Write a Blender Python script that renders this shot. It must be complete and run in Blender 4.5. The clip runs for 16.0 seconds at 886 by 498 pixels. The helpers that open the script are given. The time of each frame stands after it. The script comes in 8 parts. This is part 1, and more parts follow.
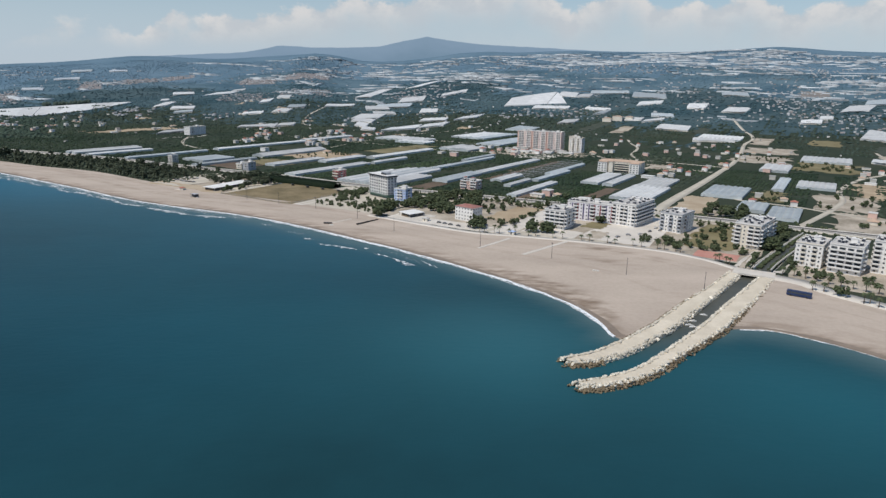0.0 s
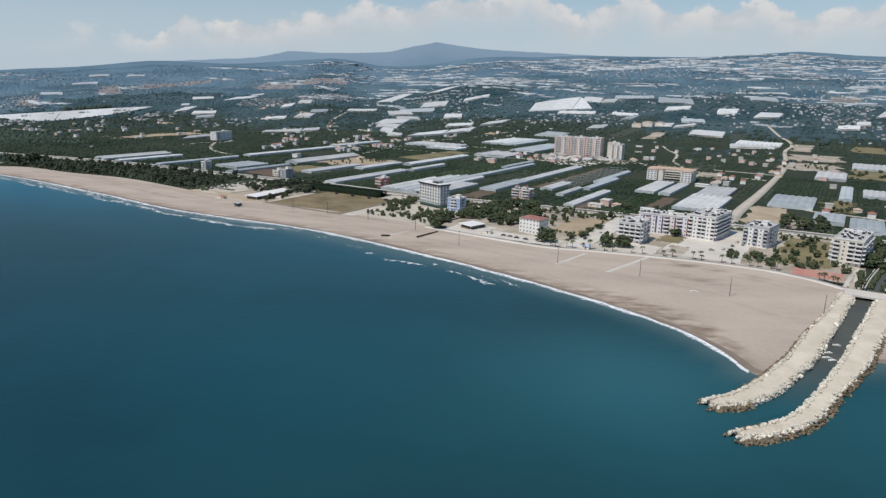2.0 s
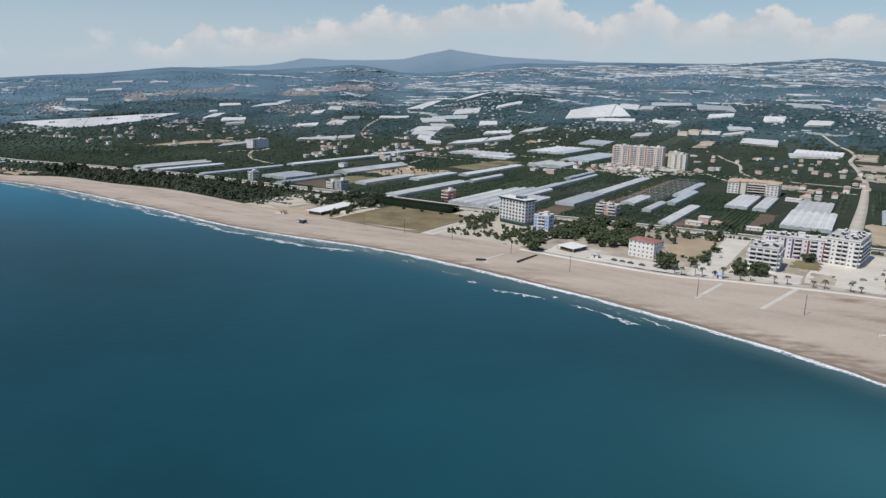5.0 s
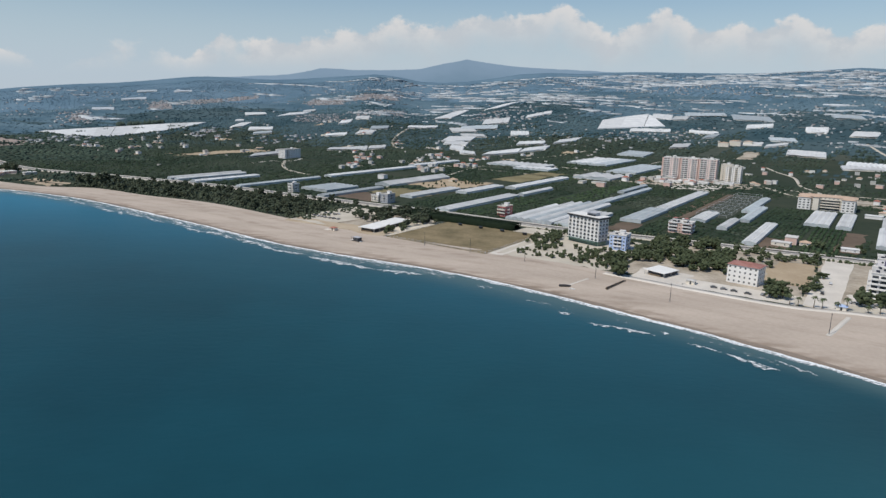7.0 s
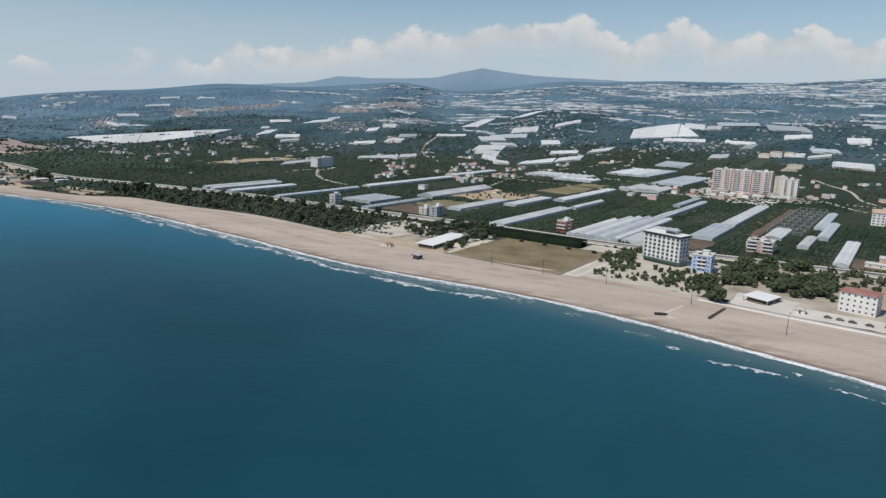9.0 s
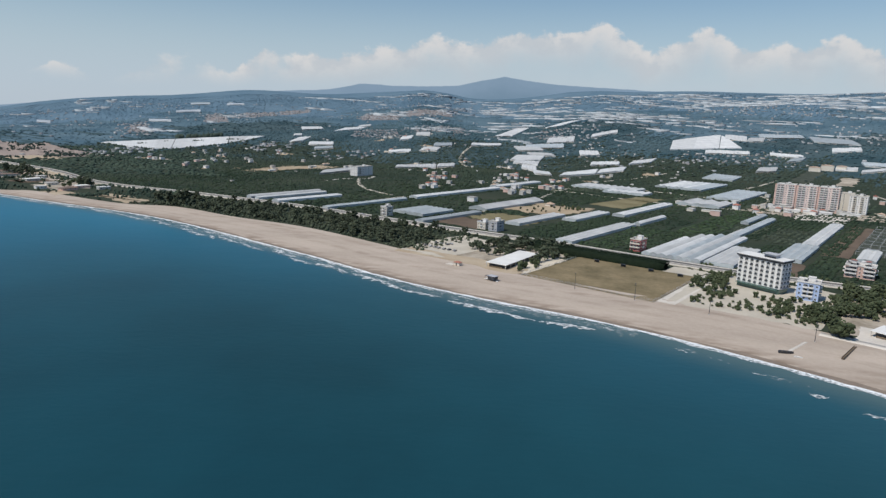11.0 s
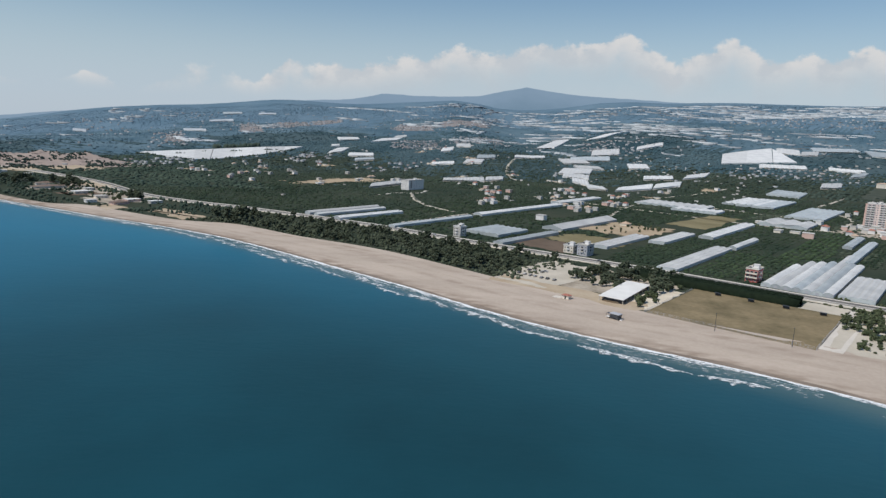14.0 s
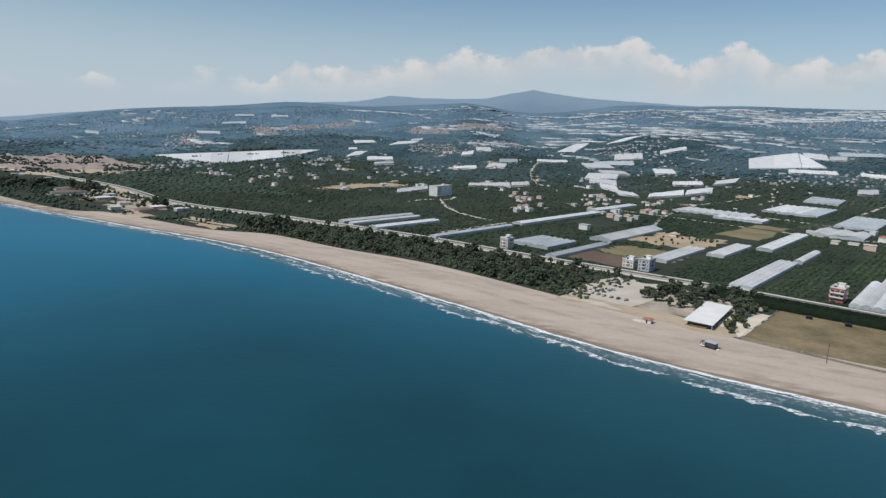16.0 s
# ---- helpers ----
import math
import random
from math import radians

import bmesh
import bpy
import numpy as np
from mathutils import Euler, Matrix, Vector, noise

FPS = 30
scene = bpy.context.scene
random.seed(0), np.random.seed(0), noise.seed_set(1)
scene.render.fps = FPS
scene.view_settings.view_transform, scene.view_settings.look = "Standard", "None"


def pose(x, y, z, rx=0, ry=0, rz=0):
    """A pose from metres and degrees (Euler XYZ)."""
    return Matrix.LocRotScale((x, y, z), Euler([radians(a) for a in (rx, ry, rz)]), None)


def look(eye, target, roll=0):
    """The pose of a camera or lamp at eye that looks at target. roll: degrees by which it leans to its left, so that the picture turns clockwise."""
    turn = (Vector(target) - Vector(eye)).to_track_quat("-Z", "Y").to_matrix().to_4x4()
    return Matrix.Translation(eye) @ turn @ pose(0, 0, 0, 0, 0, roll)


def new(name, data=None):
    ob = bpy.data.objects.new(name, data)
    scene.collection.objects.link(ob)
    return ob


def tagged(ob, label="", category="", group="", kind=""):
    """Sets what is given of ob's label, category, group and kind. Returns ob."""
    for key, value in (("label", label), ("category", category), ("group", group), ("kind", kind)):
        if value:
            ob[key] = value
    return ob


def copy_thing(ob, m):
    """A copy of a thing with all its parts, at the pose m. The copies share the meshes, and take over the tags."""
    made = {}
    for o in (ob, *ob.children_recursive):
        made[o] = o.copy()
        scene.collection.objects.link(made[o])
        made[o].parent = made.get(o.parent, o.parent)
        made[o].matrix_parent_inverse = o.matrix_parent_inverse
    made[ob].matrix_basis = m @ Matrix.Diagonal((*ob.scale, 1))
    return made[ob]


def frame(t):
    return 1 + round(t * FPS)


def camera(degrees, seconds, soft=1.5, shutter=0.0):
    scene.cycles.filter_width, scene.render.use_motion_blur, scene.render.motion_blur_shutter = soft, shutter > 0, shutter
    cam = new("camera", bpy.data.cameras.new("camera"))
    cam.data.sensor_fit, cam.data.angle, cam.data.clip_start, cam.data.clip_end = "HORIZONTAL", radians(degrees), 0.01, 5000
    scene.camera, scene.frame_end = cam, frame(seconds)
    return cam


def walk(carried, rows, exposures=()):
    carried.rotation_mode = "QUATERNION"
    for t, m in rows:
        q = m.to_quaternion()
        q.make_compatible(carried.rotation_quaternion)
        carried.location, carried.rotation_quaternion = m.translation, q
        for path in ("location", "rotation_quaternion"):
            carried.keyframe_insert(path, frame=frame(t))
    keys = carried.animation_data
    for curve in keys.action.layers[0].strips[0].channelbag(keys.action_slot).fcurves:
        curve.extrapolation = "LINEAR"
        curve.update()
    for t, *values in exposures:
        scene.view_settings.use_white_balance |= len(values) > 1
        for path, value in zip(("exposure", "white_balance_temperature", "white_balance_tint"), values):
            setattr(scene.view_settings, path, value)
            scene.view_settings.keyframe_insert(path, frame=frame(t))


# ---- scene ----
# ------------------------------------------------------------ camera and flight
cam = camera(68.57, 16.0, soft=1.4)
PATH = [
    (0, (0.00, 0.00, 118.19), (-8.83, 484.17, -6.30), 1.23),
    (0.5, (-11.52, 8.54, 117.52), (-21.87, 492.92, -6.09), 1.25),
    (1, (-22.98, 17.12, 117.04), (-35.33, 501.69, -5.63), 1.25),
    (1.5, (-34.24, 25.74, 116.50), (-47.90, 510.45, -5.48), 1.28),
    (2, (-45.29, 34.42, 115.97), (-61.03, 519.30, -5.03), 1.27),
    (2.5, (-56.11, 43.16, 115.51), (-73.28, 528.17, -4.79), 1.26),
    (3, (-66.87, 52.12, 115.08), (-86.15, 537.27, -4.32), 1.28),
    (3.5, (-77.69, 61.44, 114.61), (-98.26, 546.72, -4.00), 1.30),
    (4, (-88.58, 71.08, 114.20), (-110.91, 556.50, -3.56), 1.34),
    (6.5, (-142.71, 126.40, 111.19), (-175.81, 612.57, -0.80), 1.37),
    (7, (-153.27, 135.41, 110.89), (-190.69, 621.82, 1.33), 1.44),
    (7.5, (-163.80, 144.20, 110.62), (-205.22, 630.75, 3.15), 1.53),
    (8, (-174.33, 152.80, 110.28), (-220.22, 639.47, 5.18), 1.66),
    (8.5, (-184.84, 161.26, 109.98), (-232.82, 647.90, 5.66), 1.69),
    (9, (-195.38, 169.63, 109.73), (-243.85, 656.30, 5.81), 1.74),
    (11.5, (-249.86, 208.77, 109.62), (-318.04, 694.51, 12.59), 2.43),
    (12, (-260.65, 216.05, 109.73), (-332.29, 701.57, 14.15), 2.53),
    (12.5, (-271.40, 223.27, 109.86), (-345.12, 708.70, 15.38), 2.60),
    (13, (-282.20, 230.50, 110.03), (-358.25, 715.76, 16.58), 2.60),
    (13.5, (-293.06, 237.75, 110.26), (-370.52, 722.94, 17.58), 2.63),
    (14, (-304.07, 245.12, 110.54), (-383.45, 730.13, 18.55), 2.63),
    (14.5, (-315.23, 252.64, 110.87), (-396.55, 737.47, 19.59), 2.66),
    (15, (-326.49, 260.32, 111.19), (-409.03, 745.05, 20.47), 2.70),
    (15.5, (-337.75, 268.09, 111.49), (-420.99, 752.72, 20.90), 2.73),
    (16, (-349.03, 275.92, 111.77), (-432.94, 760.44, 21.27), 2.77),
]
walk(cam, [(t, look(eye, target, roll)) for t, eye, target, roll in PATH], [(0.0, 0.0, 6700, 10), (16.0, 0.0, 6700, 10)])

# ------------------------------------------------------------ world and light
SUN_EL, SUN_AZ = 56.0, -131.0      # degrees above the horizon; from +y clockwise
scene.view_settings.exposure = 0.0
world = bpy.data.worlds.new("world")
scene.world = world
world.use_nodes = True
wn, wl = world.node_tree.nodes, world.node_tree.links
wn.clear()
w_out = wn.new("ShaderNodeOutputWorld")
w_bg = wn.new("ShaderNodeBackground")
w_bg.inputs["Strength"].default_value = 0.085
sky = wn.new("ShaderNodeTexSky")
sky.sky_type = "NISHITA"
sky.sun_disc = False
sky.sun_elevation, sky.sun_rotation = radians(SUN_EL), radians(SUN_AZ)
sky.altitude, sky.air_density, sky.dust_density, sky.ozone_density = 50, 1.25, 0.2, 4.0
tc = wn.new("ShaderNodeTexCoord")
sep = wn.new("ShaderNodeSeparateXYZ")
wl.new(tc.outputs["Generated"], sep.inputs[0])


def w_math(op, a, b=None, clamp=False):
    n = wn.new("ShaderNodeMath")
    n.operation, n.use_clamp = op, clamp
    for k, v in ((0, a), (1, b)):
        if v is None:
            continue
        if isinstance(v, (int, float)):
            n.inputs[k].default_value = v
        else:
            wl.new(v, n.inputs[k])
    return n.outputs[0]


def w_range(v, a, b, c=0.0, d=1.0):
    n = wn.new("ShaderNodeMapRange")
    n.interpolation_type = "SMOOTHSTEP"
    wl.new(v, n.inputs["Value"])
    for key, val in (("From Min", a), ("From Max", b), ("To Min", c), ("To Max", d)):
        n.inputs[key].default_value = val
    return n.outputs["Result"]


def w_range_linear(v, a, b):
    n = wn.new("ShaderNodeMapRange")
    wl.new(v, n.inputs["Value"])
    n.inputs["From Min"].default_value, n.inputs["From Max"].default_value = a, b
    return n.outputs["Result"]


def w_noise(scale, detail, stretch, rough=0.55, shift=0.0):
    m = wn.new("ShaderNodeMapping")
    m.inputs["Scale"].default_value = (1, 1, stretch)
    m.inputs["Location"].default_value = (shift, shift * 0.7, 0)
    wl.new(tc.outputs["Generated"], m.inputs[0])
    n = wn.new("ShaderNodeTexNoise")
    n.inputs["Scale"].default_value, n.inputs["Detail"].default_value = scale, detail
    n.inputs["Roughness"].default_value = rough
    wl.new(m.outputs[0], n.inputs["Vector"])
    return n.outputs["Fac"]


elev = sep.outputs["Z"]
puff = w_noise(24.0, 8.0, 1.3, 0.60, 3.3)
billow = w_noise(9.0, 5.0, 1.0, 0.55, 7.1)
# cumulus bank over the hills: height of its top by compass bearing, from 45 degrees west to 45 east of north
bearing = w_range_linear(w_math("ARCTAN2", sep.outputs["X"], sep.outputs["Y"]), -math.pi / 4, math.pi / 4)
crest = wn.new("ShaderNodeValToRGB")
BANK = ((0.0, 0.030), (0.07, 0.046), (0.085, 0.052), (0.11, 0.030), (0.155, 0.070), (0.18, 0.076), (0.215, 0.050), (0.245, 0.096), (0.265, 0.082), (0.30, 0.088), (0.355, 0.102),
        (0.40, 0.118), (0.435, 0.112), (0.475, 0.133), (0.52, 0.133), (0.555, 0.145), (0.575, 0.130), (0.60, 0.106), (0.625, 0.120), (0.648, 0.136), (0.668, 0.113), (0.73, 0.114), (0.75, 0.123), (0.78, 0.105), (0.88, 0.118), (1.0, 0.100))
for _ in range(len(BANK) - 2):
    crest.color_ramp.elements.new(0.5)
for stop, (where, high) in zip(crest.color_ramp.elements, BANK):
    stop.position = where
    stop.color = (high * 4, high * 4, high * 4, 1)
wl.new(bearing, crest.inputs[0])
rim = w_math("MULTIPLY", crest.outputs[0], 0.25)
rim = w_math("ADD", rim, w_math("MULTIPLY", w_math("SUBTRACT", puff, 0.5), 0.055))
rim = w_math("ADD", rim, w_math("MULTIPLY", w_math("SUBTRACT", billow, 0.5), 0.035))
under = w_math("SUBTRACT", rim, elev)               # depth below the cloud's ragged top
gaps = w_range(w_math("ADD", billow, w_math("MULTIPLY", bearing, 0.55)), 0.44, 0.60)
cloud = w_math("MULTIPLY", w_math("MULTIPLY", w_range(under, -0.001, 0.008), w_range(under, 0.012, 0.065, 1.0, 0.16)), gaps)
cloud = w_math("MULTIPLY", w_math("MULTIPLY", cloud, w_range(elev, 0.025, 0.06)), 0.92)
haze = w_range(elev, 0.02, 0.21, 0.85, 0.0)
mist = wn.new("ShaderNodeMix")
mist.data_type = "RGBA"
wl.new(haze, mist.inputs["Factor"])
deep = wn.new("ShaderNodeMix")
deep.data_type, deep.blend_type = "RGBA", "MULTIPLY"
deep.inputs["Factor"].default_value = 1.0
wl.new(sky.outputs[0], deep.inputs["A"])
deep.inputs["B"].default_value = (0.92, 1.01, 1.07, 1)
wl.new(deep.outputs["Result"], mist.inputs["A"])
mist.inputs["B"].default_value = (5.3, 6.5, 7.98, 1)
shade = w_math("MULTIPLY", w_range(puff, 0.38, 0.60, 0.1, 1.0), w_range(under, 0.0, 0.05, 1.0, 0.3))
ccol = wn.new("ShaderNodeMix")
ccol.data_type = "RGBA"
wl.new(shade, ccol.inputs["Factor"])
ccol.inputs["A"].default_value = (5.9, 6.5, 7.2, 1)
ccol.inputs["B"].default_value = (8.05, 8.07, 8.22, 1)
cmix = wn.new("ShaderNodeMix")
cmix.data_type = "RGBA"
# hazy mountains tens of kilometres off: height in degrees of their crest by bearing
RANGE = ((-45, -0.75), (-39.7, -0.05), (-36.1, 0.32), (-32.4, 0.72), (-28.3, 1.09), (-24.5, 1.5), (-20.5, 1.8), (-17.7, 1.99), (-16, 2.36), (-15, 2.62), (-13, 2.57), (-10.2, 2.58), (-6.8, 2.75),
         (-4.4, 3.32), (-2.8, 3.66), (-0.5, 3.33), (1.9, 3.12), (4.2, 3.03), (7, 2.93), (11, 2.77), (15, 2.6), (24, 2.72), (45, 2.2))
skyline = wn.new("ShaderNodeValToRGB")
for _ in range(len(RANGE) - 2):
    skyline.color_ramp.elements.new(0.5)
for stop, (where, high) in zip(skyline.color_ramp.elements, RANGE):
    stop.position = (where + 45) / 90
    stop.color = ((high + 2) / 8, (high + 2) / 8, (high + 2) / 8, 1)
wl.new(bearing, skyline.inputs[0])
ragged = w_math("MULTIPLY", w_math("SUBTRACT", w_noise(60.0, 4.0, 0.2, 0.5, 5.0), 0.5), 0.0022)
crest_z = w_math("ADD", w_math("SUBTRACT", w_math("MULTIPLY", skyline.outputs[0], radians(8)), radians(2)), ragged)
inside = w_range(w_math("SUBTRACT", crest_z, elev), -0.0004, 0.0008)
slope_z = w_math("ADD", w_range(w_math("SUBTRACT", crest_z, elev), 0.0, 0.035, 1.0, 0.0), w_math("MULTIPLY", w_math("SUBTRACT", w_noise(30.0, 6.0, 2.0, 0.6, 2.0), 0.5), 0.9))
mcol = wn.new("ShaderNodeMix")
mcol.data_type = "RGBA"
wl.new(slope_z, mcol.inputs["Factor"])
# Painted in the background: blues that hold the haze, paler at the crest.
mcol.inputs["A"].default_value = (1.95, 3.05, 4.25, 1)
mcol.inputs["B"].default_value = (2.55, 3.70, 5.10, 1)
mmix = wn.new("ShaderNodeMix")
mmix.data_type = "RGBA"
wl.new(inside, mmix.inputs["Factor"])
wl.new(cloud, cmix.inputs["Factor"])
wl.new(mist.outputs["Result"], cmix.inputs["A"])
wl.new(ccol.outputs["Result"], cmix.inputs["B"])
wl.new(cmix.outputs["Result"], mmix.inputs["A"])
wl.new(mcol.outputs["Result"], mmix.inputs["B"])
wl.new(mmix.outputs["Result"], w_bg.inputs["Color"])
wl.new(w_bg.outputs[0], w_out.inputs[0])

sun = new("sun", bpy.data.lights.new("sun", "SUN"))
sun.data.energy, sun.data.angle, sun.data.color = 3.4, radians(0.55), (1.0, 0.955, 0.88)
to_sun = Vector((math.sin(radians(SUN_AZ)) * math.cos(radians(SUN_EL)),
                 math.cos(radians(SUN_AZ)) * math.cos(radians(SUN_EL)), math.sin(radians(SUN_EL))))
sun.matrix_world = look(to_sun * 900, (0, 0, 0))

# ------------------------------------------------------------ plan frame: u along the coast, v inland
TURN = -30.0
UX, UY = math.cos(radians(TURN)), math.sin(radians(TURN))


def xy(u, v):
    return u * UX - v * UY, u * UY + v * UX


def at(u, v, z=2.0, turn=0.0):
    x, y = xy(u, v)
    return pose(x, y, z, 0, 0, TURN + turn)


def curve(points, n):
    """A smooth run of n places through a few control places (Catmull-Rom)."""
    p = np.array(points, float)
    p = np.vstack([2 * p[0] - p[1], p, 2 * p[-1] - p[-2]])
    out = []
    for s in np.linspace(0, len(p) - 3 - 1e-6, n):
        k, f = int(s), s - int(s)
        a, b, c, d = p[k:k + 4]
        out.append(0.5 * (2 * b + (c - a) * f + (2 * a - 5 * b + 4 * c - d) * f * f + (3 * b - a - 3 * c + d) * f ** 3))
    return np.array(out)


SHORE = curve([(-2600, 230), (-1700, 265), (-1350, 317), (-1129, 355), (-931, 392), (-720, 388), (-575, 379), (-424, 392),
               (-286, 378), (-186, 357), (-123, 335), (-93, 313), (-75, 296), (-50, 318), (-30, 344), (-5, 350), (35, 339),
               (150, 290), (500, 120), (2600, -900)], 500)
BACK = curve([(-2600, 290), (-1384, 332), (-1187, 380), (-1040, 405), (-975, 440), (-882, 447), (-780, 462), (-640, 452),
              (-535, 449), (-430, 460), (-340, 457), (-250, 447), (-213, 452), (-160, 466), (-110, 474), (-49, 463),
              (-14, 451), (20, 425), (150, 378), (500, 230), (2600, -760)], 500)


def shore(u):
    return np.interp(u, SHORE[:, 0], SHORE[:, 1])


def back(u):
    return np.interp(u, BACK[:, 0], BACK[:, 1])


CANAL = np.array([(-92, 240), (-76, 255), (-63, 276), (-57, 303), (-52.6, 324), (-48, 368), (-43, 401), (-38.2, 445), (-32.5, 468), (-29, 500), (-18, 570), (-11, 612)], float)
LAND_AZ = [-60, -44, -39.7, -36.1, -32.4, -28.3, -24.5, -20.5, -17.7, -15.4, -12.6, -10.6, -8.7, -7, -5.8, -2.9, -0.5, 1.9, 4.7, 7, 11, 17.4, 23, 27.4, 31, 60]
LAND_EL = [-1.2, -1.0, -0.35, 0.05, 0.45, 0.85, 1.2, 1.25, 1.35, 1.5, 1.75, 2.0, 1.88, 1.5, 1.36, 1.6, 1.95, 2.34, 2.6, 2.56, 2.6, 2.6, 2.75, 2.85, 2.6, 2.2]
HUB = (-175.0, 150.0, 112.0)


def ground_z(x, y):
    """Height of the land: sea bed, beach, coastal plain, foothills."""
    x, y = np.asarray(x, float), np.asarray(y, float)
    u, v = x * UX + y * UY, -x * UY + y * UX
    s, b = shore(u), back(u)
    z = np.where(v < s, np.maximum(-4.0, (v - s) * 0.08), 2.0 * np.clip((v - s) / np.maximum(b - s, 1), 0, 1) ** 0.7)
    cu = np.interp(v, CANAL[:, 1], CANAL[:, 0])
    gap = np.clip((np.abs(u - cu) - 4.5) / 3.0, 0, 1)
    z = np.where((v > 230) & (v < 608), z * gap - 1.6 * (1 - gap), z)
    dx, dy = x - HUB[0], y - HUB[1]
    r, az = np.hypot(dx, dy), np.degrees(np.arctan2(dx, dy))
    top = HUB[2] + 4500 * np.tan(np.radians(np.interp(az, LAND_AZ, LAND_EL)))
    start = np.interp(az, [-36, -10], [2050, 1450])
    k = np.clip((r - start) / (4500 - start), 0, 1.1)
    hills = (top - 2) * k ** 1.12
    roll = np.sin(x * 0.0041 + 1.3) * np.cos(y * 0.0047) * 13 + np.sin(x * 0.0013 - y * 0.0017) * 10
    land = np.clip((v - b - 200) / 500, 0, 1)
    return z + (hills + roll * np.clip(k * 4, 0, 1)) * land


# ------------------------------------------------------------ materials
def material(name, base, second=None, rough=0.85, scale=1.0, fine=None, bump=0.0, metal=0.0, island=0.0, spec=0.3, obj=False, each=0.0, grain=None, sharp=(0.5, 0.95)):
    """A surface of two colours mixed by coarse and fine noise at world size, with fine relief."""
    m = bpy.data.materials.new(name)
    m.use_nodes = True
    n, l = m.node_tree.nodes, m.node_tree.links
    b = n["Principled BSDF"]
    b.inputs["Roughness"].default_value, b.inputs["Metallic"].default_value = rough, metal
    b.inputs["Specular IOR Level"].default_value = spec
    second = second or tuple(c * 0.8 for c in base)
    geo = n.new("ShaderNodeTexCoord") if obj else n.new("ShaderNodeNewGeometry")
    pos = geo.outputs["Object"] if obj else geo.outputs["Position"]
    big = n.new("ShaderNodeTexNoise")
    big.inputs["Scale"].default_value, big.inputs["Detail"].default_value = scale, 5
    small = n.new("ShaderNodeTexNoise")
    small.inputs["Scale"].default_value, small.inputs["Detail"].default_value = fine or scale * 9, 4
    if grain:           # streaks along the coast
        turn = n.new("ShaderNodeMapping")
        turn.inputs["Rotation"].default_value = (0, 0, radians(30))
        turn.inputs["Scale"].default_value = (grain[0], grain[1], 1)
        l.new(pos, turn.inputs[0])
        l.new(turn.outputs[0], big.inputs["Vector"])
    else:
        l.new(pos, big.inputs["Vector"])
    l.new(pos, small.inputs["Vector"])
    add = n.new("ShaderNodeMath")
    add.operation = "MULTIPLY_ADD"
    l.new(small.outputs["Fac"], add.inputs[0])
    add.inputs[1].default_value = 0.45
    l.new(big.outputs["Fac"], add.inputs[2])
    ramp = n.new("ShaderNodeMapRange")
    ramp.inputs["From Min"].default_value, ramp.inputs["From Max"].default_value = sharp
    l.new(add.outputs[0], ramp.inputs["Value"])
    mix = n.new("ShaderNodeMix")
    mix.data_type = "RGBA"
    l.new(ramp.outputs["Result"], mix.inputs["Factor"])
    mix.inputs["A"].default_value, mix.inputs["B"].default_value = (*base, 1), (*second, 1)
    col = mix.outputs["Result"]
    if island or each:
        src = n.new("ShaderNodeNewGeometry").outputs["Random Per Island"] if island else n.new("ShaderNodeObjectInfo").outputs["Random"]
        vary = n.new("ShaderNodeMapRange")
        amount = island or each
        vary.inputs["To Min"].default_value, vary.inputs["To Max"].default_value = 1 - amount, 1 + amount
        l.new(src, vary.inputs["Value"])
        hsv = n.new("ShaderNodeHueSaturation")
        l.new(vary.outputs["Result"], hsv.inputs["Value"])
        l.new(col, hsv.inputs["Color"])
        col = hsv.outputs["Color"]
    l.new(col, b.inputs["Base Color"])
    if bump:
        bp = n.new("ShaderNodeBump")
        bp.inputs["Strength"].default_value, bp.inputs["Distance"].default_value = min(bump, 1.0), max(bump, 0.05)
        l.new(small.outputs["Fac"], bp.inputs["Height"])
        l.new(bp.outputs[0], b.inputs["Normal"])
    return m


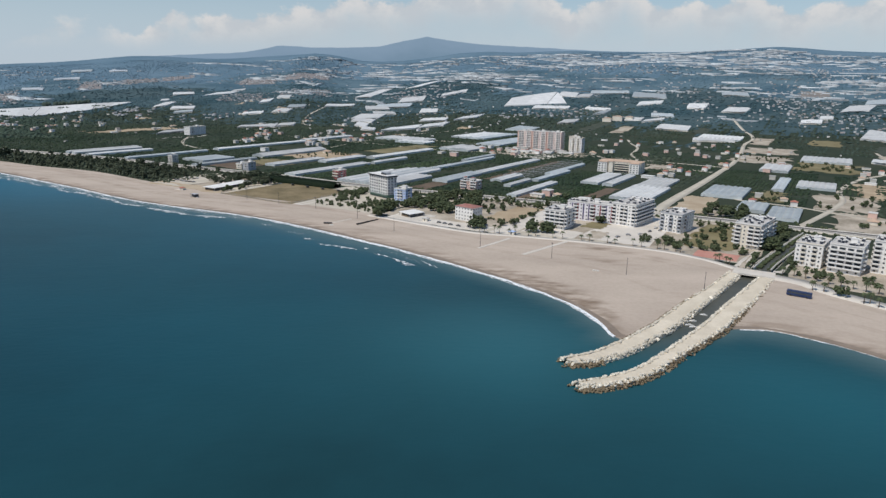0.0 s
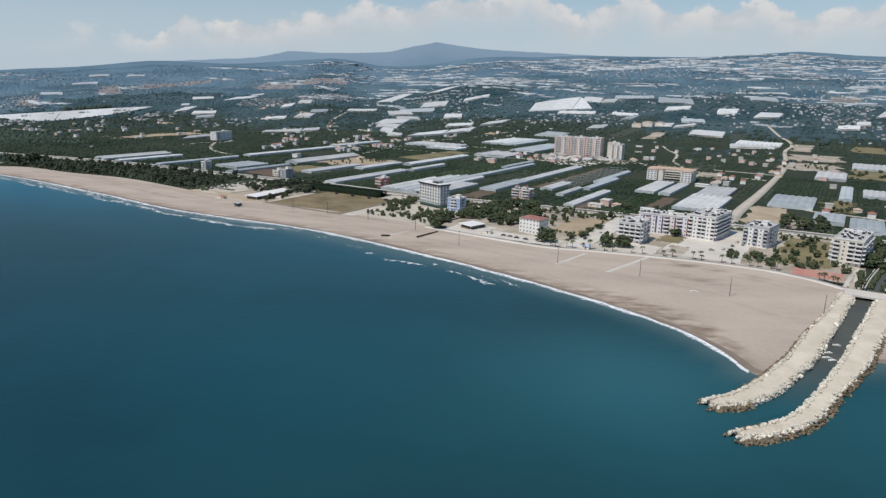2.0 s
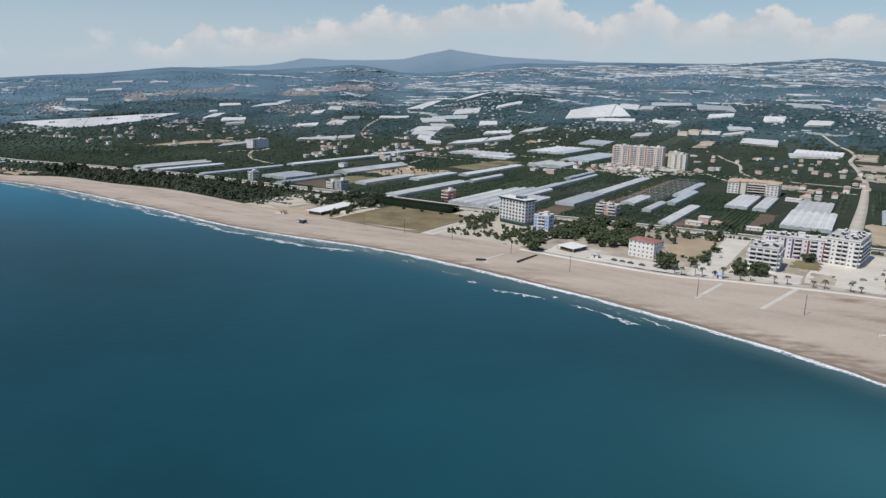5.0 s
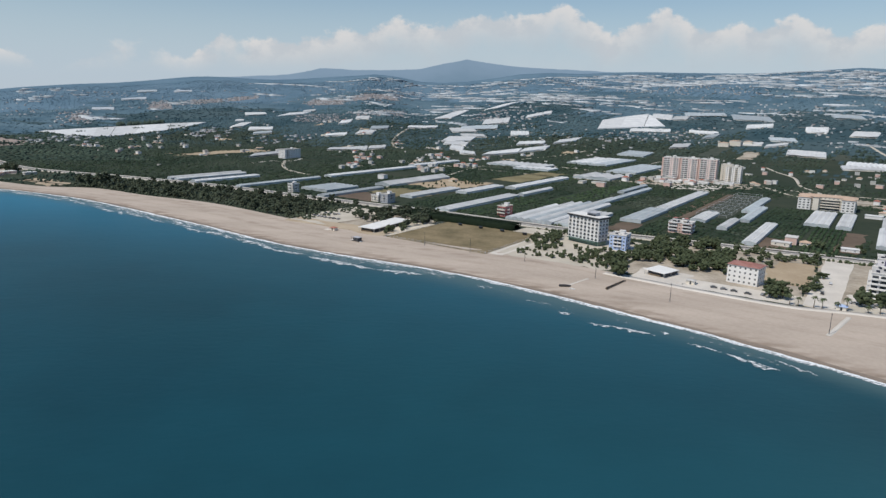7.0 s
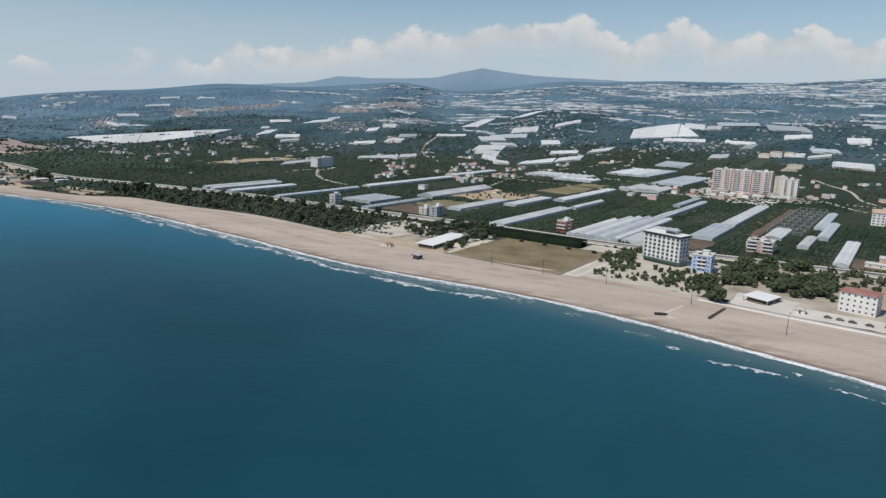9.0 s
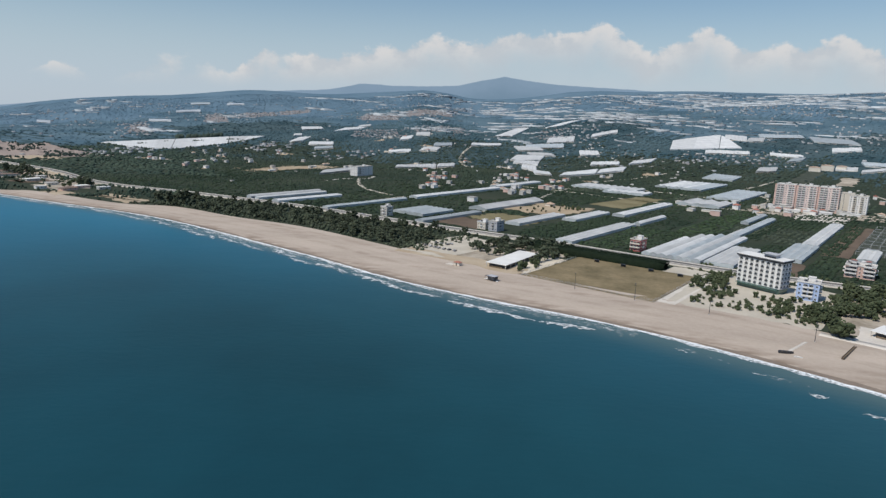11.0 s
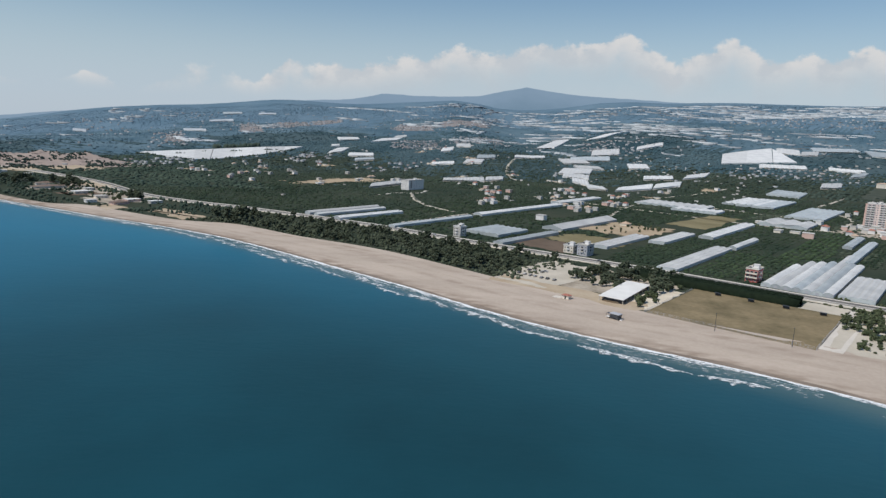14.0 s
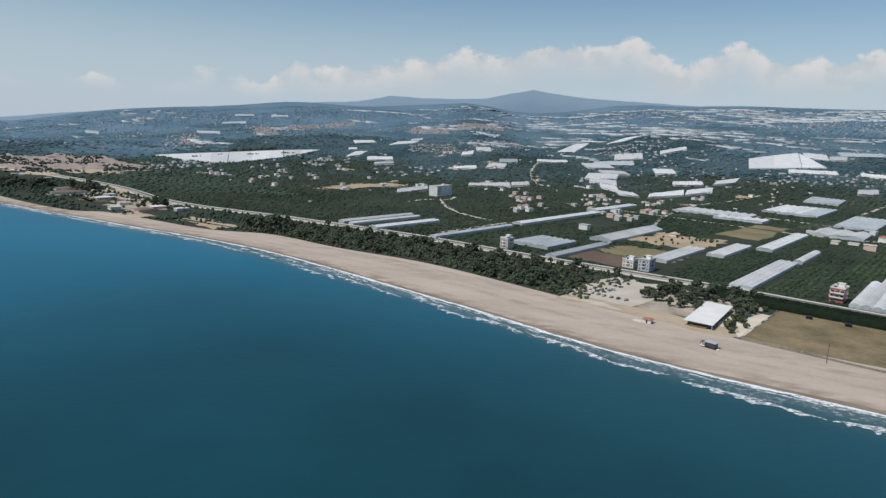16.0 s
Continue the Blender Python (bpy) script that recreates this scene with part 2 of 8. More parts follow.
M = {
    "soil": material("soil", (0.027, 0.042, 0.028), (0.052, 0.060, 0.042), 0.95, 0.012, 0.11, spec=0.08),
    # Higher ground and its scrub: haze blue mixed in, stronger with distance.
    "mid_hill_haze": material("mid_hill_haze", (0.037, 0.071, 0.083), (0.068, 0.105, 0.115), 0.95, 0.006, 0.06, spec=0.08, sharp=(0.58, 0.86)),
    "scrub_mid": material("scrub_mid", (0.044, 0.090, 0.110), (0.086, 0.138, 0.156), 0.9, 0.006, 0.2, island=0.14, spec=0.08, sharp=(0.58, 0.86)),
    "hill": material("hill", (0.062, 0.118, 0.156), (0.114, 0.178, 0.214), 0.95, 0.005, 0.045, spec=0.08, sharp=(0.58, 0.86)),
    "sand": material("sand", (0.395, 0.330, 0.273), (0.500, 0.422, 0.352), 0.95, 0.035, 0.5, 0.05, grain=(0.3, 1.0)),
    "wet_sand": material("wet_sand", (0.185, 0.146, 0.112), (0.265, 0.212, 0.166), 0.6, 0.05, 0.9, 0.03),
    "gravel": material("gravel", (0.54, 0.475, 0.375), (0.69, 0.62, 0.505), 0.95, 0.08, 0.9, 0.1),
    "rock": material("rock", (0.60, 0.55, 0.455), (0.77, 0.72, 0.62), 0.9, 0.4, 3.0, 0.1, each=0.25),
    "wet_rock": material("wet_rock", (0.13, 0.098, 0.06), (0.26, 0.205, 0.135), 0.6, 0.4, 3.0, 0.1, each=0.3),
    "asphalt": material("asphalt", (0.17, 0.16, 0.145), (0.24, 0.225, 0.205), 0.9, 0.05, 0.6),
    "paving": material("paving", (0.53, 0.49, 0.435), (0.65, 0.605, 0.54), 0.85, 0.06, 0.6),
    "track": material("track", (0.44, 0.40, 0.33), (0.55, 0.50, 0.42), 0.95, 0.05, 0.5),
    "dusty": material("dusty", (0.24, 0.205, 0.155), (0.52, 0.455, 0.375), 0.95, 0.04, 0.4),
    "sandy_lot": material("sandy_lot", (0.36, 0.28, 0.19), (0.47, 0.39, 0.29), 0.95, 0.05, 0.5),
    "quarry": material("quarry", (0.075, 0.058, 0.055), (0.33, 0.27, 0.235), 0.95, 0.050, 0.22, sharp=(0.46, 0.66)),
    "flat_roof": material("flat_roof", (0.46, 0.45, 0.43), (0.60, 0.58, 0.55), 0.85, 0.2, 1.5, each=0.2),
    "concrete": material("concrete", (0.45, 0.43, 0.40), (0.56, 0.54, 0.50), 0.85, 0.2, 2.0),
    "white_wall": material("white_wall", (0.68, 0.665, 0.645), (0.78, 0.765, 0.745), 0.8, 0.15, 1.5),
    "cream_wall": material("cream_wall", (0.66, 0.60, 0.52), (0.74, 0.69, 0.60), 0.8, 0.15, 1.5),
    "pink_wall": material("pink_wall", (0.60, 0.40, 0.34), (0.68, 0.50, 0.44), 0.8, 0.15, 1.5),
    "red_wall": material("red_wall", (0.36, 0.10, 0.09), (0.44, 0.15, 0.13), 0.8, 0.15, 1.5),
    "lilac_wall": material("lilac_wall", (0.66, 0.635, 0.665), (0.75, 0.725, 0.745), 0.8, 0.15, 1.5),
    "blue_wall": material("blue_wall", (0.36, 0.47, 0.70), (0.46, 0.56, 0.76), 0.7, 0.15, 1.5),
    "grey_wall": material("grey_wall", (0.36, 0.37, 0.40), (0.46, 0.47, 0.50), 0.8, 0.15, 1.5),
    "dark_metal": material("dark_metal", (0.045, 0.05, 0.06), (0.08, 0.085, 0.095), 0.5, 0.3, 3.0, metal=0.3),
    "glass": material("glass", (0.035, 0.045, 0.055), (0.06, 0.07, 0.08), 0.12, 0.2, 2.0, spec=0.6),
    "green_glass": material("green_glass", (0.06, 0.13, 0.11), (0.10, 0.19, 0.16), 0.2, 0.2, 2.0, spec=0.6),
    "red_tile": material("red_tile", (0.33, 0.13, 0.095), (0.42, 0.20, 0.15), 0.85, 0.2, 2.5),
    "orange_tile": material("orange_tile", (0.47, 0.33, 0.245), (0.56, 0.42, 0.32), 0.85, 0.2, 2.5),
    "roof_grey": material("roof_grey", (0.42, 0.41, 0.39), (0.56, 0.54, 0.52), 0.85, 0.2, 1.6),
    "white_sheet": material("white_sheet", (0.70, 0.69, 0.66), (0.80, 0.79, 0.76), 0.55, 0.1, 1.2),
    "film_white": material("film_white", (0.50, 0.51, 0.51), (0.66, 0.665, 0.655), 0.6, 0.05, 0.5, each=0.22, spec=0.15),
    "film_clear": material("film_clear", (0.34, 0.38, 0.40), (0.48, 0.52, 0.53), 0.5, 0.06, 0.7, each=0.18, spec=0.25),
    # Far film and house walls: haze is mixed into the base colour.
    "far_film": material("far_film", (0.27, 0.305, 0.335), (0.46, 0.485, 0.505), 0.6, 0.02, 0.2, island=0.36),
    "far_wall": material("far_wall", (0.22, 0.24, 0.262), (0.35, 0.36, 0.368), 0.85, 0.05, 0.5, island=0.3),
    "shed_wall": material("shed_wall", (0.24, 0.235, 0.23), (0.46, 0.445, 0.42), 0.8, 0.05, 0.5, island=0.4),
    # Far bare slopes, greyed with painted haze.
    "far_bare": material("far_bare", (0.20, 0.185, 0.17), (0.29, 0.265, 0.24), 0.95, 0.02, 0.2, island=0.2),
    "leaf": material("leaf", (0.042, 0.058, 0.031), (0.092, 0.108, 0.060), 0.7, 0.35, 2.5, island=0.35, spec=0.08),
    "pine": material("pine", (0.040, 0.055, 0.036), (0.090, 0.103, 0.068), 0.75, 0.35, 2.5, island=0.35, spec=0.08),
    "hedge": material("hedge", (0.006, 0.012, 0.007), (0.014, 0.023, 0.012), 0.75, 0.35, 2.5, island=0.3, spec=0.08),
    "orchard": material("orchard", (0.019, 0.035, 0.023), (0.048, 0.068, 0.040), 0.75, 0.006, 0.5, island=0.22, spec=0.08),
    # Aerial haze is mixed into these greens, more the farther the band.
    "scrub_far_haze": material("scrub_far_haze", (0.084, 0.156, 0.205), (0.146, 0.228, 0.272), 0.9, 0.005, 0.2, island=0.10, spec=0.08, sharp=(0.58, 0.86)),
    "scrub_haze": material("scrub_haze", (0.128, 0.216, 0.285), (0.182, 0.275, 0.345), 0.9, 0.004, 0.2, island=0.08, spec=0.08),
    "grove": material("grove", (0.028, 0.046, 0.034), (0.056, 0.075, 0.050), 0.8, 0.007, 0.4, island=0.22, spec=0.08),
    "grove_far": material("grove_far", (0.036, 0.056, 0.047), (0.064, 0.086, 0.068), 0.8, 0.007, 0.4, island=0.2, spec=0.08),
    "olive_grove": material("olive_grove", (0.040, 0.056, 0.040), (0.078, 0.094, 0.066), 0.75, 0.01, 0.5, island=0.25, spec=0.08),
    "young_grove": material("young_grove", (0.028, 0.050, 0.027), (0.060, 0.088, 0.046), 0.75, 0.01, 0.5, island=0.25, spec=0.08),
    # Farthest land, with the most haze in its blue.
    "far_hill_haze": material("far_hill_haze", (0.094, 0.164, 0.220), (0.136, 0.212, 0.270), 0.95, 0.004, 0.04, spec=0.08),
    # Slight haze tint in this green.
    "scrub": material("scrub", (0.030, 0.050, 0.044), (0.056, 0.078, 0.066), 0.85, 0.01, 0.2, island=0.28, spec=0.08),
    "dark_wood": material("dark_wood", (0.034, 0.056, 0.044), (0.068, 0.094, 0.068), 0.8, 0.008, 0.3, island=0.2, spec=0.08),
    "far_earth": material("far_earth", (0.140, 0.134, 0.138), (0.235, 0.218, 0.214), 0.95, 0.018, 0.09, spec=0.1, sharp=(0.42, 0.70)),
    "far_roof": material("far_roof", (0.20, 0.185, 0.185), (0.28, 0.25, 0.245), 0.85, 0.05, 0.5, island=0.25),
    "dry_grass": material("dry_grass", (0.155, 0.132, 0.066), (0.245, 0.210, 0.118), 0.95, 0.025, 0.3),
    "field_grass": material("field_grass", (0.125, 0.102, 0.054), (0.265, 0.208, 0.122), 0.95, 0.045, 0.35),
    "net_crop": material("net_crop", (0.035, 0.048, 0.034), (0.075, 0.082, 0.06), 0.9, 0.06, 0.8),
    "faded_tile": material("faded_tile", (0.27, 0.115, 0.095), (0.36, 0.19, 0.165), 0.85, 0.25, 2.5),
    "rose_wall": material("rose_wall", (0.62, 0.50, 0.46), (0.72, 0.60, 0.56), 0.8, 0.15, 1.5),
    "brown_tile": material("brown_tile", (0.165, 0.118, 0.098), (0.25, 0.19, 0.16), 0.85, 0.25, 2.5),
    "dark_red": material("dark_red", (0.18, 0.05, 0.055), (0.25, 0.085, 0.085), 0.8, 0.15, 1.5),
    "violet_wall": material("violet_wall", (0.075, 0.07, 0.14), (0.12, 0.105, 0.19), 0.8, 0.15, 1.5),
    "bare_earth": material("bare_earth", (0.33, 0.25, 0.165), (0.45, 0.36, 0.25), 0.95, 0.04, 0.4),
    "brown_earth": material("brown_earth", (0.105, 0.076, 0.054), (0.165, 0.122, 0.088), 0.95, 0.04, 0.4),
    "bark": material("bark", (0.12, 0.09, 0.06), (0.20, 0.155, 0.11), 0.9, 0.5, 4.0),
    "red_court": material("red_court", (0.44, 0.20, 0.16), (0.54, 0.29, 0.23), 0.85, 0.06, 0.7),
    "blue_paint": material("blue_paint", (0.014, 0.028, 0.085), (0.03, 0.05, 0.12), 0.45, 0.3, 3.0),
    "boat_white": material("boat_white", (0.70, 0.70, 0.68), (0.80, 0.80, 0.78), 0.4, 0.3, 3.0),
    "tyre": material("tyre", (0.02, 0.02, 0.02), (0.035, 0.035, 0.035), 0.8, 1.0, 6.0),
    "car": material("car", (0.26, 0.26, 0.27), (0.30, 0.30, 0.30), 0.35, 1.0, 6.0, spec=0.5, each=0.85),
    "solar": material("solar", (0.03, 0.033, 0.042), (0.05, 0.055, 0.065), 0.25, 1.0, 6.0, spec=0.5),
    "foam_base": material("foam_base", (0.72, 0.76, 0.78), (0.86, 0.88, 0.89), 0.8, 0.15, 1.5),
}


# ------------------------------------------------------------ mesh helpers
def box(bm, x, y, z, sx, sy, sz):
    """A box on its base centre (x, y, z)."""
    vs = [bm.verts.new((x + i * sx / 2, y + j * sy / 2, z + k * sz)) for k in (0, 1) for j in (-1, 1) for i in (-1, 1)]
    for f in ((0, 2, 3, 1), (4, 5, 7, 6), (0, 1, 5, 4), (2, 6, 7, 3), (0, 4, 6, 2), (1, 3, 7, 5)):
        bm.faces.new([vs[i] for i in f])


def boxes(*rows):
    bm = bmesh.new()
    for r in rows:
        box(bm, *r)
    return bm


def to_mesh(name, bm, mat):
    me = bpy.data.meshes.new(name)
    bm.to_mesh(me)
    bm.free()
    for m in mat if isinstance(mat, (list, tuple)) else [mat]:
        me.materials.append(M[m])
    return me


def part(name, data, mat, parent, label="", m=None):
    """Links a bmesh (or a shared mesh) as one mesh object under a thing."""
    me = data if isinstance(data, bpy.types.Mesh) else to_mesh(name, data, mat)
    ob = new(name, me)
    ob.parent = parent
    if m is not None:
        ob.matrix_basis = m
    return tagged(ob, label)


def thing(name, m, label, category, group="", kind=""):
    ob = new(name)
    ob.matrix_basis = m
    return tagged(ob, label, category, group, kind)


def mass(name, verts, faces, mat, label, category, kind="stuff", group=""):
    """One mesh from arrays of vertices and equal-sized faces."""
    verts, faces = np.asarray(verts, np.float32), np.asarray(faces, np.int32)
    me = bpy.data.meshes.new(name)
    k = faces.shape[1]
    me.vertices.add(len(verts))
    me.vertices.foreach_set("co", verts.ravel())
    me.loops.add(faces.size)
    me.loops.foreach_set("vertex_index", faces.ravel())
    me.polygons.add(len(faces))
    me.polygons.foreach_set("loop_start", np.arange(0, faces.size, k, dtype=np.int32))
    me.update(calc_edges=True)
    me.materials.append(M[mat])
    return tagged(new(name, me), label, category, group, kind)


def spread(protos, places, sizes, turns, heights=None):
    """Copies of small prototype shapes at many places, as arrays for mass()."""
    vs, fs, base = [], [], 0
    pick = np.random.randint(0, len(protos), len(places))
    heights = sizes if heights is None else heights
    for k, (pv, pf) in enumerate(protos):
        sel = np.where(pick == k)[0]
        if not len(sel):
            continue
        c, s = np.cos(turns[sel])[:, None], np.sin(turns[sel])[:, None]
        x = (pv[None, :, 0] * c - pv[None, :, 1] * s) * sizes[sel][:, None]
        y = (pv[None, :, 0] * s + pv[None, :, 1] * c) * sizes[sel][:, None]
        z = pv[None, :, 2] * heights[sel][:, None] + 0 * x
        v = np.stack([x, y, z], -1) + places[sel][:, None, :]
        f = pf[None] + (np.arange(len(sel)) * len(pv))[:, None, None] + base
        vs.append(v.reshape(-1, 3))
        fs.append(f.reshape(-1, pf.shape[1]))
        base += v.shape[0] * v.shape[1]
    return np.concatenate(vs), np.concatenate(fs)


def ico(sub, jag, flat=1.0, seed=0):
    """A jagged clump standing on its base, one unit across and high."""
    bm = bmesh.new()
    bmesh.ops.create_icosphere(bm, subdivisions=sub, radius=0.5)
    rng = np.random.RandomState(seed)
    v = np.array([p.co[:] for p in bm.verts])
    f = np.array([[q.index for q in p.verts] for p in bm.faces])
    bm.free()
    v *= 1 + jag * (rng.rand(len(v), 1) - 0.5) * 2
    v[:, 2] = v[:, 2] * flat + 0.5 * flat
    return v, f


def strip(name, line, widths, z, mat, label, category, rows=2, kind="structure", skirt=True):
    """A band of ground along a line in plan, following its heights."""
    line = np.asarray(line, float)
    d = np.gradient(line, axis=0)
    d /= np.linalg.norm(d, axis=1)[:, None]
    nrm = np.stack([-d[:, 1], d[:, 0]], 1)
    widths = np.broadcast_to(widths, (len(line),))
    vs = []
    for i, k in enumerate(np.linspace(-0.5, 0.5, rows)):
        p = line + nrm * (widths * k)[:, None]
        x, y = xy(p[:, 0], p[:, 1])
        zz = (ground_z(x, y) + z[1]) if isinstance(z, tuple) else np.full(len(x), z)
        vs.append(np.stack([x, y, zz], 1))
    if skirt:
        vs = [vs[0] - (0, 0, 1.5), *vs, vs[-1] - (0, 0, 1.5)]
    n, r = len(line), len(vs)
    v = np.concatenate(vs)
    f = [[a * n + i, a * n + i + 1, (a + 1) * n + i + 1, (a + 1) * n + i] for a in range(r - 1) for i in range(n - 1)]
    return mass(name, v, np.array(f)[:, ::-1], mat, label, category, kind)


def patch(name, u0, u1, v0, v1, z, mat, label, category, kind="structure", wobble=0.0, seed=0):
    """A piece of ground, four-sided in plan, with an uneven edge where wobble is given."""
    rng = np.random.RandomState(seed)
    n = 10
    edge = [(u0 + (u1 - u0) * i / n, v0) for i in range(n)] + [(u1, v0 + (v1 - v0) * i / n) for i in range(n)]
    edge += [(u1 - (u1 - u0) * i / n, v1) for i in range(n)] + [(u0, v1 - (v1 - v0) * i / n) for i in range(n)]
    edge = np.array(edge) + (rng.rand(4 * n, 2) - 0.5) * 2 * wobble
    bm = bmesh.new()
    top, low = [], []
    for a, b in edge:
        x, y = xy(a, b)
        g = float(ground_z(x, y))
        top.append(bm.verts.new((x, y, g + z)))
        low.append(bm.verts.new((x, y, g - 0.6)))
    bm.faces.new(top)
    for i in range(len(top)):
        j = (i + 1) % len(top)
        bm.faces.new((top[i], low[i], low[j], top[j]))
    bmesh.ops.recalc_face_normals(bm, faces=bm.faces)
    ob = new(name, to_mesh(name, bm, mat))
    return tagged(ob, label, category, kind=kind)


# ------------------------------------------------------------ ground and sea
def graded(lo, hi, a, b, step, grow=1.12):
    """Line places: even steps between a and b, growing outwards to lo and hi."""
    mid = list(np.arange(a, b + step, step))
    s, x = step, mid[-1]
    while x < hi:
        s *= grow
        x += s
        mid.append(x)
    s, x = step, mid[0]
    while x > lo:
        s *= grow
        x -= s
        mid.insert(0, x)
    return np.array(mid)


def sheet(us, vs, height, name, mat, label, category):
    gu, gv = np.meshgrid(us, vs, indexing="ij")
    x, y = xy(gu, gv)
    z = height(x, y, gu, gv)
    idx = np.arange(gu.size).reshape(gu.shape)
    f = np.stack([idx[:-1, :-1], idx[1:, :-1], idx[1:, 1:], idx[:-1, 1:]], -1).reshape(-1, 4)
    return mass(name, np.stack([x, y, z], -1).reshape(-1, 3), f, mat, label, category, "structure"), gu, gv


gus = np.unique(np.concatenate([graded(-4600, 4600, -1150, 150, 9.0, 1.06), np.arange(-80, -10, 1.5)]))
gvs = graded(-700, 4900, 300, 700, 8.0, 1.05)
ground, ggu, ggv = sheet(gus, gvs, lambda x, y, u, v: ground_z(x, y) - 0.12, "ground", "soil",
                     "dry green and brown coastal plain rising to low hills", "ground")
ground.data.materials.append(M["mid_hill_haze"])
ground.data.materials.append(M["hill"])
ground.data.materials.append(M["far_hill_haze"])
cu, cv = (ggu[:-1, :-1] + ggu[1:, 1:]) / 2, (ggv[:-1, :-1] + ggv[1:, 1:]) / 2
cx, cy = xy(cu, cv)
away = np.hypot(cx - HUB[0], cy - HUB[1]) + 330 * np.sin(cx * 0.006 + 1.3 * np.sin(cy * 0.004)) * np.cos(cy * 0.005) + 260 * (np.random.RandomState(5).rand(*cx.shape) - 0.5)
# Farther ground takes the bands with more haze in the colour.
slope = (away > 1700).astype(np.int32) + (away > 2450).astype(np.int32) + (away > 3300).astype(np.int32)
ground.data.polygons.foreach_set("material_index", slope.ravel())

# sand: from under the water's edge to the back of the beach
bu = np.unique(np.concatenate([np.arange(-2400, 600, 6.0), np.arange(-200, -82, 3.0), np.arange(-82, -12, 1.2)]))
bt = np.linspace(-0.12, 1.0, 60)
bgu = np.repeat(bu[:, None], len(bt), 1)
bgv = shore(bgu) + (back(bgu) - shore(bgu)) * bt[None]
bx, by = xy(bgu, bgv)
bidx = np.arange(bgu.size).reshape(bgu.shape)
bf = np.stack([bidx[:-1, :-1], bidx[1:, :-1], bidx[1:, 1:], bidx[:-1, 1:]], -1).reshape(-1, 4)
bz = ground_z(bx, by) + 0.06
beach = mass("beach", np.stack([bx, by, bz], -1).reshape(-1, 3), bf, "sand", "broad pale grey-beige sandy beach", "beach", "structure")

# damp, raked and trodden bands in the sand
def blot(u, v, du, dv):
    return np.exp(-((bgu - u) / du) ** 2 - ((bgv - v) / dv) ** 2)


boff = bgv - shore(bgu)
rough = 0.55 + 0.45 * np.sin(bgu * 0.071 + 1.1 * np.sin(bgv * 0.11)) * np.sin(bgu * 0.023 + 0.7)
damp = 0.9 * np.exp(-((boff - 13 - 3 * np.sin(bgu * 0.04)) / 8) ** 2) * np.clip((bgu + 205) / 50, 0, 1) * np.clip((-78 - bgu) / 20, 0, 1)
damp += 0.20 * np.exp(-((boff - 15 - 3 * np.sin(bgu * 0.03)) / 4) ** 2) * rough
damp += 0.42 * np.exp(-((boff - 40 - 6 * np.sin(bgu * 0.021)) / 5) ** 2) * rough * (bgu < -420)
damp += 0.32 * np.exp(-((boff - 56 - 5 * np.sin(bgu * 0.017 + 1.2)) / 4) ** 2) * (1.1 - rough) * (bgu < -380)
damp += 0.9 * blot(-140, 457, 26, 6) + 0.7 * blot(-128, 428, 20, 8) + 0.5 * blot(-100, 450, 10, 7) + 0.5 * blot(-318, 404, 16, 6) + 0.4 * blot(-470, 436, 30, 4) + 0.45 * blot(-780, 440, 40, 5)
reach = np.maximum(back(bgu) - shore(bgu), 1)
damp += 0.32 * np.exp(-((boff - 11 - 2.0 * np.sin(bgu * 0.033 + 0.6)) / 1.5) ** 2) * (0.4 + 0.6 * rough)        # drift line
damp += 0.18 * np.exp(-((boff - 19 - 2.5 * np.sin(bgu * 0.027 + 2.0)) / 1.6) ** 2) * rough
for where, deep_ in ((0.46, 0.24), (0.50, 0.24), (0.66, 0.20), (0.83, 0.26), (0.87, 0.26)):                      # wheel tracks
    damp += deep_ * np.exp(-((boff / reach - where - 0.03 * np.sin(bgu * 0.013 + where * 9)) * reach / 1.3) ** 2)
damp += (0.55 + 0.45 * rough) * np.exp(-((boff - 3) / 7.5) ** 2)
tone = beach.data.attributes.new("damp", "FLOAT", "POINT")
tone.data.foreach_set("value", np.clip(damp, 0, 1).ravel().astype(np.float32))


def damp_sand(m):
    """Browner sand where it is damp or turned over, broken up by noise."""
    n, l = m.node_tree.nodes, m.node_tree.links
    b = n["Principled BSDF"]
    at_damp = n.new("ShaderNodeAttribute")
    at_damp.attribute_name = "damp"
    t = n.new("ShaderNodeTexNoise")
    t.inputs["Scale"].default_value, t.inputs["Detail"].default_value = 0.16, 6
    turn = n.new("ShaderNodeMapping")
    turn.inputs["Rotation"].default_value = (0, 0, radians(30))
    turn.inputs["Scale"].default_value = (0.4, 1.0, 1.0)
    l.new(n.new("ShaderNodeNewGeometry").outputs["Position"], turn.inputs[0])
    l.new(turn.outputs[0], t.inputs["Vector"])
    r = n.new("ShaderNodeMapRange")
    r.inputs["From Min"].default_value, r.inputs["From Max"].default_value = 0.36, 0.62
    l.new(t.outputs["Fac"], r.inputs["Value"])
    k = n.new("ShaderNodeMath")
    k.operation = "MULTIPLY"
    l.new(r.outputs["Result"], k.inputs[0])
    l.new(at_damp.outputs["Fac"], k.inputs[1])
    mix = n.new("ShaderNodeMix")
    mix.data_type = "RGBA"
    l.new(k.outputs[0], mix.inputs["Factor"])
    l.new(b.inputs["Base Color"].links[0].from_socket, mix.inputs["A"])
    mix.inputs["B"].default_value = (0.222, 0.166, 0.122, 1)
    l.new(mix.outputs["Result"], b.inputs["Base Color"])


damp_sand(M["sand"])


# wet sand along the waterline
wet = np.stack([np.arange(-2000, 420, 6.0), shore(np.arange(-2000, 420, 6.0)) + 2.0], 1)
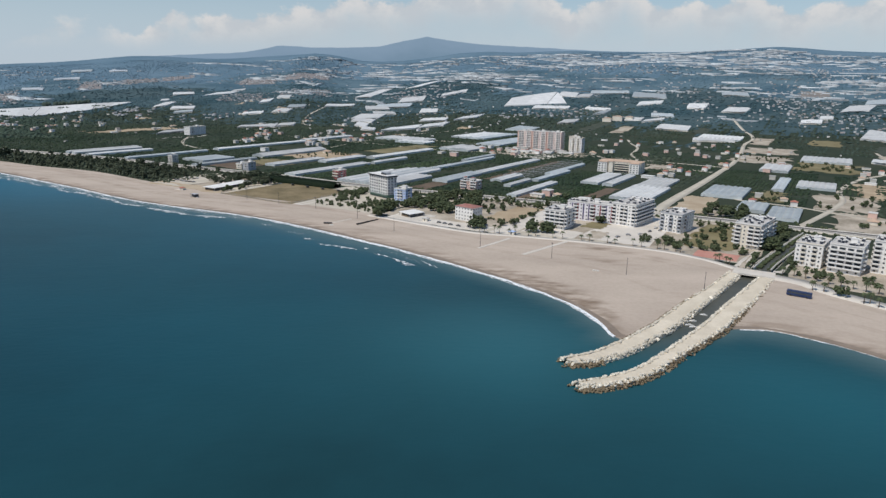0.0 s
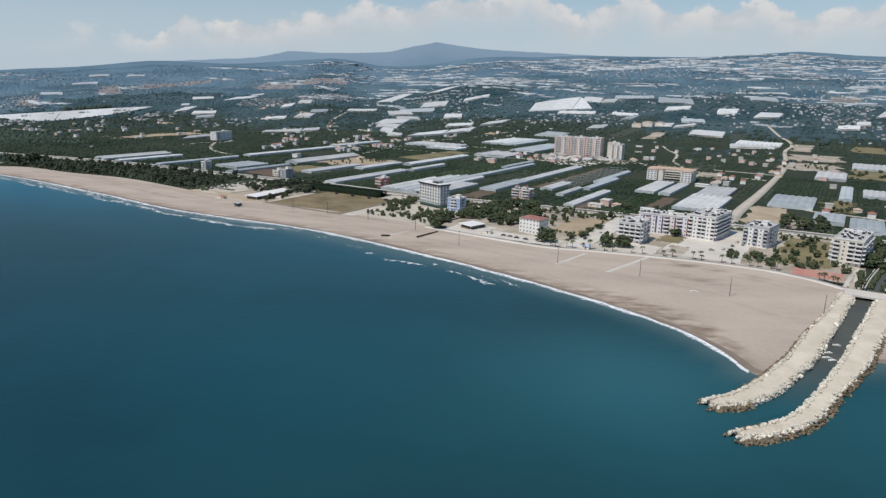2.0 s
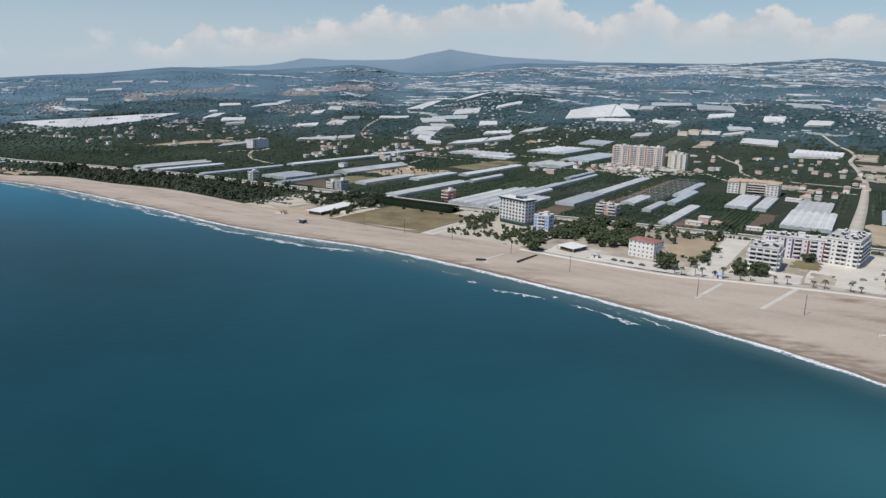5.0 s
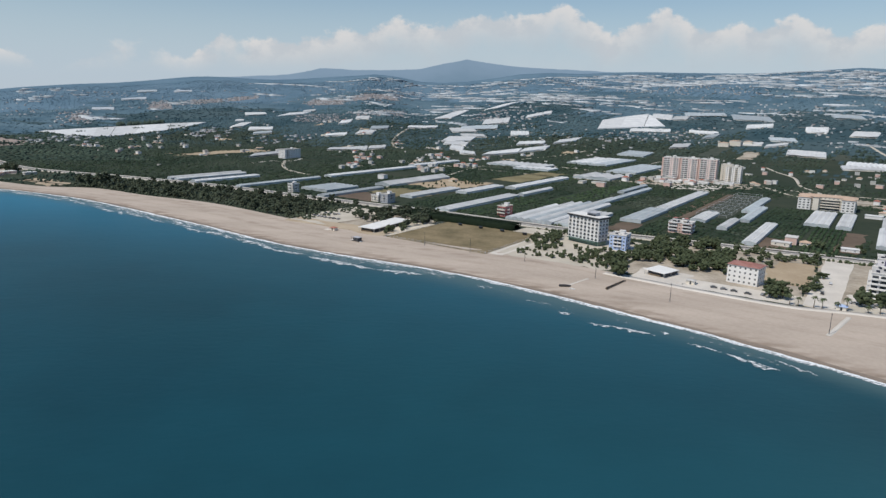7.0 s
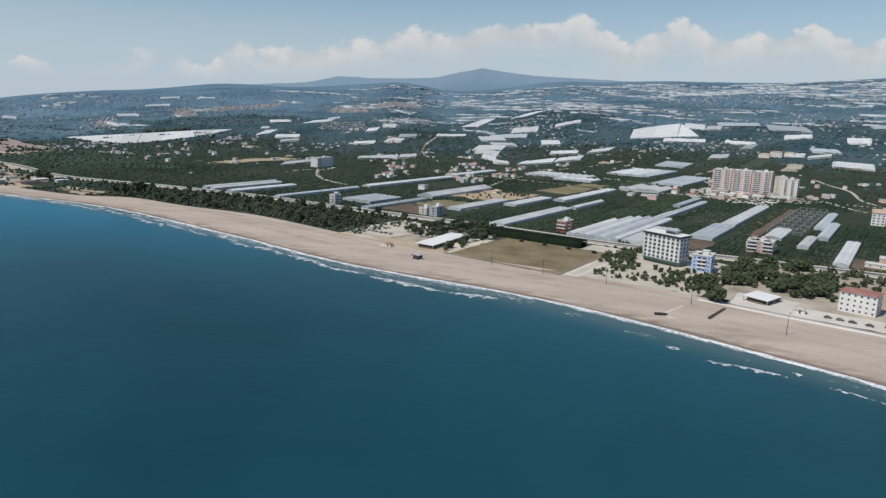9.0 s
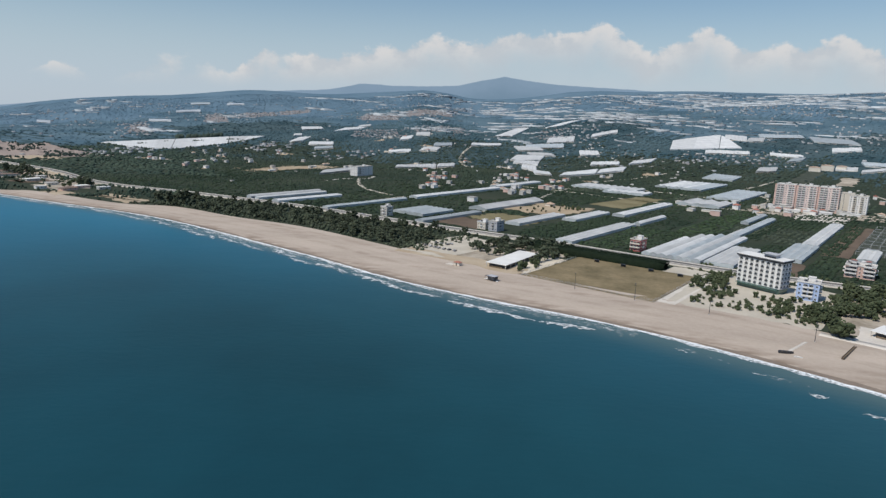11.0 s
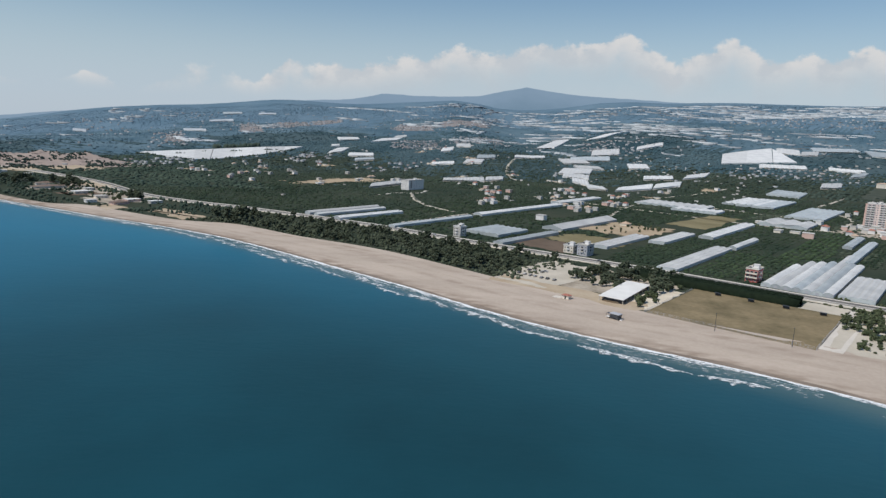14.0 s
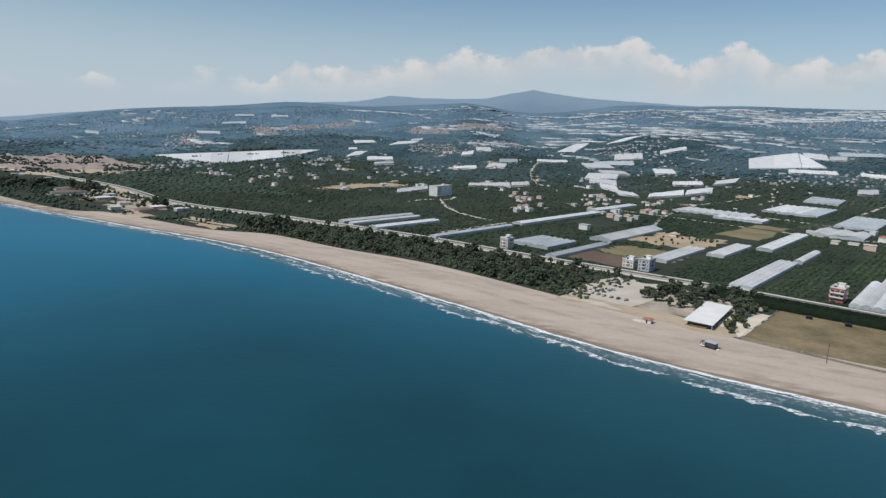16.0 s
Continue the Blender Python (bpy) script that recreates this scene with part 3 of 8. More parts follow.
strip("wet_sand", wet, 3.6 + 1.3 * np.sin(wet[:, 0] * 0.05) + 1.1 * np.sin(wet[:, 0] * 0.13), (0, 0.12), "wet_sand",
      "dark wet sand along the waterline", "wet sand", rows=4, skirt=False)


def make_water():
    m = bpy.data.materials.new("sea_water")
    m.use_nodes = True
    n, l = m.node_tree.nodes, m.node_tree.links
    b = n["Principled BSDF"]
    b.inputs["Roughness"].default_value, b.inputs["IOR"].default_value = 0.30, 1.33
    b.inputs["Specular IOR Level"].default_value = 0.07
    geo = n.new("ShaderNodeNewGeometry")
    shallow = n.new("ShaderNodeAttribute")
    shallow.attribute_name = "shallow"
    big = n.new("ShaderNodeTexNoise")
    big.inputs["Scale"].default_value, big.inputs["Detail"].default_value = 0.006, 7
    big.inputs["Roughness"].default_value = 0.62
    l.new(geo.outputs["Position"], big.inputs["Vector"])
    deep = n.new("ShaderNodeMix")
    deep.data_type = "RGBA"
    r = n.new("ShaderNodeMapRange")
    r.inputs["From Min"].default_value, r.inputs["From Max"].default_value = 0.36, 0.66
    l.new(big.outputs["Fac"], r.inputs["Value"])
    l.new(r.outputs["Result"], deep.inputs["Factor"])
    deep.inputs["A"].default_value, deep.inputs["B"].default_value = (0.0095, 0.034, 0.040, 1), (0.0120, 0.054, 0.067, 1)
    # Sky reflection at low view angles, put into the water's base colour.
    blue_sheen = n.new("ShaderNodeAttribute")
    blue_sheen.attribute_name = "blue_sheen"
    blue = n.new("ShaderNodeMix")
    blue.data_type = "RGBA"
    l.new(blue_sheen.outputs["Fac"], blue.inputs["Factor"])
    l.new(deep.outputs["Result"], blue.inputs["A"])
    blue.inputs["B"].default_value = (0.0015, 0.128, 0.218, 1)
    mix = n.new("ShaderNodeMix")
    mix.data_type = "RGBA"
    l.new(shallow.outputs["Fac"], mix.inputs["Factor"])
    plume = n.new("ShaderNodeAttribute")
    plume.attribute_name = "plume"
    teal = n.new("ShaderNodeMix")
    teal.data_type = "RGBA"
    l.new(plume.outputs["Fac"], teal.inputs["Factor"])
    l.new(blue.outputs["Result"], teal.inputs["A"])
    teal.inputs["B"].default_value = (0.016, 0.116, 0.150, 1)
    l.new(teal.outputs["Result"], mix.inputs["A"])
    mix.inputs["B"].default_value = (0.076, 0.130, 0.138, 1)
    l.new(mix.outputs["Result"], b.inputs["Base Color"])
    # low swell running with the coast, and wind ripple on it
    turn = n.new("ShaderNodeMapping")
    turn.inputs["Rotation"].default_value = (0, 0, radians(-35))
    turn.inputs["Scale"].default_value = (0.5, 1.0, 1.0)
    l.new(geo.outputs["Position"], turn.inputs[0])
    swell = n.new("ShaderNodeTexNoise")
    swell.inputs["Scale"].default_value, swell.inputs["Detail"].default_value = 0.055, 3
    l.new(turn.outputs[0], swell.inputs["Vector"])
    ripple = n.new("ShaderNodeTexNoise")
    ripple.inputs["Scale"].default_value, ripple.inputs["Detail"].default_value = 0.30, 5
    l.new(turn.outputs[0], ripple.inputs["Vector"])
    fine = n.new("ShaderNodeMath")
    fine.operation = "MULTIPLY_ADD"
    l.new(swell.outputs["Fac"], fine.inputs[0])
    fine.inputs[1].default_value = 1.5
    l.new(ripple.outputs["Fac"], fine.inputs[2])
    bp = n.new("ShaderNodeBump")
    bp.inputs["Strength"].default_value, bp.inputs["Distance"].default_value = 0.14, 0.6
    l.new(fine.outputs[0], bp.inputs["Height"])
    l.new(bp.outputs[0], b.inputs["Normal"])
    return m


M["sea_water"] = make_water()
M["canal_water"] = material("canal_water", (0.058, 0.064, 0.056), (0.10, 0.10, 0.082), 0.45, 0.05, 0.5, 0.02, spec=0.2)


def silt_to_sea(m):
    """Canal water clears towards the open sea."""
    n, l = m.node_tree.nodes, m.node_tree.links
    b = n["Principled BSDF"]
    dot = n.new("ShaderNodeVectorMath")
    dot.operation = "DOT_PRODUCT"
    l.new(n.new("ShaderNodeNewGeometry").outputs["Position"], dot.inputs[0])
    dot.inputs[1].default_value = (-UY, UX, 0)
    r = n.new("ShaderNodeMapRange")
    r.inputs["From Min"].default_value, r.inputs["From Max"].default_value = 268, 335
    l.new(dot.outputs["Value"], r.inputs["Value"])
    mix = n.new("ShaderNodeMix")
    mix.data_type = "RGBA"
    l.new(r.outputs["Result"], mix.inputs["Factor"])
    mix.inputs["A"].default_value = (0.013, 0.080, 0.100, 1)
    l.new(b.inputs["Base Color"].links[0].from_socket, mix.inputs["B"])
    l.new(mix.outputs["Result"], b.inputs["Base Color"])


silt_to_sea(M["canal_water"])
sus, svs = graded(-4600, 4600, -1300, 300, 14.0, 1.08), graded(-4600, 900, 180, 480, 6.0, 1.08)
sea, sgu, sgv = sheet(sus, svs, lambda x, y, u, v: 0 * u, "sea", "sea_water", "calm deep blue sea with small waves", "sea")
off = shore(sgu) - sgv
plume = 0.62 * np.exp(-(((sgu + 118) / 50) ** 2 + ((sgv - 262) / 55) ** 2)) + 0.6 * np.exp(-(((sgu - 15) / 75) ** 2 + ((sgv - 280) / 60) ** 2)) + 0.22 * np.exp(-(((sgu + 190) / 120) ** 2 + ((sgv - 215) / 75) ** 2))
bay = 0.13 * np.exp(-(((sgu + 125) / 62) ** 2 + ((sgv - 270) / 52) ** 2)) + 0.05 * np.exp(-(((sgu + 170) / 130) ** 2 + ((sgv - 230) / 90) ** 2)) + 0.03 * np.exp(-(((sgu + 330) / 260) ** 2 + ((sgv - 330) / 60) ** 2))
depth = bay + np.clip(1 - (off - 1) / (27 + 7 * np.sin(sgu * 0.012)), 0, 1) ** 1.3
attr = sea.data.attributes.new("shallow", "FLOAT", "POINT")
depth = np.clip(depth + 0.20 * np.exp(-np.maximum(off, 0) / 40) * np.clip((-150 - sgu) / 150, 0, 1), 0, 1)
attr.data.foreach_set("value", depth.ravel().astype(np.float32))
attr = sea.data.attributes.new("plume", "FLOAT", "POINT")
attr.data.foreach_set("value", np.clip(plume, 0, 1).ravel().astype(np.float32))
# Share of painted sky reflection, growing westwards; also a bluer near-shore band.
attr = sea.data.attributes.new("blue_sheen", "FLOAT", "POINT")
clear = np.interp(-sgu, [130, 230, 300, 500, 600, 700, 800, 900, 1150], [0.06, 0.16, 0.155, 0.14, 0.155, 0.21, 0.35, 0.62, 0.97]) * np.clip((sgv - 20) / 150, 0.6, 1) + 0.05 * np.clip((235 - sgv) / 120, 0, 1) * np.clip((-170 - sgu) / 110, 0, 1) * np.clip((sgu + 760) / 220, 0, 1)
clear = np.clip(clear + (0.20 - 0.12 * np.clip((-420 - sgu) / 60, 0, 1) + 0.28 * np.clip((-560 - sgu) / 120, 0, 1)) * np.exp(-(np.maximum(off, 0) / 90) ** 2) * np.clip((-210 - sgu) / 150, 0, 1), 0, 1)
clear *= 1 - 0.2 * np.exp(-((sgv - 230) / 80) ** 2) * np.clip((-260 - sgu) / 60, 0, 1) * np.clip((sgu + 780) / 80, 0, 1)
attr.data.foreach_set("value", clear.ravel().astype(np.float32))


def make_foam(low, high, base="foam_base", scale=1.3):
    """Lacy cover: noise opens holes in it."""
    m = M[base].copy()
    n, l = m.node_tree.nodes, m.node_tree.links
    geo = n.new("ShaderNodeNewGeometry")
    t = n.new("ShaderNodeTexNoise")
    t.inputs["Scale"].default_value, t.inputs["Detail"].default_value = scale, 7
    along = n.new("ShaderNodeMapping")
    along.inputs["Rotation"].default_value = (0, 0, radians(30))
    along.inputs["Scale"].default_value = (0.35, 1.0, 1.0)
    l.new(geo.outputs["Position"], along.inputs[0])
    l.new(along.outputs[0], t.inputs["Vector"])
    r = n.new("ShaderNodeMapRange")
    r.inputs["From Min"].default_value, r.inputs["From Max"].default_value = low, high
    l.new(t.outputs["Fac"], r.inputs["Value"])
    l.new(r.outputs["Result"], n["Principled BSDF"].inputs["Alpha"])
    return m


M["foam"] = make_foam(0.40, 0.62)
M["lace"] = make_foam(0.54, 0.80, "foam_base", 0.9)
M["swash"] = make_foam(0.36, 0.56)
M["edge_foam"] = make_foam(0.28, 0.46)


def foam_line(u0, u1, offset, width, fill, seed, name="foam", mat="foam"):
    """A broken, uneven band of white water at a distance off the shore."""
    rng = np.random.RandomState(seed)
    us = np.arange(u0, u1, 1.2)
    k = np.arange(len(us))

    def wob(step):
        c = rng.rand(len(us) // step + 3)
        return np.interp(k / step, np.arange(len(c)), c)
    on = wob(30) * 0.5 + wob(10) * 0.3 + wob(4) * 0.2
    w = np.clip((on - (1 - fill)) / 0.16, 0, 1) * width * (0.35 + 0.9 * wob(5))
    mid = offset + (wob(24) - 0.5) * offset * 0.6 + (wob(6) - 0.5) * 2.6
    a, b = shore(us) - mid - w * 0.5, shore(us) - mid + w * 0.5
    x0, y0 = xy(us, a)
    x1, y1 = xy(us, b)
    z = 0.03 + 0.012 * (seed % 11)          # each band a little above the last
    v = np.concatenate([np.stack([x0, y0, np.full(len(us), z)], 1), np.stack([x1, y1, np.full(len(us), z)], 1)])
    n = len(us)
    f = np.array([[i, i + 1, n + i + 1, n + i] for i in range(n - 1) if w[i] > 0.15 or w[i + 1] > 0.15])
    mass(name, v, f, mat, "broken white foam of waves near the shore", "sea foam")


def breaker(u0, u1, off0, off1, width, seed):
    """One breaking wave: a lens of lacy foam, thickest in the middle."""
    rng = np.random.RandomState(seed)
    n = max(8, int((u1 - u0) / 1.1))
    k = np.linspace(0, 1, n)
    us = u0 + (u1 - u0) * k
    c = rng.rand(n // 2 + 3) ** 1.4
    rag = np.interp(k * (len(c) - 1), np.arange(len(c)), c)
    w = 1.9 * width * np.sin(np.pi * np.clip(k, 0.02, 0.98)) ** 0.6 * (0.25 + 1.0 * rag)
    mid = off0 + (off1 - off0) * k + (rag - 0.5) * 3.0
    rows = []
    for f in (-0.5, 0.5):
        x, y = xy(us, shore(us) - mid + w * f)
        rows.append(np.stack([x, y, np.full(n, 0.18 + 0.004 * (seed % 23))], 1))
    f = np.array([[i, i + 1, n + i + 1, n + i] for i in range(n - 1)])
    mass("breaker", np.concatenate(rows), f, "foam", "white foam of a small breaking wave", "wave foam", "stuff")


foam_line(-1700, -80, 0.9, 3.6, 0.9, 1, mat="swash")
foam_line(-1350, -425, 10.0, 15.0, 0.85, 71, mat="lace")
foam_line(-425, -200, 14.0, 7.0, 0.5, 72, mat="lace")
foam_line(-900, -80, 2.2, 2.0, 0.6, 2, mat="swash")
foam_line(-1200, -80, 0.9, 3.2, 1.0, 76, mat="edge_foam")
foam_line(-420, -84, 2.6, 2.2, 0.85, 77)
foam_line(-330, -82, 1.4, 4.2, 0.95, 73, mat="swash")
foam_line(-30, 260, 0.8, 1.8, 0.75, 3, mat="swash")
foam_line(-1350, -430, 4.5, 1.8, 0.55, 21)
for row in ((-538, -478, 18, 24, 4.6), (-476, -446, 23, 17, 5.0), (-498, -472, 3, 6, 1.8), (-445, -438, 11, 10, 1.6), (-252, -228, 22, 24, 3.2), (-270, -254, 21, 22, 1.8), (-286, -281, 16, 16, 2.4), (-320, -286, 31, 22, 2.6), (-341, -333, 26, 25, 2.0),
            (-232, -214, 12, 15, 1.6), (-404, -396, 16, 17, 1.0), (-365, -358, 20, 20, 1.0)):
    breaker(*row, int(-row[0]))
rng = np.random.RandomState(14)
u = -545.0
while u > -1500:            # chain of breakers along the open beach
    length = rng.uniform(14, 46)
    o = rng.uniform(9, 19) * (1.0 if u > -1000 else 0.7)
    breaker(u - length, u, o + rng.uniform(-3, 2), o + rng.uniform(-2, 4), rng.uniform(1.8, 4.4), int(-u * 3))
    if rng.rand() < 0.45:
        breaker(u - length * 0.8, u - 4, o * 0.5, o * 0.45, rng.uniform(1.0, 2.4), int(-u * 7))
    u -= length * rng.uniform(0.75, 1.15)

# ------------------------------------------------------------ jetties, canal, bridge
# middle line and half width of the top
LEFT_JETTY = curve([(-88, 254, 2.2), (-79, 265, 3.2), (-71.3, 284, 3.8), (-66.4, 306, 3.7), (-62.4, 324, 4.0), (-57.8, 362, 4.0), (-51.5, 405, 3.0), (-47, 446, 2.6)], 90)
RIGHT_JETTY = curve([(-75, 234.5, 2.2), (-66, 245, 2.3), (-57, 262, 2.4), (-50.2, 292, 2.6), (-45.2, 316, 3.2), (-41, 338, 3.8), (-37, 370, 4.2), (-32, 408, 4.0), (-28, 446, 3.4)], 90)


def rock_mesh(seed, mat):
    bm = bmesh.new()
    bmesh.ops.create_icosphere(bm, subdivisions=1, radius=0.5)
    rng = np.random.RandomState(seed)
    for p in bm.verts:
        p.co *= 0.75 + 0.5 * rng.rand()
        p.co.z = p.co.z * 0.75
    return to_mesh("rock", bm, mat)


ROCKS = [rock_mesh(k, "rock") for k in range(5)]
WET_ROCKS = [rock_mesh(k, "wet_rock") for k in range(5)]


def jetty(rows, label, seed, outer):
    """outer: the side that faces the open sea, +1 or -1."""
    rng = np.random.RandomState(seed)
    line, half = rows[:, :2], rows[:, 2]
    t = thing("jetty", Matrix.Identity(4), label, "jetty")
    d = np.gradient(line, axis=0)
    d /= np.linalg.norm(d, axis=1)[:, None]
    nrm = np.stack([-d[:, 1], d[:, 0]], 1)
    bm = bmesh.new()
    rings = []
    for i, p in enumerate(line):
        k, crest = min(1.0, 0.5 + i * 0.1), half[i]
        prof = [(-crest - 3.4, -2.5), (-crest - 0.9, 1.4), (-crest, 2.0), (-crest * 0.3, 2.25), (crest * 0.4, 2.15), (crest, 2.0), (crest + 0.9, 1.4), (crest + 3.4, -2.5)]
        rings.append([bm.verts.new((*xy(*(p + nrm[i] * (o * k + 0.5 * (rng.rand() - 0.5)))), z + 0.22 * (rng.rand() - 0.5))) for o, z in prof])
    for a, b in zip(rings, rings[1:]):
        for j in range(len(prof) - 1):
            bm.faces.new((a[j], b[j], b[j + 1], a[j + 1]))
    bm.faces.new(rings[0])
    bmesh.ops.recalc_face_normals(bm, faces=bm.faces)
    part("embankment", bm, "gravel", t, "pale compacted gravel crest")

    def spot(tip, inner=0.0):
        i = rng.randint(0, 4) if tip else rng.randint(0, len(line))
        s = outer if rng.rand() < 0.6 else -outer
        q = rng.rand()
        if s != outer and i > 12:
            q *= 0.5
        o = (half[i] + 0.35 - 0.5 * inner * rng.rand() + 3.3 * q) * min(1, 0.6 + i * 0.1)
        p = line[i] + nrm[i] * s * o + d[i] * (rng.rand() - 0.5) * 2.4
        if tip:
            p = p - d[i] * 3.4 * rng.rand()
        return (*xy(*p), 1.95 - 2.3 * q), q > 0.42 and (s == outer or i < 14)
    for k in range(300):
        place, wet = spot(k < 45)
        size = 0.9 + 1.3 * rng.rand()
        m = pose(*place, *(rng.rand(3) * 360)) @ Matrix.Diagonal((size, size, size, 1))
        part("rock", (WET_ROCKS if wet else ROCKS)[rng.randint(5)], "", t, m=m)
    for wet, mat in ((False, "rock"), (True, "wet_rock")):
        spots = [q for q in (spot(k < 60, 1.6) for k in range(1500)) if q[1] == wet]
        v, f = spread(PEBBLES, np.array([q[0] for q in spots]), 0.7 + 0.9 * rng.rand(len(spots)), rng.rand(len(spots)) * 6.28)
        me = bpy.data.meshes.new("rubble")
        me.from_pydata(v.tolist(), [], f.tolist())
        me.materials.append(M[mat])
        tagged(part("rubble", me, "", t), kind="stuff")
    return t


PEBBLES = [ico(1, 0.3, 0.8, 90 + k) for k in range(4)]
jetty(LEFT_JETTY, "curved rubble jetty with pale gravel crest and boulders", 11, 1)
jetty(RIGHT_JETTY, "longer curved rubble jetty with dark wet boulders", 12, -1)

canal = CANAL[CANAL[:, 1] > 252]
strip("canal_water", curve(canal, 60), np.interp(curve(canal, 60)[:, 1], [252, 276, 300, 455, 470, 900], [9, 10, 12, 14, 9.5, 9.0]), 0.06, "canal_water", "still dark grey-green water in the canal", "canal", kind="structure", skirt=False)
for side in (-1, 1):
    line = curve([(-33 + side * 5.2, 466), (-29 + side * 5.2, 500), (-18 + side * 5.2, 570), (-11 + side * 5.2, 612)], 40)
    strip("canal_wall", line, 0.7, 2.45, "concrete", "low grey concrete wall along the canal", "wall")


def bridge(u, v, turn, length, width):
    t = thing("road_bridge", at(u, v, 0, turn), "low pale concrete bridge over the canal mouth", "bridge")
    part("deck", boxes((0, 0, 1.8, length, width, 0.48)), "paving", t)
    for s in (-1, 1):
        part("parapet", boxes((0, s * (width / 2 - 0.15), 2.28, length, 0.25, 0.5)), "concrete", t)
        part("abutment", boxes((s * (length / 2 - 1.5), 0, -1.5, 3, width - 0.6, 3.295)), "concrete", t)
    return t


bridge(-36, 451.5, 2, 25, 14)


def boat(u, v, turn, k):
    t = thing("motorboat", at(u, v, 0.05, turn), "small white moored motorboat", "boat", "boats in the canal")
    bm = bmesh.new()
    sec = [(-2.6, 0.85), (-1.0, 1.0), (0.8, 0.9), (2.0, 0.5), (2.9, 0.05)]
    rings = [[bm.verts.new((x, -w, 0.75)), bm.verts.new((x, -w * 0.6, -0.2)), bm.verts.new((x, w * 0.6, -0.2)), bm.verts.new((x, w, 0.75)),
              bm.verts.new((x, w * 0.8, 0.72)), bm.verts.new((x, w * 0.7, 0.25)), bm.verts.new((x, -w * 0.7, 0.25)), bm.verts.new((x, -w * 0.8, 0.72))] for x, w in sec]
    for a, b in zip(rings, rings[1:]):
        for j in range(8):
            bm.faces.new((a[j], b[j], b[(j + 1) % 8], a[(j + 1) % 8]))
    bm.faces.new(rings[0])
    bm.faces.new(rings[-1])
    bmesh.ops.recalc_face_normals(bm, faces=bm.faces)
    part("hull", bm, "boat_white", t)
    part("cabin", boxes((0.5, 0, 0.3, 1.5, 1.1, 1.0)), "white_wall", t)
    part("outboard_motor", boxes((-2.75, 0, 0.2, 0.35, 0.35, 0.9)), "dark_metal", t)
    t.scale = (k, k, k)


for u, v, turn, k in ((-53.0, 333.5, 20, 0.75), (-50.6, 331.5, 32, 0.75), (-52.6, 340.5, 28, 0.75), (-49.6, 354, 15, 0.7)):
    boat(u, v, turn, k)

# ------------------------------------------------------------ roads, promenade, plazas
ROAD = curve([(-2300, 420), (-1560, 500), (-1257, 482), (-1065, 522), (-900, 552), (-770, 560), (-667, 569), (-580, 577),
              (-440, 580), (-330, 598), (-200, 615), (-90, 624), (60, 634), (260, 660)], 240)
strip("coast_road", ROAD, 15.0, (0, 0.05), "asphalt", "two-lane grey coast road behind the beach", "road")
strip("road_verge", ROAD + (0, 9.5), 3.5, (0, 0.10), "track", "pale gravel shoulder of the coast road", "road shoulder")
strip("road_verge", ROAD + (0, -9.0), 2.6, (0, 0.10), "track", "pale gravel shoulder of the coast road", "road shoulder")
strip("road_median", ROAD, 1.4, (0, 0.16), "concrete", "narrow pale concrete median of the road", "median")
strip("road_barrier", ROAD + (0, 7.9), 0.35, (0, 0.75), "concrete", "low pale concrete barrier along the road", "barrier")
strip("road_barrier", ROAD + (0, -7.7), 0.35, (0, 0.75), "concrete", "low pale concrete barrier along the road", "barrier")
patch("town_ground", -234, -45, 473, 611, 0.03, "dusty", "dusty pale open ground between the blocks", "ground", wobble=2, seed=30)
for side, width in ((-1, 10.0), (1, 6.0)):
    o = side * (6.9 + width / 2)
    strip("canal_walk", curve([(-33 + o, 462), (-29 + o, 500), (-18 + o, 570), (-12 + o, 606)], 30), width, (0, 0.16), "paving", "pale walkway along the canal", "walkway")
DRY = ((21, 54, 850, 985, "bare_earth"), (-58, 30, 1098, 1226, "dry_grass"), (-155, -70, 1165, 1290, "dusty"), (-158, -72, 1340, 1470, "dusty"), (-74, -47, 766, 846, "dry_grass"), (62, 170, 960, 1060, "dusty"),
       (110, 220, 1080, 1200, "dry_grass"), (200, 330, 980, 1100, "bare_earth"), (-250, -205, 962, 1030, "dusty"))
for k, (a, b, c, d, mat) in enumerate(DRY):
    patch("dry_slope", a, b, c, d, 0.06 + 0.004 * k, mat, "dry slope with thin grass and bare soil", "ground", wobble=9, seed=300 + k)
patch("town_ground", -46, -38, 463, 610, 0.02, "dusty", "dusty ground beside the canal", "ground", wobble=1, seed=33)
patch("dusty_ground", 2, 160, 640, 735, 0.07, "dusty", "dry trodden ground with thin grass", "ground", wobble=7, seed=34)
patch("dusty_ground", -14, 40, 748, 860, 0.07, "dusty", "dry trodden ground with thin grass", "ground", wobble=7, seed=35)
patch("dusty_ground", 70, 190, 770, 900, 0.07, "bare_earth", "bare ochre field", "ground", wobble=10, seed=36)
patch("dusty_ground", -100, -82, 640, 690, 0.07, "dusty", "dry trodden ground with thin grass", "ground", wobble=4, seed=37)
strip("farm_lane", curve([(-88, 830), (-90, 762), (-60, 752), (-24, 745), (29, 718), (120, 690)], 50), 5.0, (0, 0.13), "track", "pale dirt lane between plots", "lane")
patch("town_ground", -15, 150, 446, 618, 0.03, "dusty", "dusty pale open ground between the blocks", "ground", wobble=2, seed=31)
patch("town_ground", -345, -236, 462, 590, 0.02, "dusty", "dusty ground under the trees by the promenade", "ground", wobble=2, seed=32)
strip("farm_lane", curve([(-735, 585), (-742, 700), (-760, 850), (-800, 1000), (-830, 1250), (-800, 1500)], 70), 5.0, (0, 0.08), "track", "pale dirt lane between orchards", "lane")
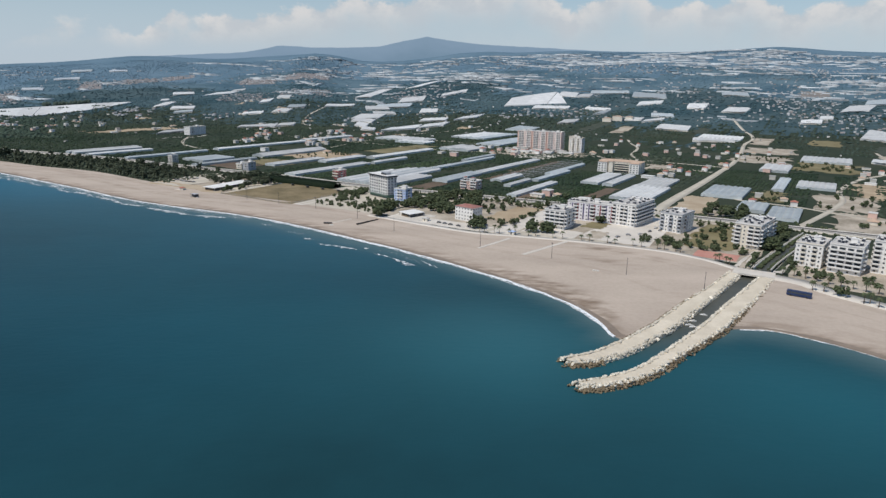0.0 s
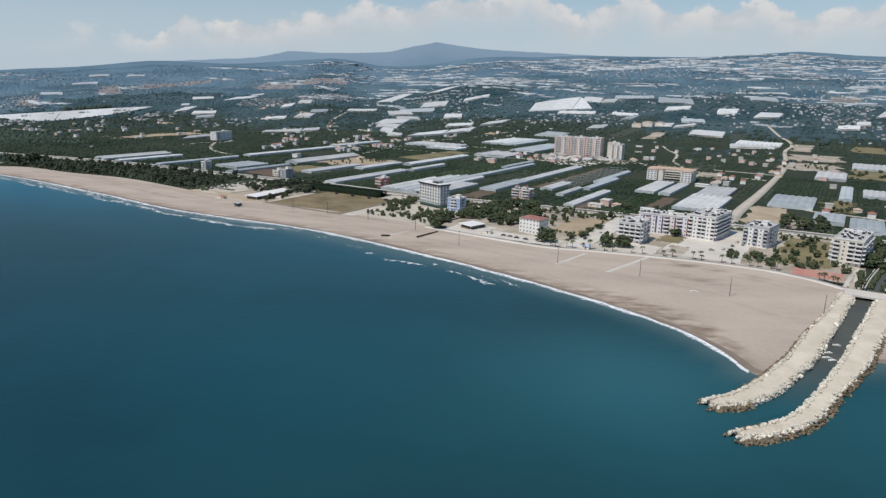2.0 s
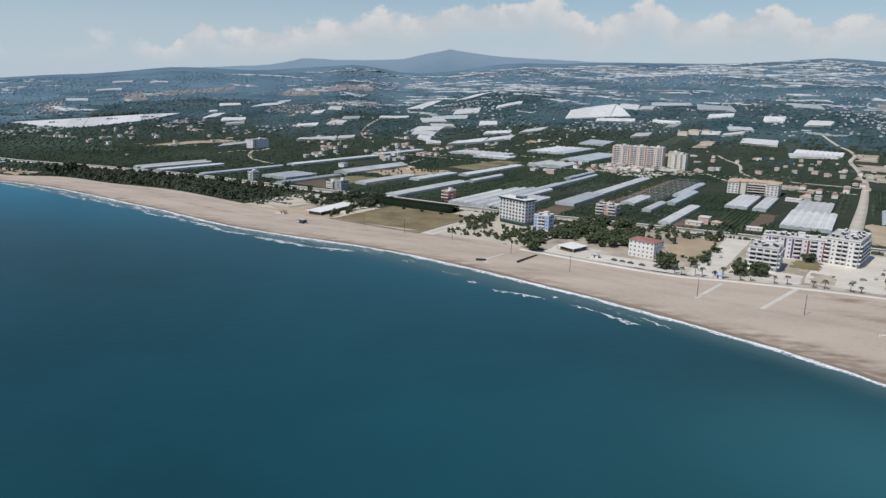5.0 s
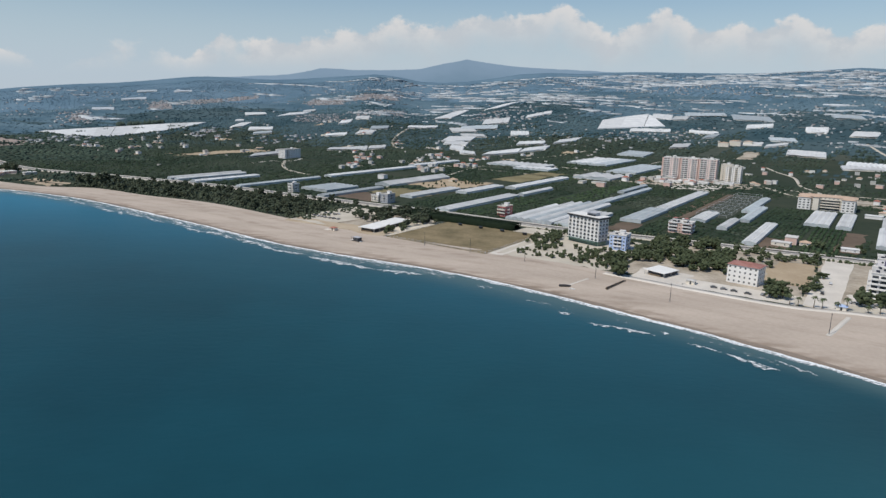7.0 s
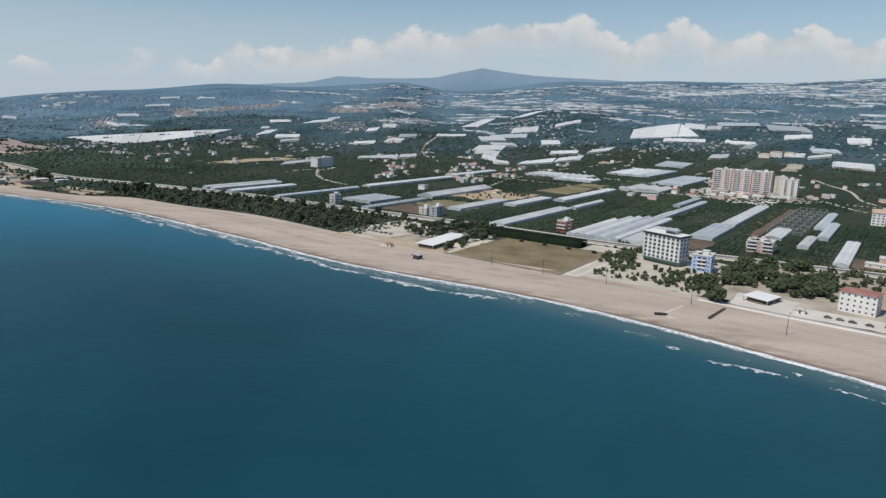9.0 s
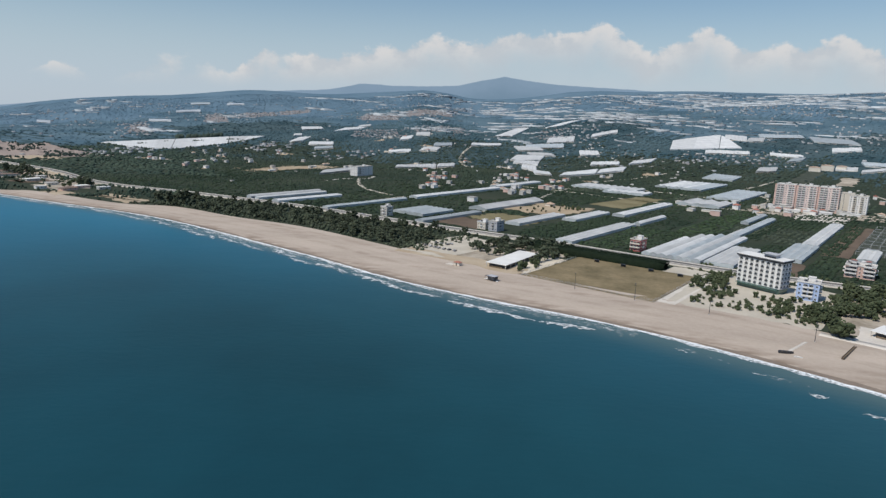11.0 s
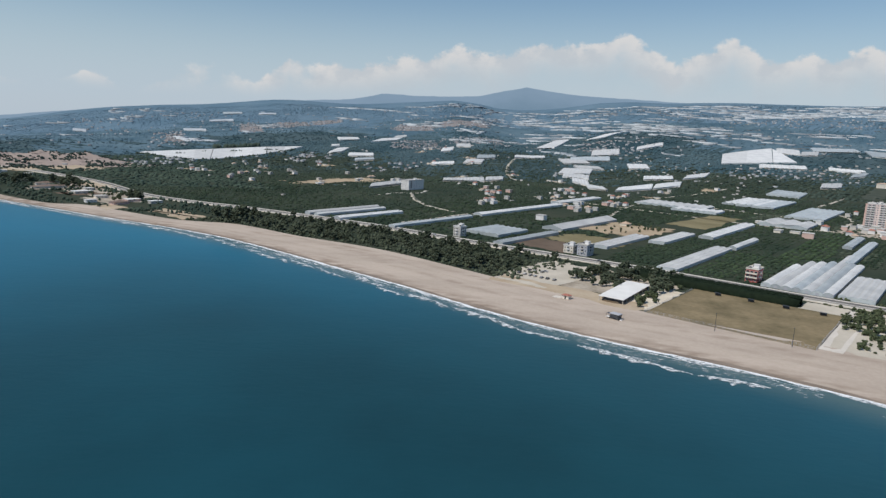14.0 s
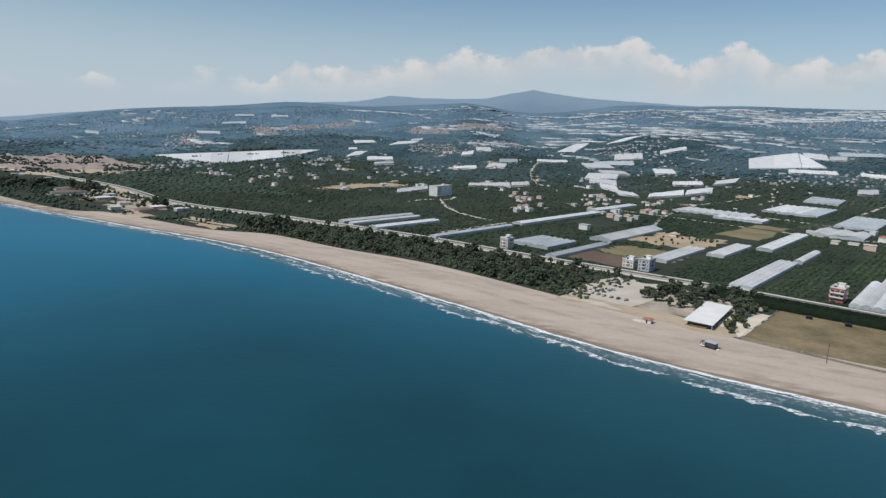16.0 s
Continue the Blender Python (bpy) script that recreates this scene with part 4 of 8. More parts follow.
strip("farm_lane", curve([(-1000, 1010), (-800, 1000), (-600, 985), (-470, 1040), (-380, 1075), (-140, 1060)], 70), 5.0, (0, 0.09), "track", "pale dirt lane between orchards", "lane")
strip("farm_lane", curve([(-1110, 780), (-1118, 830), (-1100, 860), (-1120, 905)], 40), 6.0, (0, 0.10), "paving", "curved pale lane to the unfinished block", "lane")
strip("farm_lane", curve([(-520, 1075), (-530, 1200), (-600, 1350), (-590, 1560)], 50), 5.0, (0, 0.08), "track", "pale dirt lane between orchards", "lane")
strip("farm_lane", curve([(-20, 640), (0, 740), (11, 823), (7, 904), (29, 1040), (60, 1124), (90, 1250), (60, 1500)], 70), 6.0, (0, 0.08), "track", "pale dirt lane between orchards", "lane")
strip("farm_lane", curve([(-380, 1145), (-300, 1010), (-225, 1000), (-150, 985)], 60), 5.0, (0, 0.10), "track", "pale dirt lane between orchards", "lane")
TOWN_ROAD = [(-147, 470), (-142, 560), (-142, 640), (-144, 702), (-142, 856), (-142, 1003), (-144, 1151), (-158, 1344), (-174, 1514), (-170, 1611), (-182, 1687), (-206, 1753), (-238, 1861), (-259, 1935)]
strip("town_road", curve(TOWN_ROAD, 120), np.interp(np.arange(120), [0, 30, 50, 119], [13, 11, 8, 7]), (0, 0.09), "track", "pale dusty road running inland from the sea", "road")
for line, wide in ((((-1364, 1540), (-1302, 1422), (-1249, 1338), (-1194, 1268), (-1151, 1240)), 6.0), (((-1115, 859), (-1043, 790), (-988, 752), (-954, 736), (-916, 728)), 6.0), (((-888, 596), (-889, 668), (-890, 734), (-870, 800)), 5.0),
                   (((-771, 1144), (-711, 1144), (-661, 1134), (-630, 1130), (-587, 1129)), 8.0), (((-406, 1462), (-372, 1367), (-335, 1280), (-309, 1143), (-282, 1080), (-262, 960)), 5.0)):
    strip("farm_lane", curve(line, 40), wide, (0, 0.11), "track", "pale dirt lane between orchards", "lane")
PROM = curve([(-350, 452.5), (-290, 448), (-240, 447), (-205, 457), (-150, 470), (-100, 476), (-70, 470), (-48, 458)], 60)
strip("promenade", PROM, 6.5, (0, 0.18), "paving", "pale paved promenade along the beach", "promenade")
strip("promenade", curve([(-24, 450), (-7, 446), (10, 433), (45, 418), (120, 392)], 30), 13.0, (0, 0.18), "paving", "pale paved promenade along the beach", "promenade")
patch("plaza", -166, -112, 482, 600, 0.14, "paving", "pale paved square between apartment blocks", "square", wobble=1)
patch("lot", -300, -236, 452, 474, 0.12, "paving", "pale paved yard in front of the house", "yard", wobble=1)
patch("lot", -334, -300, 450, 486, 0.13, "paving", "pale paved yard round the beach pavilion", "yard", wobble=1)
patch("lot", -232, -214, 456, 600, 0.12, "paving", "pale side street by the apartment block", "street", wobble=0.5)
patch("dry_lot", -262, -233, 502, 574, 0.1, "bare_earth", "dry tan grass lot", "vacant lot", wobble=3, seed=5)
patch("dry_lot", -92, -56, 505, 600, 0.1, "dry_grass", "dry overgrown lot between buildings", "vacant lot", wobble=3, seed=6)
patch("town_ground", -238, -150, 454, 476, 0.05, "track", "pale trodden ground behind the promenade", "ground", wobble=1, seed=38)
patch("town_ground", -612, -546, 469, 546, 0.04, "dusty", "dry needle-strewn ground under the pines", "ground", wobble=3, seed=39)
patch("dry_lot", -212, -168, 474, 500, 0.1, "paving", "pale terrace in front of the apartment block", "terrace", wobble=1, seed=7)
patch("dry_lot", -163, -150, 486, 512, 0.19, "dusty", "worn brown bed in the paved square", "ground", wobble=2, seed=51)
patch("dry_lot", -178, -160, 520, 548, 0.19, "dry_grass", "dry brown planting between the blocks", "ground", wobble=2, seed=52)
patch("sand_yard", -439, -348, 458, 566, 0.1, "track", "pale sandy hotel garden", "garden ground", wobble=3, seed=8)
patch("sand_yard", -440.5, -429, 452, 560, 0.14, "paving", "pale sandy lane beside the field", "lane", wobble=0.4, seed=9)
patch("sand_yard", -468, -441, 541, 565, 0.13, "track", "pale trodden yard between field and road", "yard", wobble=1, seed=19)
patch("sand_yard", -556, -538, 452, 520, 0.12, "gravel", "pale gravel strip beside the field", "lane", wobble=1.5, seed=9)
patch("car_park", -660, -610, 452, 545, 0.12, "track", "pale gravel car park among the trees", "car park", wobble=4, seed=10)
patch("sand_yard", -655, -541, 447, 468, 0.13, "sandy_lot", "ochre sandy strip behind the beach", "sandy ground", wobble=3, seed=40)
patch("bare_ground", -1800, -1690, 470, 620, 0.2, "sandy_lot", "bare ochre quarry ground beside the far road", "bare ground", wobble=22, seed=41)
patch("bare_ground", -1120, -1030, 414, 440, 0.2, "sandy_lot", "sandy dune ground behind the beach", "sandy ground", wobble=5, seed=42)
patch("bare_ground", -1360, -1290, 790, 985, 0.12, "bare_earth", "bare ochre clearing among orchards", "bare ground", wobble=20, seed=43)
patch("house_yard", -1460, -1215, 415, 472, 0.1, "dusty", "dusty ground round the beach houses", "yard", wobble=5, seed=44)
patch("red_court", -79, -50, 476, 496, 0.16, "red_court", "red-surfaced sports court by the promenade", "sports court")
patch("sports_field", -537, -441, 448, 540, 0.14, "field_grass", "dry yellowed football field", "field")
strip("beach_path", np.linspace((-180.4, 409), (-167, 468), 12), 3.2, (0, 0.16), "paving", "pale plank path over the sand", "path")
strip("beach_path", np.linspace((-215, 407), (-208.3, 447), 10), 2.6, (0, 0.16), "paving", "pale plank path over the sand", "path")
strip("beach_path", np.linspace((-357.6, 411.5), (-353.5, 432), 8), 1.6, (0, 0.16), "paving", "short pale plank path over the sand", "path")
patch("bare_ground", -735, -660, 735, 830, 0.12, "bare_earth", "bare ochre ground beside the greenhouse", "bare ground", wobble=9, seed=12)
patch("bare_ground", -738, -676, 588, 640, 0.12, "brown_earth", "bare brown soil by the road", "bare ground", wobble=4, seed=13)
patch("bare_ground", -725, -655, 642, 700, 0.11, "dry_grass", "dry olive grass behind the road houses", "bare ground", wobble=6, seed=23)
patch("bare_ground", -134, -104, 648, 752, 0.12, "sandy_lot", "bare ochre building ground", "bare ground", wobble=5, seed=14)
patch("bare_ground", -411, -388, 600, 656, 0.12, "brown_earth", "ploughed brown soil", "bare ground", wobble=2, seed=15)
patch("bare_ground", -287, -262, 613, 666, 0.12, "brown_earth", "ploughed brown soil", "bare ground", wobble=2, seed=17)
patch("bare_ground", -230, -212, 640, 745, 0.12, "brown_earth", "ploughed brown soil", "bare ground", wobble=2, seed=27)
patch("bare_ground", -388, -366, 720, 960, 0.10, "brown_earth", "ploughed brown strip beside the net house", "bare ground", wobble=1, seed=18)
patch("net_crop", -365, -333, 748, 966, 0.10, "net_crop", "dark crop under a net frame", "field", wobble=1, seed=19)

# ------------------------------------------------------------ buildings
def ring_mesh(w, h, arch=False):
    """A window: frame standing proud of the wall, and its dark pane."""
    bm = bmesh.new()
    t = 0.09
    for r in ((0, 0, 0, w, 0.10, t), (0, 0, h - t, w, 0.10, t), (-w / 2 + t / 2, 0, t, t, 0.10, h - 2 * t), (w / 2 - t / 2, 0, t, t, 0.10, h - 2 * t)):
        box(bm, *r)
    n = len(bm.faces)
    if arch:
        top = [(w / 2 * math.cos(a), h * 0.55 + h * 0.45 * math.sin(a)) for a in np.linspace(0, math.pi, 9)]
        bm.faces.new([bm.verts.new((x, -0.06, z)) for x, z in [(-w / 2, 0.05), (w / 2, 0.05)] + top])
    else:
        box(bm, 0, 0, t, w - 2 * t, 0.05, h - 2 * t)
    bm.faces.ensure_lookup_table()
    for f in bm.faces[n:]:
        f.material_index = 1
    return to_mesh("window", bm, ["white_wall", "glass"])


WIN = {k: ring_mesh(*v) for k, v in dict(small=(1.2, 1.3), tall=(1.5, 2.1), wide=(2.2, 1.5)).items()}
def arch_bm(w, h, y, deep, rim=0.0):
    """An arched plate, or with a rim an arched frame."""
    out = [(w / 2 * math.cos(a), h * 0.5 + h * 0.5 * math.sin(a)) for a in np.linspace(0, math.pi, 9)]
    out = [(w / 2, 0.0)] + out + [(-w / 2, 0.0)]
    bm = bmesh.new()
    a = [bm.verts.new((p, y, q)) for p, q in out]
    b = [bm.verts.new((p, y + deep, q)) for p, q in out]
    k = len(out)
    if rim:
        c = [bm.verts.new((p * (1 - rim), y, q * (1 - rim * 0.5) + 0.0)) for p, q in out]
        for i in range(k - 1):
            bm.faces.new((a[i], a[i + 1], c[i + 1], c[i]))
    else:
        bm.faces.new(a)
    for i in range(k - 1):
        bm.faces.new((a[i], b[i], b[i + 1], a[i + 1]))
    bmesh.ops.recalc_face_normals(bm, faces=bm.faces)
    return bm


ARCH_FRAME = to_mesh("window", arch_bm(2.35, 1.95, -0.12, 0.12, 0.08), "white_wall")
ARCH_PANE = to_mesh("pane", arch_bm(2.2, 1.88, -0.08, 0.08), "glass")
ARCH_SILL = to_mesh("sill", boxes((0, -0.3, -0.12, 2.7, 0.5, 0.12)), "white_wall")


def balcony_mesh(w, deep, mat):
    return to_mesh("balcony", boxes((0, -deep / 2, -0.18, w, deep, 0.18), (0, -deep + 0.08, 0, w, 0.16, 0.95),
                                    (-w / 2 + 0.08, -deep / 2, 0, 0.16, deep - 0.32, 0.95), (w / 2 - 0.08, -deep / 2, 0, 0.16, deep - 0.32, 0.95)), mat)


def roof_clutter(t, w, d, z, rng, n):
    """Solar water heaters and lift house on a flat roof."""
    part("lift_house", boxes((w * 0.1, d * 0.1, z, 4.0, 3.6, 2.6), (w * 0.1, d * 0.1, z + 2.6, 4.6, 4.2, 0.25)), "white_wall", t)
    for _ in range(n):
        x, y = (rng.rand() - 0.5) * (w - 3), (rng.rand() - 0.5) * (d - 3)
        heater = part("water_heater", HEATER[0], "", t, "rack of a rooftop solar water heater", pose(x, y, z, 0, 0, rng.choice([0, -20, 15])))
        part("water_tank", HEATER[1], "", heater)
        part("solar_panel", HEATER[2], "", heater)


def tilted(w, y0, z0, y1, z1, thick):
    bm = bmesh.new()
    vs = [bm.verts.new(c) for c in ((-w / 2, y0, z0), (w / 2, y0, z0), (w / 2, y1, z1), (-w / 2, y1, z1))]
    lo = [bm.verts.new(v.co - Vector((0, 0, thick))) for v in vs]
    bm.faces.new(vs)
    for i in range(4):
        bm.faces.new((vs[i], lo[i], lo[(i + 1) % 4], vs[(i + 1) % 4]))
    return bm


def tank_bm():
    bm = bmesh.new()
    bmesh.ops.create_cone(bm, cap_ends=True, segments=10, radius1=0.32, radius2=0.32, depth=1.7, matrix=pose(0, 0.9, 1.65, 0, 90, 0))
    return bm


HEATER = (to_mesh("rack", boxes((-0.7, 0.9, 0, 0.1, 0.5, 1.35), (0.7, 0.9, 0, 0.1, 0.5, 1.35), (0, 0.9, 1.25, 1.5, 0.1, 0.1)), "concrete"),
          to_mesh("water_tank", tank_bm(), "white_wall"), to_mesh("solar_panel", tilted(1.9, -1.0, 0.25, 0.6, 1.25, 0.1), "solar"))


def apartment(u, v, turn, w, d, floors, label, wall="white_wall", trim="white_wall", bays=5, side_bays=4, balconies=(0, 2, 4), deep=1.5, fh=3.0, seed=0, heaters=8, name="apartment_building", group="", sides=(1,)):
    rng = np.random.RandomState(seed)
    h = floors * fh + 0.6
    t = thing(name, at(u, v, 2.0, turn), label, "apartment building" if name.startswith("apart") else "building", group)
    part("wall", boxes((0, 0, -0.5, w, d, h + 0.5)), wall, t)
    part("roof", boxes((0, 0, h, w + 0.7, d + 0.7, 0.3)), "roof_grey", t, "flat grey roof slab")
    part("parapet", boxes((0, -d / 2 - 0.22, h + 0.3, w + 0.6, 0.2, 0.7), (0, d / 2 + 0.22, h + 0.3, w + 0.6, 0.2, 0.7),
                          (-w / 2 - 0.22, 0, h + 0.3, 0.2, d + 0.24, 0.7), (w / 2 + 0.22, 0, h + 0.3, 0.2, d + 0.24, 0.7)), trim, t)
    bw = w / bays
    # Wide glazing: its dark pane also stands in for the recess's shade.
    recess = ring_mesh(bw * 0.78, 2.25)
    srecess = ring_mesh(d / side_bays * 0.78, 2.25)
    bal = balcony_mesh(bw * 0.94, deep, trim)
    sbal = balcony_mesh(d / side_bays * 0.94, deep, trim)
    for f in range(floors):
        z = f * fh + 0.35
        for b in range(bays):
            x = -w / 2 + bw * (b + 0.5)
            for y, a in ((-d / 2 - 0.03, 0),):
                if b in balconies and f > 0 and a == 0:
                    part("window", recess, "", t, m=pose(x, y, z, 0, 0, a))
                    part("balcony", bal, "", t, m=pose(x, y, z))
                else:
                    part("window", WIN["small"], "", t, m=pose(x, y, z + 0.75, 0, 0, a))
        for b in range(side_bays):
            y = -d / 2 + d / side_bays * (b + 0.5)
            for x, a in ((-w / 2 - 0.03, -90), (w / 2 + 0.03, 90)):
                if b in sides and f > 0:
                    part("window", srecess, "", t, m=pose(x, y, z, 0, 0, a))
                    part("balcony", sbal, "", t, m=pose(x, y, z, 0, 0, a))
                else:
                    part("window", WIN["small"], "", t, m=pose(x, y, z + 0.75, 0, 0, a))
    roof_clutter(t, w, d, h + 0.3, rng, heaters)
    return t


def hotel_window(t, m):
    w = part("window", ARCH_FRAME, "", t, m=m)
    part("pane", ARCH_PANE, "", w, "dark arched glass pane")
    part("sill", ARCH_SILL, "", w)


def hotel():
    w, d, rows, cols, fh = 31.0, 12.0, 6, 8, 3.0
    t = thing("hotel", at(-398.5, 539, 2.0, -17.0), "white seven-storey beach hotel with rows of arched windows", "hotel")
    z0 = 3.6
    h = z0 + rows * fh + 0.4
    part("wall", boxes((0, 0, z0, w, d, h - z0)), "white_wall", t)
    part("ground_floor", boxes((0, 0, -0.5, w - 1.0, d - 1.0, z0 + 0.495)), "green_glass", t, "green glazed ground floor")
    part("canopy", boxes((0, -d / 2 - 1.3, z0 - 0.5, w - 2, 2.6, 0.35)), "green_glass", t, "green entrance canopy")
    part("cornice", boxes((0, 0, h, w + 2.4, d + 2.4, 0.9), (0, 0, h - 0.7, w + 0.9, d + 0.9, 0.7)), "dark_metal", t, "dark roof cornice")
    part("roof", boxes((0, 0, h + 0.9, w + 2.0, d + 2.0, 0.35)), "white_sheet", t, "white flat roof")
    part("roof_room", boxes((4, 1, h + 1.25, 8, 6, 2.2), (4, 1, h + 3.45, 10, 8, 0.3)), "grey_wall", t, "grey plant room")
    for k in range(5):
        part("roof_unit", boxes((1.5 + 1.6 * k, -2.6, h + 1.25, 1.0, 1.0, 1.1)), "dark_metal", t)
    for f in range(rows):
        for c in range(cols):
            hotel_window(t, m=pose(-w / 2 + w / cols * (c + 0.5), -d / 2 - 0.04, z0 + f * fh + 0.55))
        for c in range(3):
            for s in (-1, 1):
                part("window", WIN["wide"], "", t, m=pose(s * (w / 2 + 0.04), -d / 2 + d / 3 * (c + 0.5), z0 + f * fh + 0.7, 0, 0, 90 * s))
        for s in (-1, 1):
            part("side_ledge", boxes((s * (w / 2 + 0.35), 0, z0 + f * fh + 0.1, 0.7, d - 0.6, 0.4)), "grey_wall", t)


hotel()
apartment(-369, 533, 4, 13, 13, 4, "bright blue and white four-storey guest house", "blue_wall", "white_wall", 4, 3, (1, 2), 1.2, 2.8, 1, 2, "guest_house")
apartment(-193, 509, 0, 17.5, 22, 5, "white five-storey apartment block with long balconies", "white_wall", "white_wall", 4, 5, (0, 1, 2, 3), 1.6, 3.0, 2, 12, sides=(0, 2, 4))
lilac = apartment(-180, 553, 3, 40, 14, 5, "long white and lilac apartment block with red panels", "lilac_wall", "white_wall", 8, 3, (1, 4, 6), 1.3, 3.1, 3, 14)
for k, x in enumerate((-17.5, -12.6, -7.4, -2.5, 2.4, 7.5, 12.4, 17.4)):
    part("facade_panel", boxes((x + 1.9, -7.1, 1.2, 1.3, 0.12, 14.0)), "dark_red" if k in (1, 4, 5, 7) else "violet_wall", lilac, "tall coloured panel on the facade")
apartment(-147, 566, -8, 21, 40, 6, "white six-storey apartment block with stacked balconies", "white_wall", "white_wall", 6, 9, (0, 2, 3, 5), 1.5, 3.0, 4, 24, sides=range(9))
apartment(-108, 558, -10, 18, 26, 5, "white and grey five-storey apartment block", "white_wall", "grey_wall", 5, 5, (0, 2, 4), 1.5, 2.9, 5, 16)
apartment(-47, 543, -8, 18, 42, 6, "cream six-storey apartment block with dark balconies", "cream_wall", "white_wall", 4, 8, (0, 2, 3), 1.8, 2.9, 6, 26, sides=(0, 1, 3, 4, 6, 7))
apartment(-6, 505, -8, 16.5, 28, 5, "white five-storey apartment block beside the canal", "white_wall", "cream_wall", 5, 5, (1, 3), 1.2, 3.0, 7, 20)
apartment(15, 498, -8, 19, 26, 6, "white six-storey apartment block with long balconies", "white_wall", "white_wall", 4, 5, (0, 1, 2, 3), 1.7, 3.0, 8, 18)
apartment(41, 509, -8, 22, 22, 7, "white seven-storey apartment block with dark windows", "white_wall", "white_wall", 5, 4, (0, 2, 4), 1.4, 3.0, 9, 14)
apartment(62, 470, -6, 22, 18, 4, "plain white four-storey apartment block", "white_wall", "white_wall", 5, 4, (), 1.2, 3.0, 10, 6)
apartment(-514, 607, -2, 9, 14, 3, "small red and cream house by the road", "red_wall", "cream_wall", 3, 4, (0, 1, 2), 1.3, 3.2, 11, 3, "roadside_house")
apartment(-655, 594, 0, 10, 13, 3, "grey unfinished three-storey house by the road", "grey_wall", "concrete", 3, 3, (1,), 1.0, 3.0, 12, 2, "roadside_house")
apartment(-670, 594, 0, 10, 9, 2, "low cream house with a red front by the road", "cream_wall", "white_wall", 3, 3, (1,), 1.0, 3.0, 22, 2, "roadside_house")
apartment(-790, 580, 0, 9, 10, 3, "pale grey three-storey house beside the road", "concrete", "white_wall", 3, 3, (1,), 1.2, 3.0, 13, 2, "roadside_house")
apartment(-1150, 902, 4, 17, 42, 5, "long pale unfinished apartment block among orchards", "white_wall", "concrete", 4, 9, (), 1.0, 3.1, 14, 0)
apartment(-350, 640, 2, 20, 14, 3, "pink and white three-storey house by the road", "pink_wall", "white_wall", 5, 3, (0, 1, 3, 4), 1.4, 2.9, 15, 4, "villa")
def hip_roof(w, d, z, rise, over=0.7):
    bm = bmesh.new()
    a, b = w / 2 + over, d / 2 + over
    r = max(a - b, 0.1)
    lo = [bm.verts.new(c) for c in ((-a, -b, z), (a, -b, z), (a, b, z), (-a, b, z))]
    hi = [bm.verts.new((-r, 0, z + rise)), bm.verts.new((r, 0, z + rise))]
    for f in ((lo[0], lo[1], hi[1], hi[0]), (lo[2], lo[3], hi[0], hi[1]), (lo[1], lo[2], hi[1]), (lo[3], lo[0], hi[0]), (lo[3], lo[2], lo[1], lo[0])):
        bm.faces.new(f)
    return bm


def house(u, v, turn, w, d, floors, label, wall, roof, bays=5, side_bays=3, name="house", group="", z=2.0, flat=False):
    t = thing(name, at(u, v, z, turn), label, "house", group)
    h = floors * 3.0
    part("wall", boxes((0, 0, -0.6, w, d, h + 0.6)), wall, t)
    part("roof", boxes((0, 0, h, w + 0.8, d + 0.8, 0.35)) if flat else hip_roof(w, d, h, 1.9 if w > 10 else 2.2), roof, t)
    for f in range(floors):
        for b in range(bays):
            for s in (-1,):
                part("window", WIN["small"], "", t, m=pose(-w / 2 + w / bays * (b + 0.5), s * (d / 2 + 0.03), f * 3.0 + 1.0, 0, 0, 0 if s < 0 else 180))
        for b in range(side_bays):
            for s in (-1, 1):
                part("window", WIN["small"], "", t, m=pose(s * (w / 2 + 0.03), -d / 2 + d / side_bays * (b + 0.5), f * 3.0 + 1.0, 0, 0, 90 * s))
    return t


for k in range(3):
    tower = apartment(-488 + 27.0 * k, 1097 + 3.0 * k, 4, 24, 18, 11, "tall white apartment tower with pink flanks", "rose_wall", "white_wall", 5, 2, (0, 1, 3, 4), 1.4, 3.05, 30 + k, 2, group="row of apartment towers")
    for x in (-13.1, 11.2):
        part("flank", boxes((x, -8.2, -0.4, 2.1, 3.6, 34.6)), "pink_wall", tower, "pink rendered flank")
patch("forecourt", -456, -400, 972, 1048, 0.16, "paving", "pale paved forecourt below the towers", "forecourt", wobble=3, seed=951)
patch("building_ground", -520, -458, 1000, 1062, 0.15, "dusty", "trodden building ground beside the towers", "bare ground", wobble=6, seed=952)
patch("building_ground", -410, -366, 1034, 1106, 0.15, "dusty", "dusty ground round the smaller tower", "bare ground", wobble=5, seed=953)
for u, v, w, d in ((-440, 1060, 34, 12), (-470, 1052, 20, 10), (-404, 1078, 24, 10)):
    house(u, v, 3, w, d, 1, "low white shop row below the towers", "white_wall", "white_sheet", 0, 0, "shop_row", "shop rows", 2.0, True)
apartment(-417, 1150, 2, 16, 14, 8, "beige unfinished tower behind the white one", "cream_wall", "cream_wall", 2, 1, (), 1.2, 3.0, 37, 0)
for u, v, w, f in ((-552, 1768, 24, 3), (-530, 1790, 26, 4), (-505, 1815, 20, 3)):
    house(u, v, 3, w, 16, f, "cream block with an orange tiled roof among groves", "cream_wall", "orange_tile", 0, 0, "block", "orange-roofed blocks", float(ground_z(*xy(u, v))))
apartment(-400, 1118, 1, 22, 16, 8, "white apartment tower with cream bands", "white_wall", "cream_wall", 5, 4, (1, 3), 1.4, 3.0, 36, 3)
house(-269, 489, -8, 19, 14, 4, "white four-storey villa with a red tiled roof", "white_wall", "faded_tile", 6, 4, "villa")
villa = bpy.data.objects["villa"]
